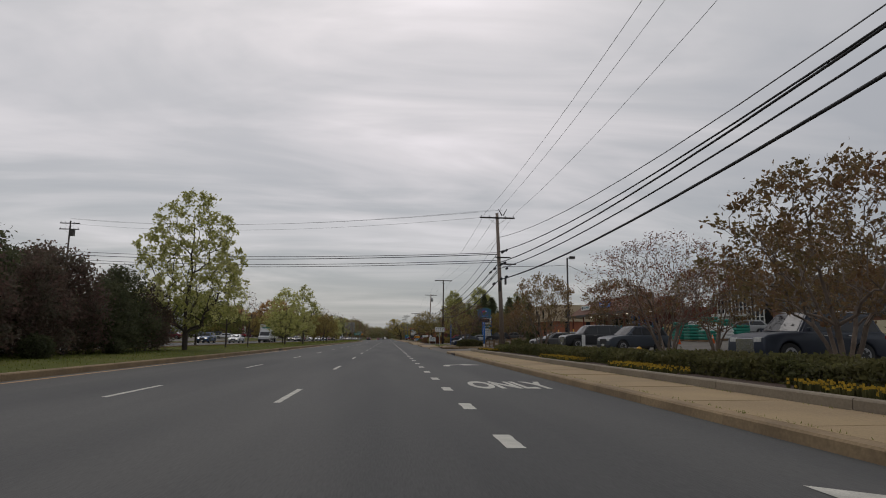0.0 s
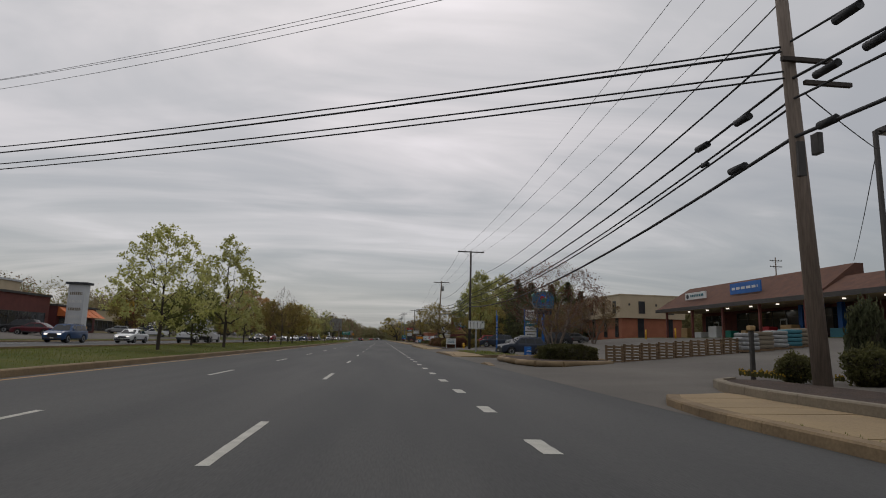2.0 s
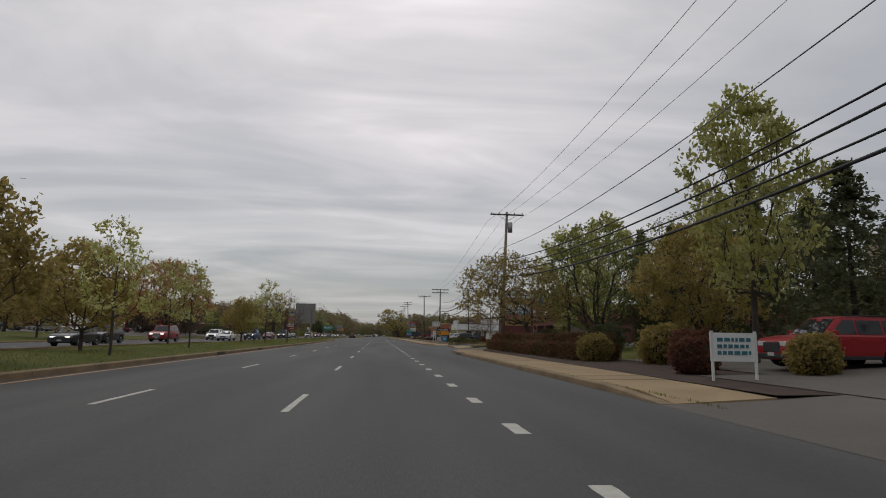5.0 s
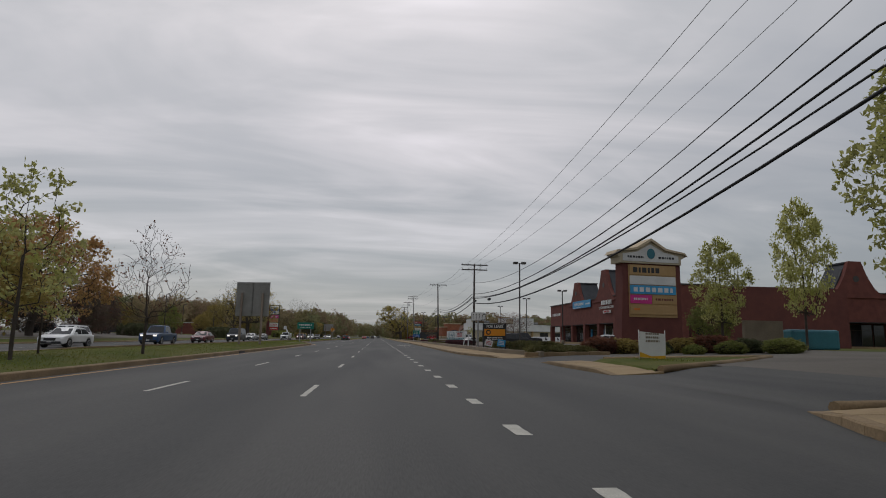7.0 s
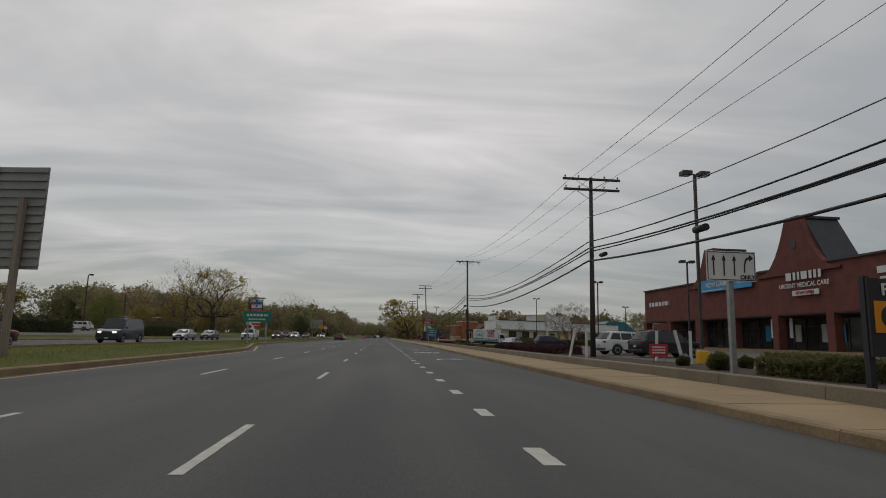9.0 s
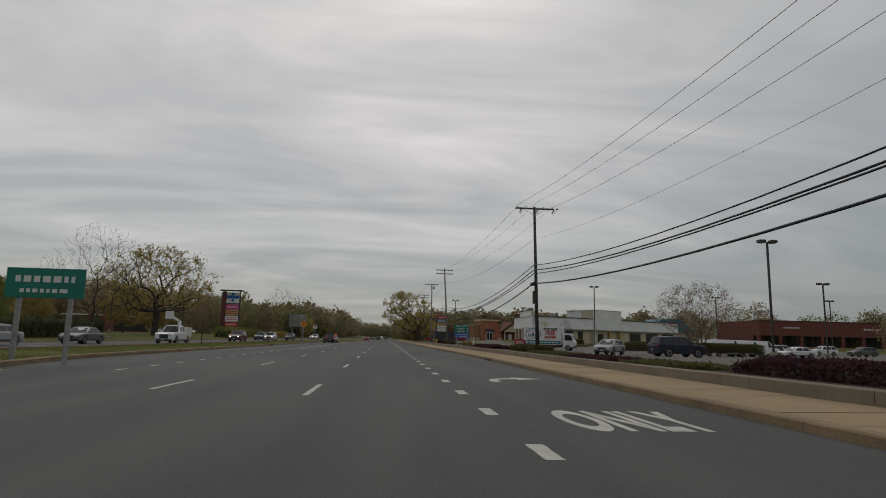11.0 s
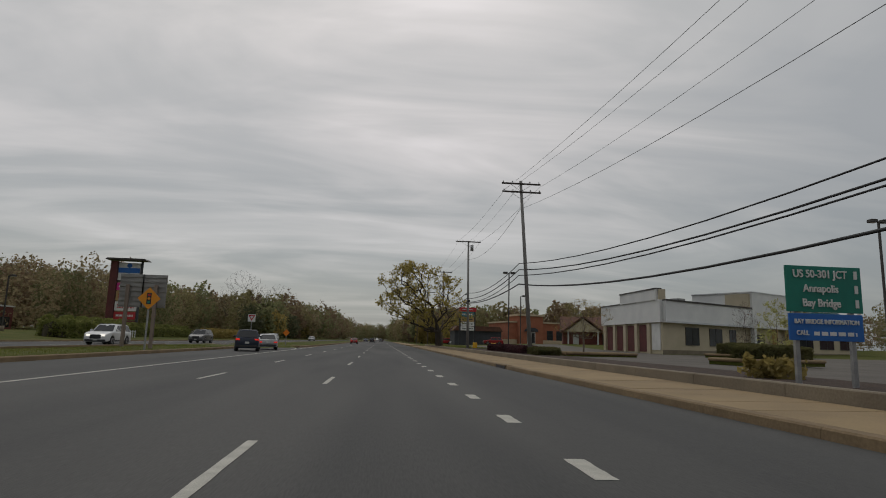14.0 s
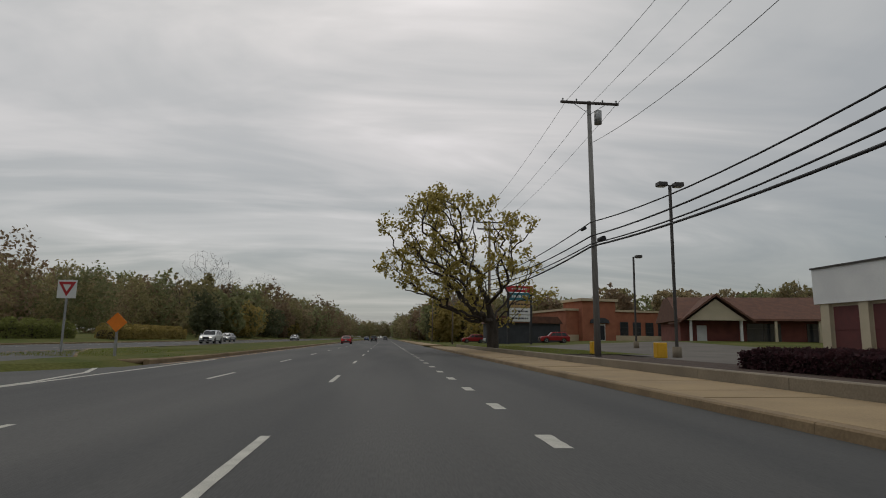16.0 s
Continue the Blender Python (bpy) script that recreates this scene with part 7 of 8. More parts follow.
for k, pnt, x, y, tr, lab in (("suv", P_BLACK, 18.6, 238.5, -80, "black off-road SUV parked by the strip"), ("suv", P_WHITE, 18.0, 243.5, -80, "white SUV parked by the strip"), ("sedan", P_WHITE, 27.5, 227.5, 80, "white sedan parked in front of the strip"), ("sedan", P_GREY, 30.5, 225.0, 80, "grey sedan parked in front of the strip"), ("pickup", P_BLACK, 22.0, 247.5, -80, "black pickup parked by the strip"),
                          ("large_suv", P_NAVY, 27.5, 296.5, -82, "dark navy large SUV parked behind the hedge"), ("hatch", P_SILVER, 21.4, 298.0, 140, "silver hatchback parked beyond the hedge"), ("van", P_WHITE, 44, 316, -80, "white work van parked on the wide lot"), ("van", P_WHITE, 48, 318, -80, "white work van parked on the wide lot"),
                          ("sedan", P_BLACK, 60, 330, 90, "black sedan parked on the wide lot"), ("suv", P_WHITE, 66, 338, 90, "white SUV parked on the wide lot"), ("sedan", P_SILVER, 72, 340, 90, "silver sedan parked on the wide lot"), ("suv", P_WHITE, 78, 342, 90, "white SUV parked on the wide lot"), ("sedan", P_WHITE, 54, 316, 90, "white sedan parked on the wide lot"), ("suv", P_GREY, 84, 340, 90, "grey SUV parked on the wide lot"), ("van", P_WHITE, 52, 321, -80, "white work van parked on the wide lot")):
    car(k, pnt, x, y, tr, lab, group="parked cars")
plant(CRAPE, 33.0, 302.5, 1.3, label="budding ornamental tree on the parking lot")
hedge(24.5, 40, 301.5, 304.0, 0.5, 1.35, L_HEDGE, "clipped hedge on a parking lot island", seed=95)
for i, (a, b) in enumerate(((262, 268.5), (269.5, 277), (278, 286.8))):
    hedge(10.4, 12.6, a, b, 0.36, 0.46, L_PURPLE if i == 1 else L_HEDGE, "low dark ground cover shrubs behind the wall", seed=96 + i, lumps=0.06, group="roadside hedges")
for a, b in ((287.8, 290.2), (291.3, 296.8)):
    hedge(11.3, 12.9, a, b, 0.38, 0.84, L_HEDGE, "clipped roadside hedge beside the pole", seed=int(a), group="roadside hedges")


# -- delivery box truck --
def box_truck():
    t = thing("delivery_truck", pose(22.6, 322.6, 0.06, 0, 0, -118), "white box truck with a printed delivery advertisement", "truck")
    # local +y is ahead, which is world +x; the side facing the road is local x > 0
    t.scale = (1, 0.87, 1)
    bx = part("cargo_box", Box(-1.15, 1.15, -4.3, 1.8, 0.75, 3.2, bev=0.04), P_WHITE, t)
    side = part("advert_panel", Box(1.155, 1.175, -4.2, 1.7, 0.8, 3.12), SIGNWHITE, bx)
    part("advert_stripe", Box(1.178, 1.186, -4.2, 1.7, 0.85, 1.32), SIGNTEAL, side)
    m = Matrix(((0, 0, 1, 1.2), (1, 0, 0, 0), (0, 1, 0, 0), (0, 0, 0, 1)))

    def put(words, size, y, z, mat):
        text_mesh(words, size, mat, side, m @ Matrix.Translation((y, z, 0)), bold=0.02 if size > 0.4 else 0.008)
    put("STAY SAFE", 0.46, 0.1, 2.87, SIGNBLACK)
    put("FREE", 0.78, 0.1, 2.33, SIGNRED)
    put("DELIVERY", 0.45, 0.1, 1.78, SIGNRED)
    for r_, mm, d in ((0.98, SIGNTEAL, 0.0), (0.88, SIGNWHITE, 0.005), (0.66, SIGNTEAL, 0.01), (0.6, SIGNWHITE, 0.015)):
        bm = Tube((1.178 + d, -2.7, 2.15), (1.184 + d, -2.7, 2.15), r_, r_, 28)
        for v in bm.verts:
            v.co.y = -2.7 + (v.co.y + 2.7) * 1.25
            v.co.z = 2.15 + (v.co.z - 2.15) * 0.92
        part("emblem_ring", bm, mm, side)
    bm = bmesh.new()
    for px, w_, h_ in ((-2.7, 0.2, 0.55), (-3.15, 0.14, 0.3), (-2.25, 0.14, 0.3)):
        extrude_poly(bm, [(px - w_, 1.85), (px + w_, 1.85), (px + w_, 1.95 + h_ * 0.5), (px, 1.95 + h_), (px - w_, 1.95 + h_ * 0.5)], "x", 1.2, 1.206)
    part("emblem_barn", bm, SIGNTEAL, side)
    bm = bmesh.new()
    for i in range(9):
        box(bm, 1.188, 1.194, -3.9 + i * 0.6, -3.9 + i * 0.6 + 0.42, 1.02, 1.16)
    part("lettering_bar", bm, SIGNWHITE, side)
    part("chassis", Box(-0.5, 0.5, -4.2, 3.6, 0.45, 0.72), TRIM, t)
    cab = part("cab", Prism([(1.95, 0.5), (3.7, 0.5), (3.75, 1.2), (3.55, 1.45), (3.15, 2.35), (1.95, 2.4)], "x", -1.0, 1.0), P_WHITE, t)
    part("cab_window", Prism([(2.3, 1.4), (3.45, 1.4), (3.12, 2.15), (2.3, 2.15)], "x", 1.003, 1.012), CARGLASS, cab)
    part("cab_window", Prism([(2.3, 1.4), (3.45, 1.4), (3.12, 2.15), (2.3, 2.15)], "x", -1.012, -1.003), CARGLASS, cab)
    bm = bmesh.new()
    quad(bm, [(-0.9, 3.575, 1.45), (0.9, 3.575, 1.45), (0.85, 3.19, 2.28), (-0.85, 3.19, 2.28)])
    part("windscreen", bm, CARGLASS, cab)
    for s in (-1, 1):
        part("mirror", Box(s * 1.15 - 0.06, s * 1.15 + 0.06, 3.3, 3.45, 1.5, 2.0, bev=0.02), TRIM, cab)
        for y in (2.75, -2.4):
            wheel(t, s * 0.95, y, 0.4, 0.26)
        part("headlamp", Box(s * 0.75 - 0.14, s * 0.75 + 0.14, 3.7, 3.77, 0.75, 0.95, bev=0.02), LAMPWHITE, cab)
    part("bumper", Box(-1.0, 1.0, 3.68, 3.8, 0.42, 0.68, bev=0.03), TRIM, t)


box_truck()
plant(SHRUB_P, 12.6, 300.0, 1.0)
for i, (a, b) in enumerate(((304, 311.5), (312, 319.5))):
    hedge(10.9, 13.0, a, b, 0.3, 0.54, L_PURPLE, "low purple-leaved hedge behind the wall", seed=110 + i, group="purple hedges", dens=320)


def guide_sign():
    t = thing("guide_sign", (10.25, 325.0, 0.3), "green and blue road guide sign on two steel posts", "traffic sign")
    for s in (-1, 1):
        part("post", Box(s * 0.85 - 0.06, s * 0.85 + 0.06, 0.03, 0.13, -0.3, 2.9), GALV, t)
    g = part("green_panel", Box(-1.15, 1.15, -0.03, 0.02, 1.9, 3.05, bev=0.01), SIGNGREEN, t)
    for i, w_ in enumerate(("US 50-301 JCT", "Annapolis", "Bay Bridge")):
        text_mesh(w_, 0.27, SIGNWHITE, g, pose(-0.12, -0.05, 2.84 - i * 0.36, 90, 0, 0), bold=0.004)
        part("distance_bar", Box(0.92, 1.02, -0.05, -0.035, 2.75 - i * 0.36, 2.95 - i * 0.36), SIGNWHITE, g)
    b = part("blue_panel", Box(-1.12, 1.12, -0.03, 0.02, 1.2, 1.86, bev=0.01), SIGNBLUE, t)
    text_mesh("BAY BRIDGE INFORMATION", 0.155, SIGNWHITE, b, pose(0, -0.05, 1.66, 90, 0, 0), bold=0.003)
    text_mesh("CALL", 0.155, SIGNWHITE, b, pose(-0.75, -0.05, 1.38, 90, 0, 0), bold=0.003)
    bars(b, SIGNWHITE, -0.4, 0.9, -0.035, 1.29, 1.46, 1, seed=5)
    for o in t.children:
        o.scale = (0.88, 1, 1)


guide_sign()
lot_lamp(41.0, 356.5, 12.3, 2)
lot_lamp(64.0, 352.0, 10.5, 2)
lot_lamp(88.0, 352.0, 10.5, 2)
lot_lamp(17.5, 395.4, 11.3, 2)
lot_lamp(24.5, 417.5, 9.8, 1)
lot_lamp(60, 318, 10.0, 2)
lot_lamp(95, 330, 10.5, 2)


# -- vacant white shop --
def vacant_shop():
    t = thing("vacant_shop", (36.0, 386.0, 0.6), "vacant white and cream shop with boarded dark red doors", "building")
    # wing along the road: faces west
    part("cream_wall", Prism([(0, 0.02), (0, 20.5), (20, 20.5), (20, 10.7)], "z", -0.8, 3.95), CREAM, t)
    part("white_band", Prism([(-0.4, -0.2), (-0.4, 20.7), (20, 20.7), (20, 10.75)], "z", 3.95, 6.9), WHITEWALL, t)
    part("coping", Prism([(-0.5, 6.5), (-0.5, 20.8), (20, 20.8), (20, 11), (12, 6.7)], "z", 6.9, 7.05), DARKMETAL, t)
    part("parapet_tower", Prism([(-0.55, 0.6), (-0.55, 12.5), (0.2, 12.5), (0.2, 0.7)], "z", 6.9, 8.35), WHITEWALL, t)
    part("tower_coping", Prism([(-0.65, 0.5), (-0.65, 12.6), (0.3, 12.6), (0.3, 0.55)], "z", 8.35, 8.5), DARKMETAL, t)
    part("tower_return", Box(-0.2, 0.6, 0.1, 0.62, 6.9, 8.3), CREAM, t)
    for i in range(4):
        y = 5.6 + i * 4.0
        d = part("door", Box(-0.06, 0.1, y - 1.35, y + 1.35, 0, 3.7), REDDOOR, t, "dark red boarded opening")
        part("door_rail", Box(-0.1, -0.062, y - 1.35, y + 1.35, 1.8, 1.95), REDDOOR, d)
    for i in range(5):
        y = 3.6 + i * 4.0
        part("pilaster", Box(-0.3, 0.0, y - 0.45, y + 0.45, -0.5, 3.95), CREAM, t)
    tarp = part("window_cover", Box(-0.12, 0.02, 0.5, 2.9, 0.3, 3.8), SIGNWHITE, t, "white sheet over an opening")
    part("door", Box(-0.05, 0.0, 0.6, 2.8, 0.35, 3.75), SIGNWHITE, t)
    # wing that turns away from the road
    f = new("street_front")
    f.parent, f.matrix_basis = t, pose(0, 0, 0, 0, 0, 28)
    part("cream_wall", Prism([(0.02, 0), (57, 0), (57, 16), (8.6, 16)], "z", -0.8, 3.9), CREAM, f)
    part("white_band", Prism([(-0.2, -0.7), (57, -0.7), (57, 16), (8.7, 16)], "z", 3.9, 6.75), WHITEWALL, f)
    part("band_edge", Box(-0.25, 57.1, -0.76, -0.7, 3.9, 4.15), ROOFWHITE, f)
    part("coping", Prism([(-0.3, -0.85), (57.2, -0.85), (57.2, 16.1), (8.7, 16.1)], "z", 6.75, 6.95), DARKMETAL, f)
    part("parapet_tower", Box(20.5, 31.5, -0.95, 9, 3.95, 9.2), WHITEWALL, f)
    part("tower_coping", Box(20.3, 31.7, -1.05, 9.1, 9.2, 9.35), ROOFWHITE, f)
    part("tower_return", Box(19.9, 20.5, -0.6, 3, 6.9, 9.0), CREAM, f)
    for x, w_ in ((5.0, 3.0), (10.6, 3.0), (15.6, 1.6), (36, 4.5), (43, 5), (50.5, 5)):
        wd = part("window", Box(x, x + w_, -0.04, 0.02, 1.1, 3.4), GLASS, f)
        bm = bmesh.new()
        for q in (x - 0.06, x + w_ / 2 - 0.03, x + w_):
            box(bm, q, q + 0.06, -0.08, 0.02, 1.05, 3.45)
        box(bm, x, x + w_, -0.08, 0.02, 3.4, 3.46)
        box(bm, x, x + w_, -0.1, 0.02, 1.02, 1.1)
        part("window_frame", bm, DARKMETAL, wd)
    for x in (20.9, 27.0, 31.0):
        part("timber_column", Box(x - 0.3, x + 0.3, -1.0, -0.4, -0.3, 3.95), SIGNTAN if x > 22 else FRAMEW, f)
    part("door", Box(23.0, 25.2, -0.05, 0.03, 0, 3.0), GLASS, f)
    part("base_course", Box(0, 57, -0.1, 0.0, -0.5, 0.35), WALLC, f)
    for x in (11, 38):
        part("roof_unit", Box(x, x + 1.6, 5, 6.5, 6.9, 8.0), GALV, f)


vacant_shop()


def kerbed_bed(pts, z, label):
    t = thing("kerbed_island", (0, 0, 0), label, "planting bed", kind="structure")
    part("soil", Prism(pts, "z", z - 0.3, z + 0.12), GRASS, t)
    for a, b in zip(pts, pts[1:] + pts[:1]):
        part("edging", Tube((*a, z + 0.06), (*b, z + 0.06), 0.13, 0.13, 8), KERB, t)


kerbed_bed([(36.5, 372), (47, 377), (46, 380), (35.5, 375)], 0.55, "kerbed lot island with a clipped hedge")
bt = hedge(-4.6, 4.6, -1.0, 1.0, 0.0, 1.25, L_HEDGE, "dark clipped hedge on the lot island", seed=131)
bt.matrix_basis = pose(41.4, 376.2, 0.62, 0, 0, 26)
plant(SPARSE, 41.4, 376.5, 0.95, sz=1.05)
plant(YOUNG, 30.5, 355.5, 0.85)
kerbed_bed([(24, 349.5), (32, 352.5), (31, 355.5), (23, 352.5)], 0.45, "kerbed lot island with a clipped hedge")
bt = hedge(-3.6, 3.6, -0.9, 0.9, 0.0, 1.0, L_HEDGE, "clipped hedge on a lot island", seed=133)
bt.matrix_basis = pose(28.0, 352.6, 0.5, 0, 0, 22)
kerbed_bed([(16, 364), (24, 367), (23, 371), (15, 368)], 0.42, "kerbed lot island with a bare tree")
plant(BUDDING, 18.6, 366.8, 1.0)
for i, (a, b, mt, z1) in enumerate(((357.0, 360.6, L_HEDGE, 0.85), (362.4, 370.0, L_PURPLE, 0.92), (370.4, 379.5, L_PURPLE, 0.96))):
    hedge(11.6, 13.4, a, b, 0.38, z1, mt, "roadside hedge in front of the vacant shop", seed=140 + i, group="roadside hedges", dens=320)
blob = thing("weathered_garden_figure", (11.0, 318.3, 0.38), "small pale upright stone ornament in the bed", "ornament")
part("stone", Tube((0, 0, 0), (0, 0, 0.8), 0.2, 0.12, 9), CREAM, blob)
pale = thing("ornamental_grass", (11.6, 329.0, 0.3), "dry olive ornamental grass clump", "shrub")
me = leaf_mesh([(random.uniform(-0.6, 0.6), random.uniform(-0.6, 0.6), random.uniform(0.1, 0.6)) for i in range(60)], 700, 0.12, 0.1, 5)
me.materials.append(L_OLIVE)
o = new("blades", me)
o.parent = pale


# -- brick shop with a gabled brown roof, and the bank --
def gabled_shop():
    t = thing("gabled_brick_shop", pose(50.0, 430.0, 1.1, 0, 0, -16), "low brick shop with a wide brown shingle roof", "building")
    part("wall", Box(-13, 13, 0, 14, -0.8, 3.0), BRICK, t)
    part("main_roof", Prism([(-1.6, 2.9), (-1.5, 3.15), (5.5, 6.3), (8.5, 6.3), (15.5, 3.15), (15.6, 2.9)], "x", -13.5, 13.5), SHINGLE, t)
    part("gable_wall", Prism([(-12.5, 2.9), (-5.5, 2.9), (-9, 5.6)], "y", -1.8, 1), CREAM, t)
    part("gable_roof", Prism([(-13.4, 2.6), (-9, 5.95), (-4.6, 2.6), (-4.6, 2.85), (-9, 6.25), (-13.4, 2.85)], "y", -2.3, 6), SHINGLE, t)
    for x in (-12, -6, -2, 3, 8, 12.5):
        part("porch_post", Box(x - 0.15, x + 0.15, -1.5, -1.2, -0.6, 2.9), FRAMEW if x < -5 else CREAM, t)
    glazing(t, -5, -1, -0.05, 0.1, 2.6, 2)
    glazing(t, 2, 10, -0.05, 0.1, 2.6, 4)
    part("door", Box(-11, -9.8, -0.05, 0.02, 0, 2.3), FRAMEW, t)


gabled_shop()


def bank():
    t = thing("bank_building", pose(47.0, 471.0, 1.2, 0, 0, 10), "orange brick single-storey bank with a pale cornice", "building")
    part("wall", Box(-14, 14, 0, 15, -0.8, 5.6), MORTAR_BRICK, t)
    part("cornice", Box(-14.3, 14.3, -0.3, 15.3, 5.6, 6.0), STUCCO, t)
    part("entrance_tower", Box(-11.5, -4.5, -1.6, 6, -0.8, 7.4), MORTAR_BRICK, t)
    part("tower_cornice", Box(-11.9, -4.1, -2.0, 6.4, 7.4, 7.9), STUCCO, t)
    part("base_course", Box(-14.1, 14.1, -0.12, 15, -0.8, 1.1), STUCCO, t)
    dr = part("door", Box(-9.2, -6.8, -1.68, -1.58, 0, 3.2), FRAMEW, t, "white framed glass doors")
    for s in (-1, 1):
        part("pane", Box(-8 + s * 0.58 - 0.45, -8 + s * 0.58 + 0.45, -1.72, -1.69, 0.2, 2.9), GLASS, dr)
    part("arch_canopy", Prism([(-10, 3.3), (-6, 3.3), (-6.2, 3.9), (-7, 4.3), (-9, 4.3), (-9.8, 3.9)], "y", -2.0, -1.6), SLATE, t)
    for i in range(6):
        x = -2.5 + i * 2.8
        wd = part("window", Box(x, x + 1.6, -0.06, 0.02, 0.9, 3.6), GLASS, t)
        bm = bmesh.new()
        for z in (0.85, 1.75, 2.65, 3.6):
            box(bm, x, x + 1.6, -0.1, 0.0, z, z + 0.07)
        box(bm, x - 0.07, x, -0.1, 0, 0.85, 3.67)
        box(bm, x + 1.6, x + 1.67, -0.1, 0, 0.85, 3.67)
        part("window_frame", bm, SLATE, wd)


bank()
red = thing("tenant_pylon_sign", pose(18.4, 443.0, 0.9, 0, 0, 6), "tall tenant sign with a red top panel on two dark posts", "shop sign")
for s in (-1, 1):
    part("post", Box(s * 1.7 - 0.15, s * 1.7 + 0.15, -0.15, 0.15, -0.3, 7.2), SIGNBLACK, red)
for z0, z1, mt in ((7.1, 8.0, SIGNRED), (5.9, 7.0, SIGNTEAL), (4.9, 5.8, SIGNTAN), (3.9, 4.8, SIGNWHITE), (2.9, 3.8, SIGNWHITE)):
    p = part("panel", Box(-1.55 if z0 < 7 else -2.0, 1.55 if z0 < 7 else 2.0, -0.2, 0.2, z0, z1, bev=0.02), mt, red)
    bars(p, SIGNBLACK if mt in (SIGNWHITE, SIGNTAN) else SIGNWHITE, -1.2, 1.2, -0.21, z0 + 0.25, z1 - 0.25, 1, seed=int(z0 * 7))
plant(WAYOAK, 9.2, 413.6, 1.0, turn=0, z=0.2)
gr = strip("grass_verge", steps(396, 437, 4), lambda y: wall_x(y) + 0.3, lambda y: 16.5, lambda x, y: 0.42, GRASS)
tagged(gr, "grass verge beside the old oak", "grass", kind="structure")
for k, pnt, x, y, tr, lab in (("suv", P_RED, 26, 452, 90, "red SUV parked by the tenant sign"), ("sedan", P_WHITE, 20, 470, 90, "white sedan parked beyond the oak"), ("suv", P_RED, 17, 478, 90, "red SUV parked beyond the oak"), ("sedan", P_RED, 22, 490, 90, "red sedan parked far along the verge")):
    car(k, pnt, x, y, tr, lab, group="parked cars")
far = thing("dark_shed", (24, 462, 1.0), "low dark clapboard building behind the sign", "building")
part("wall", Box(-6, 6, 0, 10, -0.5, 3.2), SLATE, far)
for i in range(6):
    part("clapboard", Box(-6.05, 6.05, -0.06, 0, 0.2 + i * 0.5, 0.62 + i * 0.5), SLATE, far)
part("roof", Prism([(-6.4, 3.1), (6.4, 3.1), (5.5, 4.3), (-5.5, 4.3)], "y", -0.5, 10.5), SHINGLE, far)
strip_far = brick_strip("shopping_strip", pose(162, 404.0, 1.2), 110.0, [], "long low dark red shopping strip across the lot", 14, top=7.5)
for x in (-45, -20, 5, 30):
    bars(strip_far, SIGNWHITE, x - 2.5, x + 2.5, -0.2, 5.2, 6.0, 1, name="sign_letter", seed=int(x + 90))
gh = thing("green_roofed_house", (92, 428, 1.2), "small house with a faded green hipped roof", "building")
part("wall", Box(-7, 7, 0, 10, -0.5, 4.5), CREAM, gh)
part("roof", Prism([(-8, 4.3), (8, 4.3), (3, 8.2), (-3, 8.2)], "y", -1, 11), SIGNTEAL, gh)

# ==== the median and the far side ====
DARKT = tree_proto("holly_tree", "dark dense evergreen tree with reddish tips", BARK, L_DARK, 83, 7.0, 0.15, 5.6, 0.12, 9000, 0.12, 0.34, group="evergreens", nodes=420, leader=0.8, peak=0.55)
REDT = tree_proto("plum_tree", "dark purple-leaved ornamental tree", BARK, L_DUSK, 84, 6.8, 0.15, 5.0, 0.1, 8500, 0.11, 0.32, group="evergreens", nodes=420, leader=0.8, peak=0.6)
PROTOS += [DARKT, REDT]
for x, y, s, p in ((-15.2, 21.5, 0.66, REDT), (-17.5, 25.5, 0.8, DARKT), (-15.4, 29.0, 0.72, REDT), (-18.6, 32.5, 0.85, REDT), (-15.6, 35.0, 0.7, DARKT), (-23, 24, 0.8, REDT), (-18.0, 39.0, 0.75, REDT), (-15.0, 15.0, 0.6, DARKT), (-19.5, 17.0, 0.7, REDT), (-15.8, 39.8, 0.62, REDT), (-19.4, 28.6, 0.85, DARKT), (-22.5, 37, 0.9, DARKT), (-14.6, 18.4, 0.55, REDT), (-14.8, 25.2, 0.6, REDT), (-14.9, 32.0, 0.55, DARKT), (-15.0, 37.6, 0.5, REDT), (-17.0, 22.0, 0.72, DARKT), (-17.2, 29.4, 0.74, REDT)):
    plant(p, x, y, s)
for x, y, s in ((-13.8, 24, 1.2), (-13.9, 31, 1.0), (-13.8, 18.5, 1.2)):
    plant(SHRUB_D, x, y, s)
for p, x, y, s in ((BIGPEAR, -13.9, 41.5, 0.93), (YOUNG, -14.0, 52.2, 1.2), (SPARSE, -13.5, 58.2, 0.85), (GREENR, -21.0, 66.5, 1.05), (PEAR, -13.2, 77.2, 0.77), (PEAR2, -12.6, 89.2, 0.95), (GREENR, -16.2, 93.0, 0.85),
                   (SPARSE, -11.9, 111.4, 1.05), (PEAR, -15.0, 106.5, 0.56), (ROUND, -14.8, 119.5, 0.85), (ROUND, -13.2, 129, 0.9), (YOUNG, -12.2, 137.5, 1.0), (ROUND, -16, 143, 0.9), (YOUNG, -13, 151, 0.95), (YOUNG, -19.4, 166.0, 1.25),
                   (YOUNG, -13.2, 178.4, 1.15), (SPARSE, -12.1, 187.2, 1.05), (YOUNG, -15.8, 185.0, 0.85), (ROUND, -16.5, 181.5, 0.8), (SPARSE, -17.0, 297.2, 0.65), (SPARSE, -15.8, 322.0, 0.6)):
    plant(p, x, y, s)
plant(MAPLE, -43.5, 235.0, 0.9)
plant(OAKL, -43.0, 356.0, 1.0)
plant(BARE, -40.5, 327.0, 1.7)
plant(OLIVE, -62.0, 388.0, 0.95)
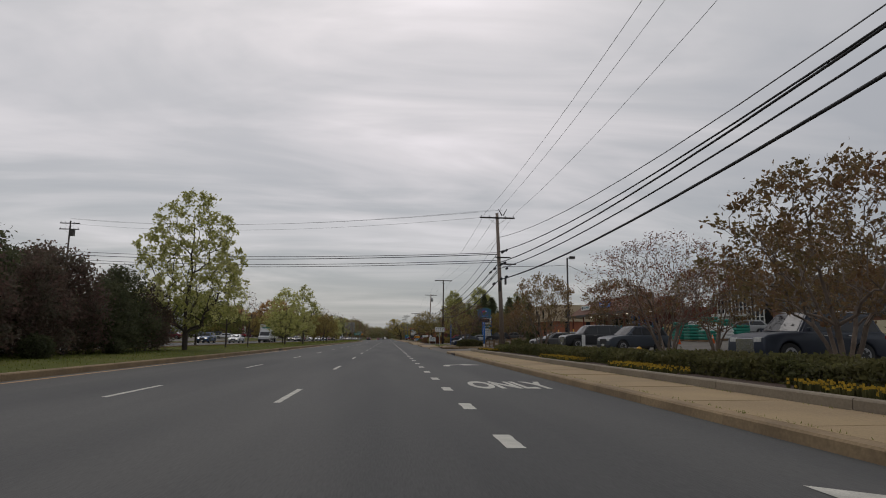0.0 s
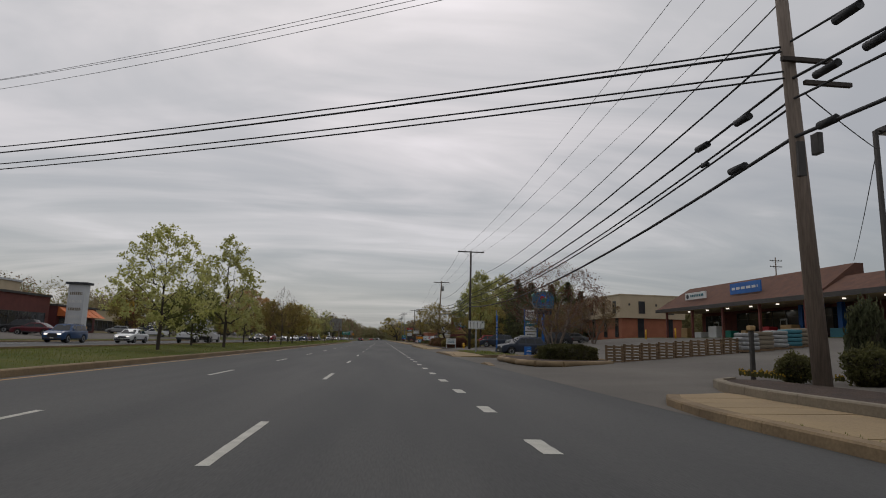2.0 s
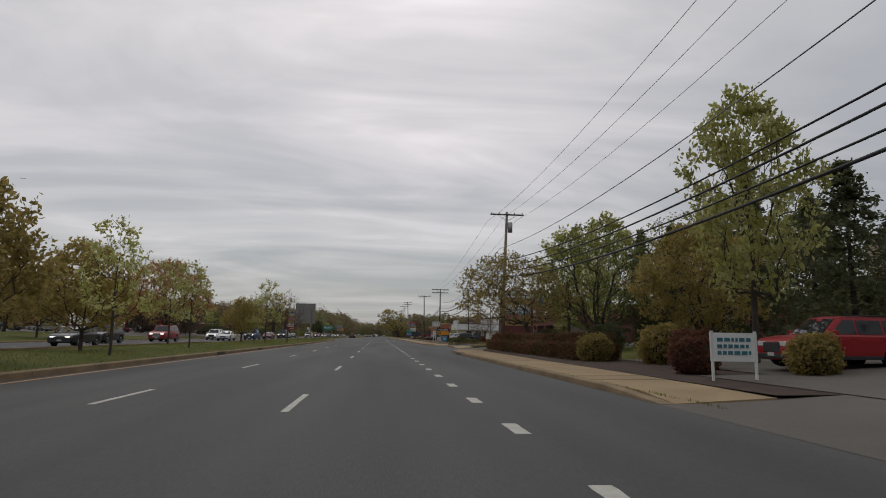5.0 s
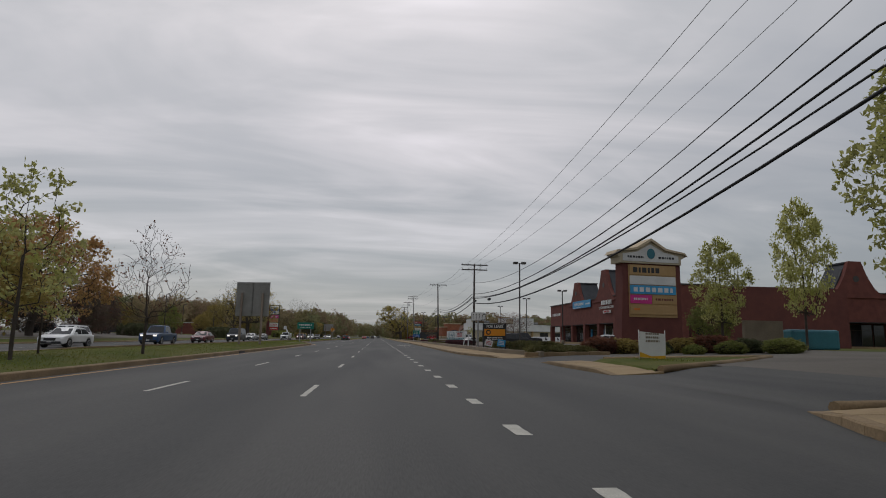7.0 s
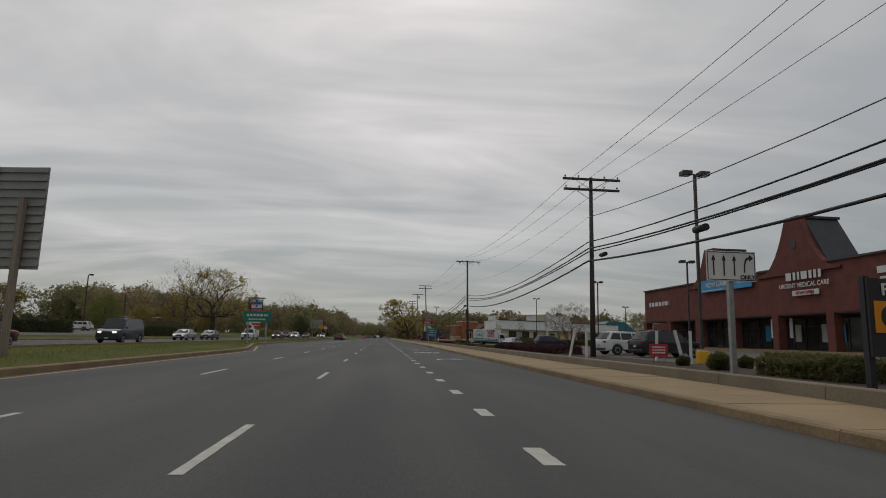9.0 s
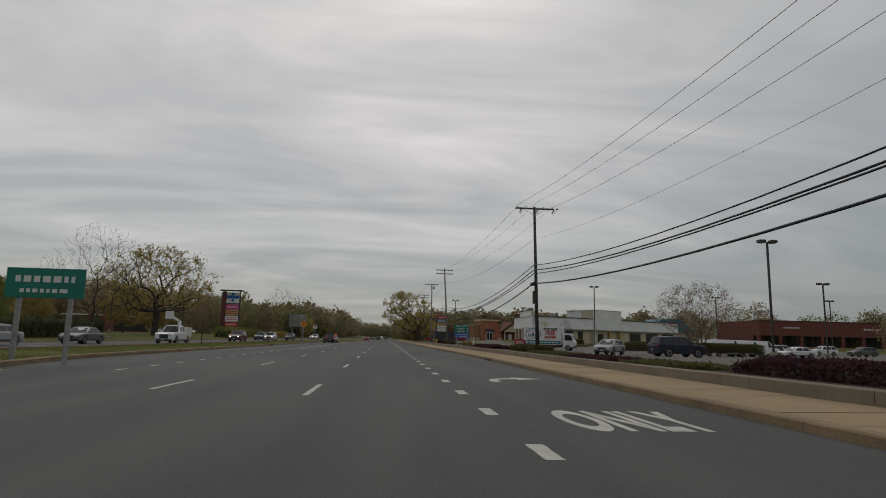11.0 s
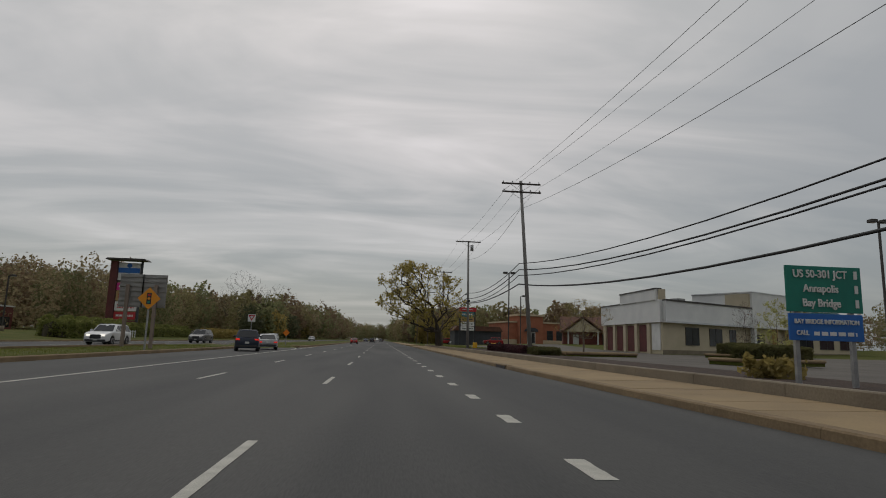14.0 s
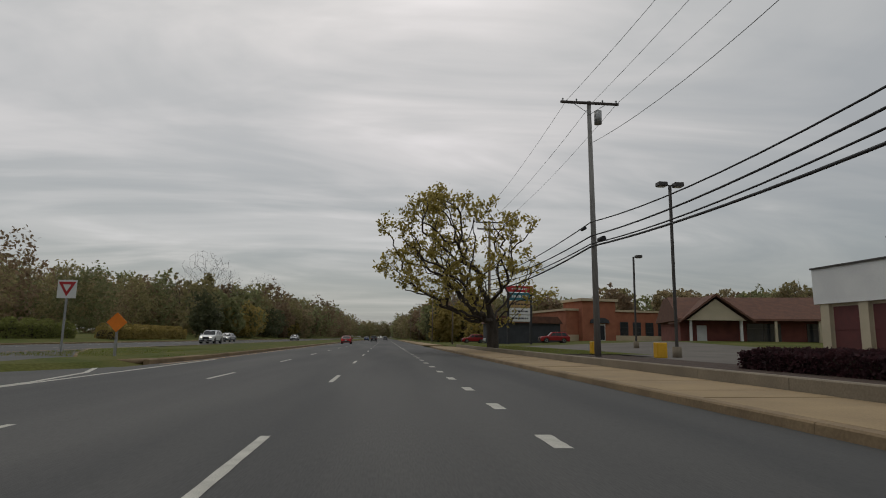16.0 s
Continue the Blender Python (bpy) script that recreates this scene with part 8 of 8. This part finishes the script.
plant(ROUND, -47, 366, 1.0)
for p, x, y, s in ((BARE, -50, 526, 2.5), (BARE, -53, 620, 2.9), (MAPLE, -66, 262, 0.8), (REDT, -58, 262, 1.4), (REDT, -52, 274, 1.2), (OLIVE, -60, 300, 0.6), (ROUND, -50, 330, 0.9), (SHADE, -62, 340, 0.65), (REDT, -44, 250, 1.2), (OLIVE, -52, 170, 0.8), (GREENR, -40, 158, 1.2), (GREENR, -42, 76, 1.3), (OLIVE, -55, 62, 0.9), (SHADE, -48, 48, 0.9), (OLIVE, -44, 30, 0.9), (ROUND, -38, 180, 1.1), (ROUND, -39, 196, 1.0), (OLIVE, -56, 205, 0.9)):
    plant(p, x, y, s)

# signs on the median
sg = strut_panel_back(-14.3, 222.4, 0.3, 3.7, 3.3, 7.0, (-1.15, 1.15), "large highway sign seen from behind with slatted back")
sg.matrix_basis = pose(-14.3, 222.4, 0.3, 0, 0, -9)
sg = strut_panel_back(-16.6, 352.4, 0.3, 3.0, 2.9, 5.1, (-0.9, 0.9), "grey road sign seen from behind on two posts")
g = thing("street_guide_sign", (-13.6, 265.5, 0.3), "green street guide sign on two posts in the median", "traffic sign")
pn = part("panel", Box(-1.45, 1.45, -0.03, 0.02, 2.2, 3.35, bev=0.01), SIGNGREEN, g)
bars(pn, SIGNWHITE, -1.1, 1.1, -0.035, 2.75, 3.1, 1, seed=3, fill=0.7)
bars(pn, SIGNWHITE, -0.9, 0.9, -0.035, 2.35, 2.6, 1, seed=4, fill=0.6)
for s in (-1, 1):
    part("post", Box(s * 0.95 - 0.08, s * 0.95 + 0.08, 0.03, 0.15, -0.3, 3.1), GALV, g)
diamond_sign(-15.1, 349.7, 3.35, 0.98, SIGNYEL, "amber diamond sign with a traffic signal symbol", True)
diamond_sign(-12.4, 387.0, 1.75, 0.62, SIGNORANGE, "small orange diamond marker on the median nose", z0=0.17)
y_ = thing("yield_sign", (-18.2, 394.0, 0.2), "red and white yield sign on a post", "traffic sign")
part("post", Box(-0.05, 0.05, 0.02, 0.1, -0.3, 3.7), GALV, y_)
p_ = part("backing", Box(-0.5, 0.5, 0.0, 0.02, 2.95, 3.95), SIGNWHITE, y_)
part("red_triangle", Prism([(-0.46, 3.85), (0.46, 3.85), (0, 3.05)], "y", -0.02, -0.004), SIGNRED, p_)
part("white_triangle", Prism([(-0.22, 3.7), (0.22, 3.7), (0, 3.32)], "y", -0.03, -0.022), SIGNWHITE, p_)

# median opening for the left-turn lane
turn_lane = thing("turn_lane", (0, 0, 0), "asphalt left-turn lane that cuts through the median", "road", kind="structure")
bm = bmesh.new()
vs = [bm.verts.new((x, y, z)) for x, y, z in ((-10.0, 366, 0.003), (-14.6, 366, 0.003), (-16.5, 377, 0.05), (-21.3, 384, 0.165), (-21.3, 404, 0.165), (-17.2, 394, 0.06), (-13.2, 385.2, 0.003), (-10.0, 383.0, 0.003))]
bm.faces.new(vs)
bmesh.ops.triangulate(bm, faces=bm.faces[:])
bmesh.ops.recalc_face_normals(bm, faces=bm.faces[:])
part("surface", bm, ASPHALT, turn_lane)
nose = thing("median_nose", (0, 0, 0), "raised grass median nose with a concrete edge", "median", kind="structure")
pts = [(-10.3, 392), (-10.6, 387), (-11.6, 385.0), (-13.0, 385.3), (-14.2, 387.4), (-17.4, 394.2), (-20.9, 403), (-20.9, 412), (-10.3, 412)]
part("grass_top", Prism(pts, "z", 0.0, 0.2), GRASS, nose)
for a, b in zip(pts[:7], pts[1:7]):
    part("edging", Tube((*a, 0.1), (*b, 0.1), 0.13, 0.13, 8), KERB, nose)
pts = [(-14.7, 366), (-16.6, 377), (-20.9, 383.6), (-20.9, 366)]
part("grass_top", Prism(pts, "z", 0.0, 0.22), GRASS, nose)
for a, b in zip(pts[:2], pts[1:3]):
    part("edging", Tube((*a, 0.1), (*b, 0.1), 0.13, 0.13, 8), KERB, nose)
car("suv", P_NAVY, -11.8, 362.8, 12, "dark blue SUV braking in the turn lane", z=0.005, brake=True, group="cars in the turn lane")
car("sedan", P_SILVER, -11.6, 370.6, 12, "silver sedan braking in the turn lane", z=0.005, brake=True, group="cars in the turn lane")


# tall tenant pylon
def pylon():
    t = thing("shopping_center_pylon", pose(-46.0, 421.0, 0.9, 0, 0, 2), "tall tenant pylon with a flat roof plate and maroon pier", "shop sign")
    part("maroon_pier", Box(-2.7, -1.6, -0.6, 0.6, -0.5, 12.8), REDDOOR, t)
    part("steel_post", Box(2.2, 2.5, -0.2, 0.2, -0.5, 12.9), SLATE, t)
    part("roof_plate", Prism([(-3.4, 13.0), (3.4, 13.0), (3.1, 13.3), (-3.1, 13.3)], "y", -1.4, 1.4), DARKMETAL, t)
    part("frame_beam", Box(-1.6, 2.4, -0.15, 0.15, 9.2, 9.45), SLATE, t)
    hd = part("logo_panel", Box(-1.5, 2.1, -0.12, 0.12, 9.5, 12.6), SIGNWHITE, t)
    part("logo_band", Box(-1.5, 2.1, -0.16, -0.125, 10.8, 11.7), SIGNBLUE, hd)
    for a in range(4):
        an = a * math.pi / 2
        part("logo_petal", Tube((0.3 + 0.7 * math.cos(an), -0.2, 11.2 + 0.9 * math.sin(an)), (0.3 + 0.7 * math.cos(an), -0.165, 11.2 + 0.9 * math.sin(an)), 0.42, 0.42, 14), SIGNBLUE, hd)
    for z0, z1, mt, bt_ in ((7.7, 9.0, SIGNPINK, SIGNWHITE), (5.9, 7.5, SIGNTAN, SIGNRED), (4.1, 5.7, SIGNWHITE, SIGNRED), (2.6, 3.9, SIGNRED, SIGNWHITE)):
        p = part("tenant_panel", Box(-1.5, 2.1, -0.2, 0.2, z0, z1, bev=0.02), mt, t)
        bars(p, bt_, -1.1, 1.7, -0.215, z0 + 0.35, z1 - 0.35, 1 if z1 - z0 < 1.4 else 2, seed=int(z0 * 9))
    part("lower_panel", Box(-1.6, 2.2, -0.15, 0.15, 0.3, 2.4), DARKBRICK, t)


pylon()
rail = thing("white_railing", pose(-39.5, 404.0, 0.5, 0, 0, 70), "low white picket railing by the far entrance", "railing")
for i in range(15):
    part("picket", Box(-3.5 + i * 0.5, -3.4 + i * 0.5, -0.05, 0.05, -0.2, 1.1), FRAMEW, rail)
part("rail", Box(-3.6, 3.7, -0.03, 0.03, 0.85, 0.95), FRAMEW, rail)


# shops beyond the opposite carriageway; local x runs towards +y, the front faces the road
def far_shop(x, y, w, h, d, mat, label, roof=None, awning=None, glass=True):
    t = thing("roadside_shop", pose(x, y, gz(x, y), 0, 0, 90), label, "building")
    part("wall", Box(-w / 2, w / 2, 0, d, -0.6, h), mat, t)
    part("parapet_cap", Box(-w / 2 - 0.2, w / 2 + 0.2, -0.2, d + 0.2, h, h + 0.3), roof or DARKMETAL, t)
    if awning:
        for i in range(int(w / 2.4)):
            a = -w / 2 + 0.3 + i * 2.4
            part("awning", Prism([(-2.2, h * 0.62), (0, h * 0.98), (0, h * 0.62)], "x", a, a + 2.1), awning, t)
    if glass:
        glazing(t, -w / 2 + 1, w / 2 - 1, -0.05, 0.4, h * 0.55, max(3, int(w / 2.5)), transom=False)
    return t


far_shop(-50.0, 128.0, 15, 5.2, 12, DARKBRICK, "dark brown restaurant with a flat roof")
far_shop(-52.0, 148.0, 13, 4.2, 12, REDDOOR, "dark restaurant with bright orange awning roof", awning=RUSTROOF)
ws = far_shop(-57.0, 134.0, 12, 7.6, 10, STUCCO, "pale stucco shop with a raised parapet", roof=ROOFWHITE)
tower = thing("shop_tower_sign", (-47.5, 138.5, 0.8), "grey tower sign with white panels in front of shops", "shop sign")
part("tower", Box(-1.2, 1.2, -0.8, 0.8, -0.5, 7.6), ROOFWHITE, tower)
part("cap", Box(-1.6, 1.6, -1.1, 1.1, 7.6, 7.95), SLATE, tower)
for i in range(4):
    bars(tower, (SIGNWHITE, WALLC)[i % 2], -0.9, 0.9, -0.81, 2.2 + i * 1.2, 3.0 + i * 1.2, 1, seed=i)
part("base", Box(-1.35, 1.35, -0.95, 0.95, -0.5, 1.2), SIGNTAN, tower)
ar = thing("restaurant_pole_sign", (-52.0, 168.0, 0.9), "yellow shape sign on a dark pole", "shop sign")
part("pole", Box(-0.15, 0.15, -0.15, 0.15, -0.3, 5.5), DARKMETAL, ar)
part("panel", Box(-1.3, 1.3, -0.2, 0.2, 4.2, 5.2), SIGNRED, ar)
for s in (-1, 1):
    part("yellow_arc", Prism([(s * 0.6 + 0.6 * math.cos(a) * k, 5.3 + 1.6 * math.sin(a) * k) for k, seq in ((1.0, range(9)), (0.66, range(8, -1, -1))) for a in [math.pi * i / 8 for i in seq]], "y", -0.12, 0.12), PLASTICY, ar)
far_shop(-64.0, 182.0, 22, 5.0, 14, STUCCO, "tan roadside shop with a flat roof")
far_shop(-104.0, 262.0, 40, 6.5, 20, STUCCO, "long tan shopping mall building", roof=ROOFWHITE)
far_shop(-108.0, 308.0, 44, 7.0, 20, BRICK, "long red brick shopping mall building", roof=STUCCO)
far_shop(-70.0, 100.0, 18, 5.0, 12, WHITEWALL, "white roadside shop with a flat roof", roof=SLATE)
far_shop(-78.0, 432.0, 26, 4.6, 14, BRICK, "low brick shop with a white roof edge", roof=FRAMEW)
ct = thing("clock_tower", (-98.0, 288.0, 1.3), "slim shopping mall lantern tower", "tower")
part("shaft", Box(-1.4, 1.4, -1.4, 1.4, -0.3, 9.0), BRICK, ct)
part("lantern", Tube((0, 0, 9.0), (0, 0, 11.0), 1.3, 1.3, 8), ROOFWHITE, ct)
part("cap", Tube((0, 0, 11.0), (0, 0, 12.8), 1.9, 0.1, 8), SLATE, ct)
for x, y, mt in ((-64, 290, SIGNRED), (-62, 262, SIGNRED), (-58, 246, SIGNWHITE), (-60, 252, SIGNPINK)):
    f_ = thing("feather_flag", (x, y, gz(x, y)), "tall red feather flag on a pole", "flag", "feather flags")
    part("pole", Tube((0, 0, 0), (0, 0, 4.6), 0.04, 0.03, 6), GALV, f_)
    part("cloth", Prism([(0, 0.9), (0.6, 1.1), (0.7, 3.8), (0.35, 4.5), (0, 4.6)], "y", -0.015, 0.015), mt, f_)
for x, y, tp in ((-46, 178, 8.6), (-62, 215, 9.5), (-66, 280, 11), (-56, 318, 11.5), (-60, 345, 10), (-72, 305, 11), (-58, 372, 9), (-52, 398, 8.5)):
    lot_lamp(x, y, tp, 1, "slender parking lot lamp")
far_lot = sheet("parking_lot", steps(-98, -38, 6), steps(212, 330, 8), lambda x, y: ground_z(x, y) + 0.04, LOT)
tagged(far_lot, "wide grey asphalt parking lot of the mall", "parking lot", kind="structure")
far_lot = sheet("parking_lot", steps(-62, -36, 4), steps(92, 160, 6), lambda x, y: ground_z(x, y) + 0.04, LOT)
tagged(far_lot, "grey asphalt parking lot of roadside shops", "parking lot", kind="structure")
mix = [("sedan", P_SILVER), ("suv", P_BLACK), ("sedan", P_WHITE), ("suv", P_RED), ("hatch", P_SILVER), ("suv", P_WHITE), ("sedan", P_MAROON), ("suv", P_BLUEGREY)]
for i in range(22):
    k, pnt = mix[i % 8]
    car(k, pnt, -58 - (i % 3) * 11 + (i % 2), 222 + i * 4.6, 88 + (i % 5) * 2, pnt.name.replace("_paint", "").replace("_", " ") + " car parked at the mall lot", group="parked cars")
for i, (x, y) in enumerate(((-42, 98), (-44, 104), (-41, 116), (-46, 122), (-50, 160), (-47, 166), (-40, 150))):
    k, pnt = mix[(i * 3) % 8]
    car(k, pnt, x, y, 85 + i * 3, pnt.name.replace("_paint", "").replace("_", " ") + " car parked by roadside shops", group="parked cars")
bus = car("van", P_BUSYEL, -41.5, 106.0, 30, "yellow and white minibus parked by shops", group="parked cars", s=1.1)

# vehicles on the opposite carriageway
OPP = [("sedan", P_WHITE, -26.7, 107.5, "white sedan"), ("pickup", P_WHITE, -25.6, 131.5, "white pickup truck"), ("suv", P_BLUE, -29.8, 100.5, "dark blue SUV"), ("large_suv", P_RED, -26.6, 186.0, "red full-size SUV"), ("sedan", P_WHITE, -23.4, 203.0, "white sedan"), ("suv", P_WHITE, -27.2, 211.0, "white SUV"), ("pickup", P_BLUE, -23.4, 221.5, "blue pickup truck"),
       ("sedan", P_MAROON, -23.3, 237.0, "maroon sedan"), ("van", P_NAVY, -23.4, 256.0, "navy van"), ("sedan", P_SILVER, -26.8, 284.0, "silver sedan"), ("sedan", P_GREY, -26.9, 296.5, "grey sedan"), ("suv", P_MAROON, -23.6, 338.0, "maroon SUV"), ("suv", P_WHITE, -23.4, 364.0, "white SUV"), ("suv", P_NAVY, -27.0, 372.0, "dark SUV"), ("suv", P_WHITE, -23.5, 441.0, "white SUV"), ("sedan", P_SILVER, -27.0, 463.0, "silver sedan"), ("sedan", P_SILVER, -24.0, 518.0, "silver sedan"), ("sedan", P_BLACK, -23.4, 158.0, "black sedan"), ("suv", P_BLACK, -27.0, 171.0, "black SUV"), ("suv", P_GREY, -24.0, 392.0, "grey SUV")]
for i, (k, pnt, x, y, lab) in enumerate(OPP):
    car(k, pnt, x, y, 180, lab + " driving on the opposite carriageway", z=0.17, lit=i % 3 != 1)


def oncoming_box_truck():
    t = thing("box_truck", pose(-23.3, 117.5, 0.17, 0, 0, 180), "white box truck with plain lettering driving on the opposite carriageway", "truck")
    bx = part("cargo_box", Box(-1.2, 1.2, -3.9, 1.5, 0.85, 3.45, bev=0.04), P_WHITE, t)
    for i, (a, b, h) in enumerate(((-1.4, 0.9, 0.22), (-2.6, 1.0, 0.1), (-3.1, 1.1, 0.1))):
        part("lettering_bar", Box(1.202, 1.208, a, b, 2.75 - i * 0.45, 2.75 - i * 0.45 + h), SIGNGREEN if i == 0 else WALLC, bx)
    part("lettering_bar", Box(-0.8, 0.8, 1.502, 1.508, 2.7, 2.95), SIGNGREEN, bx)
    part("chassis", Box(-0.5, 0.5, -3.8, 3.4, 0.5, 0.82), TRIM, t)
    cab = part("cab", Prism([(1.6, 0.5), (3.6, 0.5), (3.65, 1.15), (2.95, 1.3), (2.55, 2.1), (1.6, 2.15)], "x", -1.0, 1.0), P_WHITE, t)
    for s in (-1, 1):
        part("cab_window", Prism([(1.8, 1.35), (2.75, 1.35), (2.45, 1.95), (1.8, 1.95)], "x", s * 1.008 - 0.004, s * 1.008 + 0.004), CARGLASS, cab)
        part("headlamp", Box(s * 0.75 - 0.15, s * 0.75 + 0.15, 3.6, 3.67, 0.8, 1.0, bev=0.02), LAMPWHITE, cab)
        part("mirror", Box(s * 1.12 - 0.06, s * 1.12 + 0.06, 2.6, 2.72, 1.4, 1.8, bev=0.02), TRIM, cab)
        for y in (2.7, -2.6):
            wheel(t, s * 0.95, y, 0.42, 0.26)
    bm = bmesh.new()
    quad(bm, [(-0.9, 2.98, 1.34), (0.9, 2.98, 1.34), (0.85, 2.6, 2.05), (-0.85, 2.6, 2.05)])
    part("windscreen", bm, CARGLASS, cab)
    part("bumper", Box(-1.0, 1.0, 3.58, 3.7, 0.42, 0.68, bev=0.03), TRIM, t)


oncoming_box_truck()


def bucket_truck():
    t = car("pickup", P_WHITE, -23.5, 309.0, 180, "white utility truck with a folded lift arm", z=0.17)
    part("tool_body", Box(-1.0, 1.0, -2.9, -1.0, 0.75, 1.75, bev=0.04), P_WHITE, t)
    part("lift_turret", Tube((0, -1.6, 1.7), (0, -1.6, 2.5), 0.22, 0.18, 10), P_WHITE, t)
    part("lift_arm", Tube((0, -1.6, 2.4), (0, 1.6, 3.0), 0.13, 0.1, 8), P_WHITE, t)
    part("bucket", Box(-0.35, 0.35, 1.4, 2.0, 2.6, 3.4, bev=0.05), P_WHITE, t)


bucket_truck()
# vehicles far ahead on this carriageway
car("sedan", P_RED, -7.6, 470.0, 0, "red sedan far ahead on the road", z=0.005, brake=True)
car("suv", P_BLACK, -4.0, 545.0, 0, "dark SUV far ahead on the road", z=0.005)
car("sedan", P_BLUE, -7.6, 590.0, 0, "blue sedan far ahead on the road", z=0.005)
car("suv", P_GREY, -0.4, 640.0, 0, "grey SUV far ahead on the road", z=0.005)

# hedges beyond the opposite kerb
for i, (x0, x1, y0, y1, z1, mt) in enumerate(((-40, -37, 384, 402, 2.6, L_GREEN), (-44, -40, 410, 440, 2.4, L_GREEN), (-41, -38, 300, 322, 2.4, L_DARK), (-46, -42, 322, 334, 2.8, L_DARK), (-40, -37.5, 445, 475, 2.2, L_OLIVE), (-47, -44, 268, 290, 2.6, L_DARK))):
    hedge(x0, x1, y0, y1, 0.5, z1, mt, "tall loose hedge beyond the far kerb", dens=60, size=0.14, lumps=0.5, seed=200 + i, group="far hedges")


# ---- woods along the horizon ----
def woods(name, spots, mat, label, seed, leaves=640, size=0.46):
    g = np.random.default_rng(seed)
    allp = []
    for x, y, h, w in spots:
        n = int(leaves * (0.7 + 0.6 * g.random()))
        d = g.normal(0, 1, (n, 3))
        d /= np.linalg.norm(d, axis=1)[:, None]
        r = g.uniform(0.45, 1.0, (n, 1)) ** 0.5
        lump = 1 + 0.25 * np.sin(d[:, :1] * 5 + x) * np.cos(d[:, 2:] * 4 + y)
        p = d * r * lump * (w / 2, w / 2, h * 0.46) + (x, y, gz(x, y) + h * 0.5)
        allp.append(p)
    pts = np.concatenate(allp)
    me = leaf_mesh(pts, len(pts), size, 0.25, seed)
    me.materials.append(mat)
    o = new(name, me)
    return tagged(o, label, "trees", kind="stuff")


rr = random.Random(77)


def belt(n, xr, yr, hr):
    out = []
    for i in range(n):
        h = rr.uniform(*hr)
        out.append((rr.uniform(*xr), rr.uniform(*yr), h, h * rr.uniform(0.6, 0.9)))
    return out


# these belts carry the distance haze in their leaf colour
for i, mt in enumerate(HAZED_LEAVES):
    near = belt(26, (-175, -118), (40, 420), (15, 21)) + belt(14, (110, 240), (180, 400), (9, 14)) + belt(12, (110, 220), (420, 560), (11, 15)) + belt(8, (62, 110), (155, 190), (8, 12)) + belt(6, (58, 90), (446, 470), (8, 11))
    woods("distant_woods", near, mt, "belt of spring woodland behind the shops", 300 + i, leaves=950, size=0.36)
    mid = belt(26, (-140, -72), (440, 560), (15, 20))
    woods("distant_woods", mid, mt, "belt of spring woodland beyond the far lots", 320 + i, leaves=1500, size=0.42)
    far = belt(24, (-110, -46), (560, 760), (17, 23)) + belt(26, (-70, -38), (700, 1150), (19, 27)) + belt(10, (-50, -38), (500, 700), (11, 16))
    far += belt(14, (60, 130), (490, 640), (13, 18)) + belt(18, (26, 80), (560, 800), (15, 21)) + belt(24, (14, 50), (700, 1150), (17, 24)) + belt(10, (14, 28), (520, 700), (11, 16)) + belt(24, (-80, 70), (1200, 1350), (20, 28))
    woods("distant_woods", far, mt, "belt of spring woodland along the horizon", 310 + i, leaves=800, size=0.7)
for i, mt in enumerate((L_DARK, L_OLIVE)):
    sp = belt(9, (12.5, 22), (500, 640), (8, 12)) + belt(10, (-48, -37), (480, 640), (7, 11)) + belt(8, (70, 100), (60, 130), (8, 12)) + belt(8, (-100, -70), (-20, 80), (9, 13))
    woods("distant_woods", sp, mt, "clump of darker trees near the horizon", 330 + i)

# ---- grass blades on the verges ----
def tufts(name, areas, n, size, mat, label, seed):
    g = np.random.default_rng(seed)
    pts = []
    tot = sum((a[1] - a[0]) * (a[3] - a[2]) for a in areas)
    for x0, x1, y0, y1, z in areas:
        k = int(n * (x1 - x0) * (y1 - y0) / tot)
        x, y = g.uniform(x0, x1, k), g.uniform(y0, y1, k)
        zz = np.array([ground_z(a, b) for a, b in zip(x, y)]) if z is None else np.full(k, z)
        pts.append(np.column_stack([x, y, zz]))
    c = np.concatenate(pts)
    n = len(c)
    a = g.uniform(0, 6.283, n)
    s = size * g.uniform(0.5, 1.4, n)
    dx, dy = np.cos(a) * s * 0.3, np.sin(a) * s * 0.3
    lx, ly = g.normal(0, 0.35, n) * s, g.normal(0, 0.35, n) * s
    v = np.stack([c - np.column_stack([dx, dy, np.full(n, 0.02)]), c + np.column_stack([dx, dy, np.full(n, -0.02)]), c + np.column_stack([lx, ly, s])], 1).reshape(-1, 3)
    me = bpy.data.meshes.new(name)
    me.from_pydata(v.tolist(), [], np.arange(n * 3).reshape(-1, 3).tolist())
    me.materials.append(mat)
    return tagged(new(name, me), label, "grass", kind="stuff")


tufts("grass_blades", [(-14, -10.5, 2, 240, None), (-20.5, -14, 2, 366, None), (-17.5, -14.9, 272, 366, None)], 110000, 0.055, BLADE, "uneven spring grass blades on the median", 5)
tufts("grass_blades", [(7.5, 11.2, 90.5, 109, 0.22), (12.4, 16, 183.5, 188, 0.38), (9.2, 16, 397, 436, 0.42), (-20, -11, 389, 412, 0.2)], 16000, 0.06, BLADE, "short grass blades on the verge", 6)
tufts("weed_tufts", [(5.36, 5.5, 6.5, 8.2, 0.15), (5.36, 5.5, 2, 50, 0.16), (7.2, 7.4, 2, 50, 0.17), (5.4, 5.55, 120, 160, 0.16)], 2200, 0.04, BLADE, "weeds growing in the kerb joint", 7)

# prototypes are no longer needed
for p in PROTOS:
    for o in (*p.children_recursive, p):
        bpy.data.objects.remove(o)
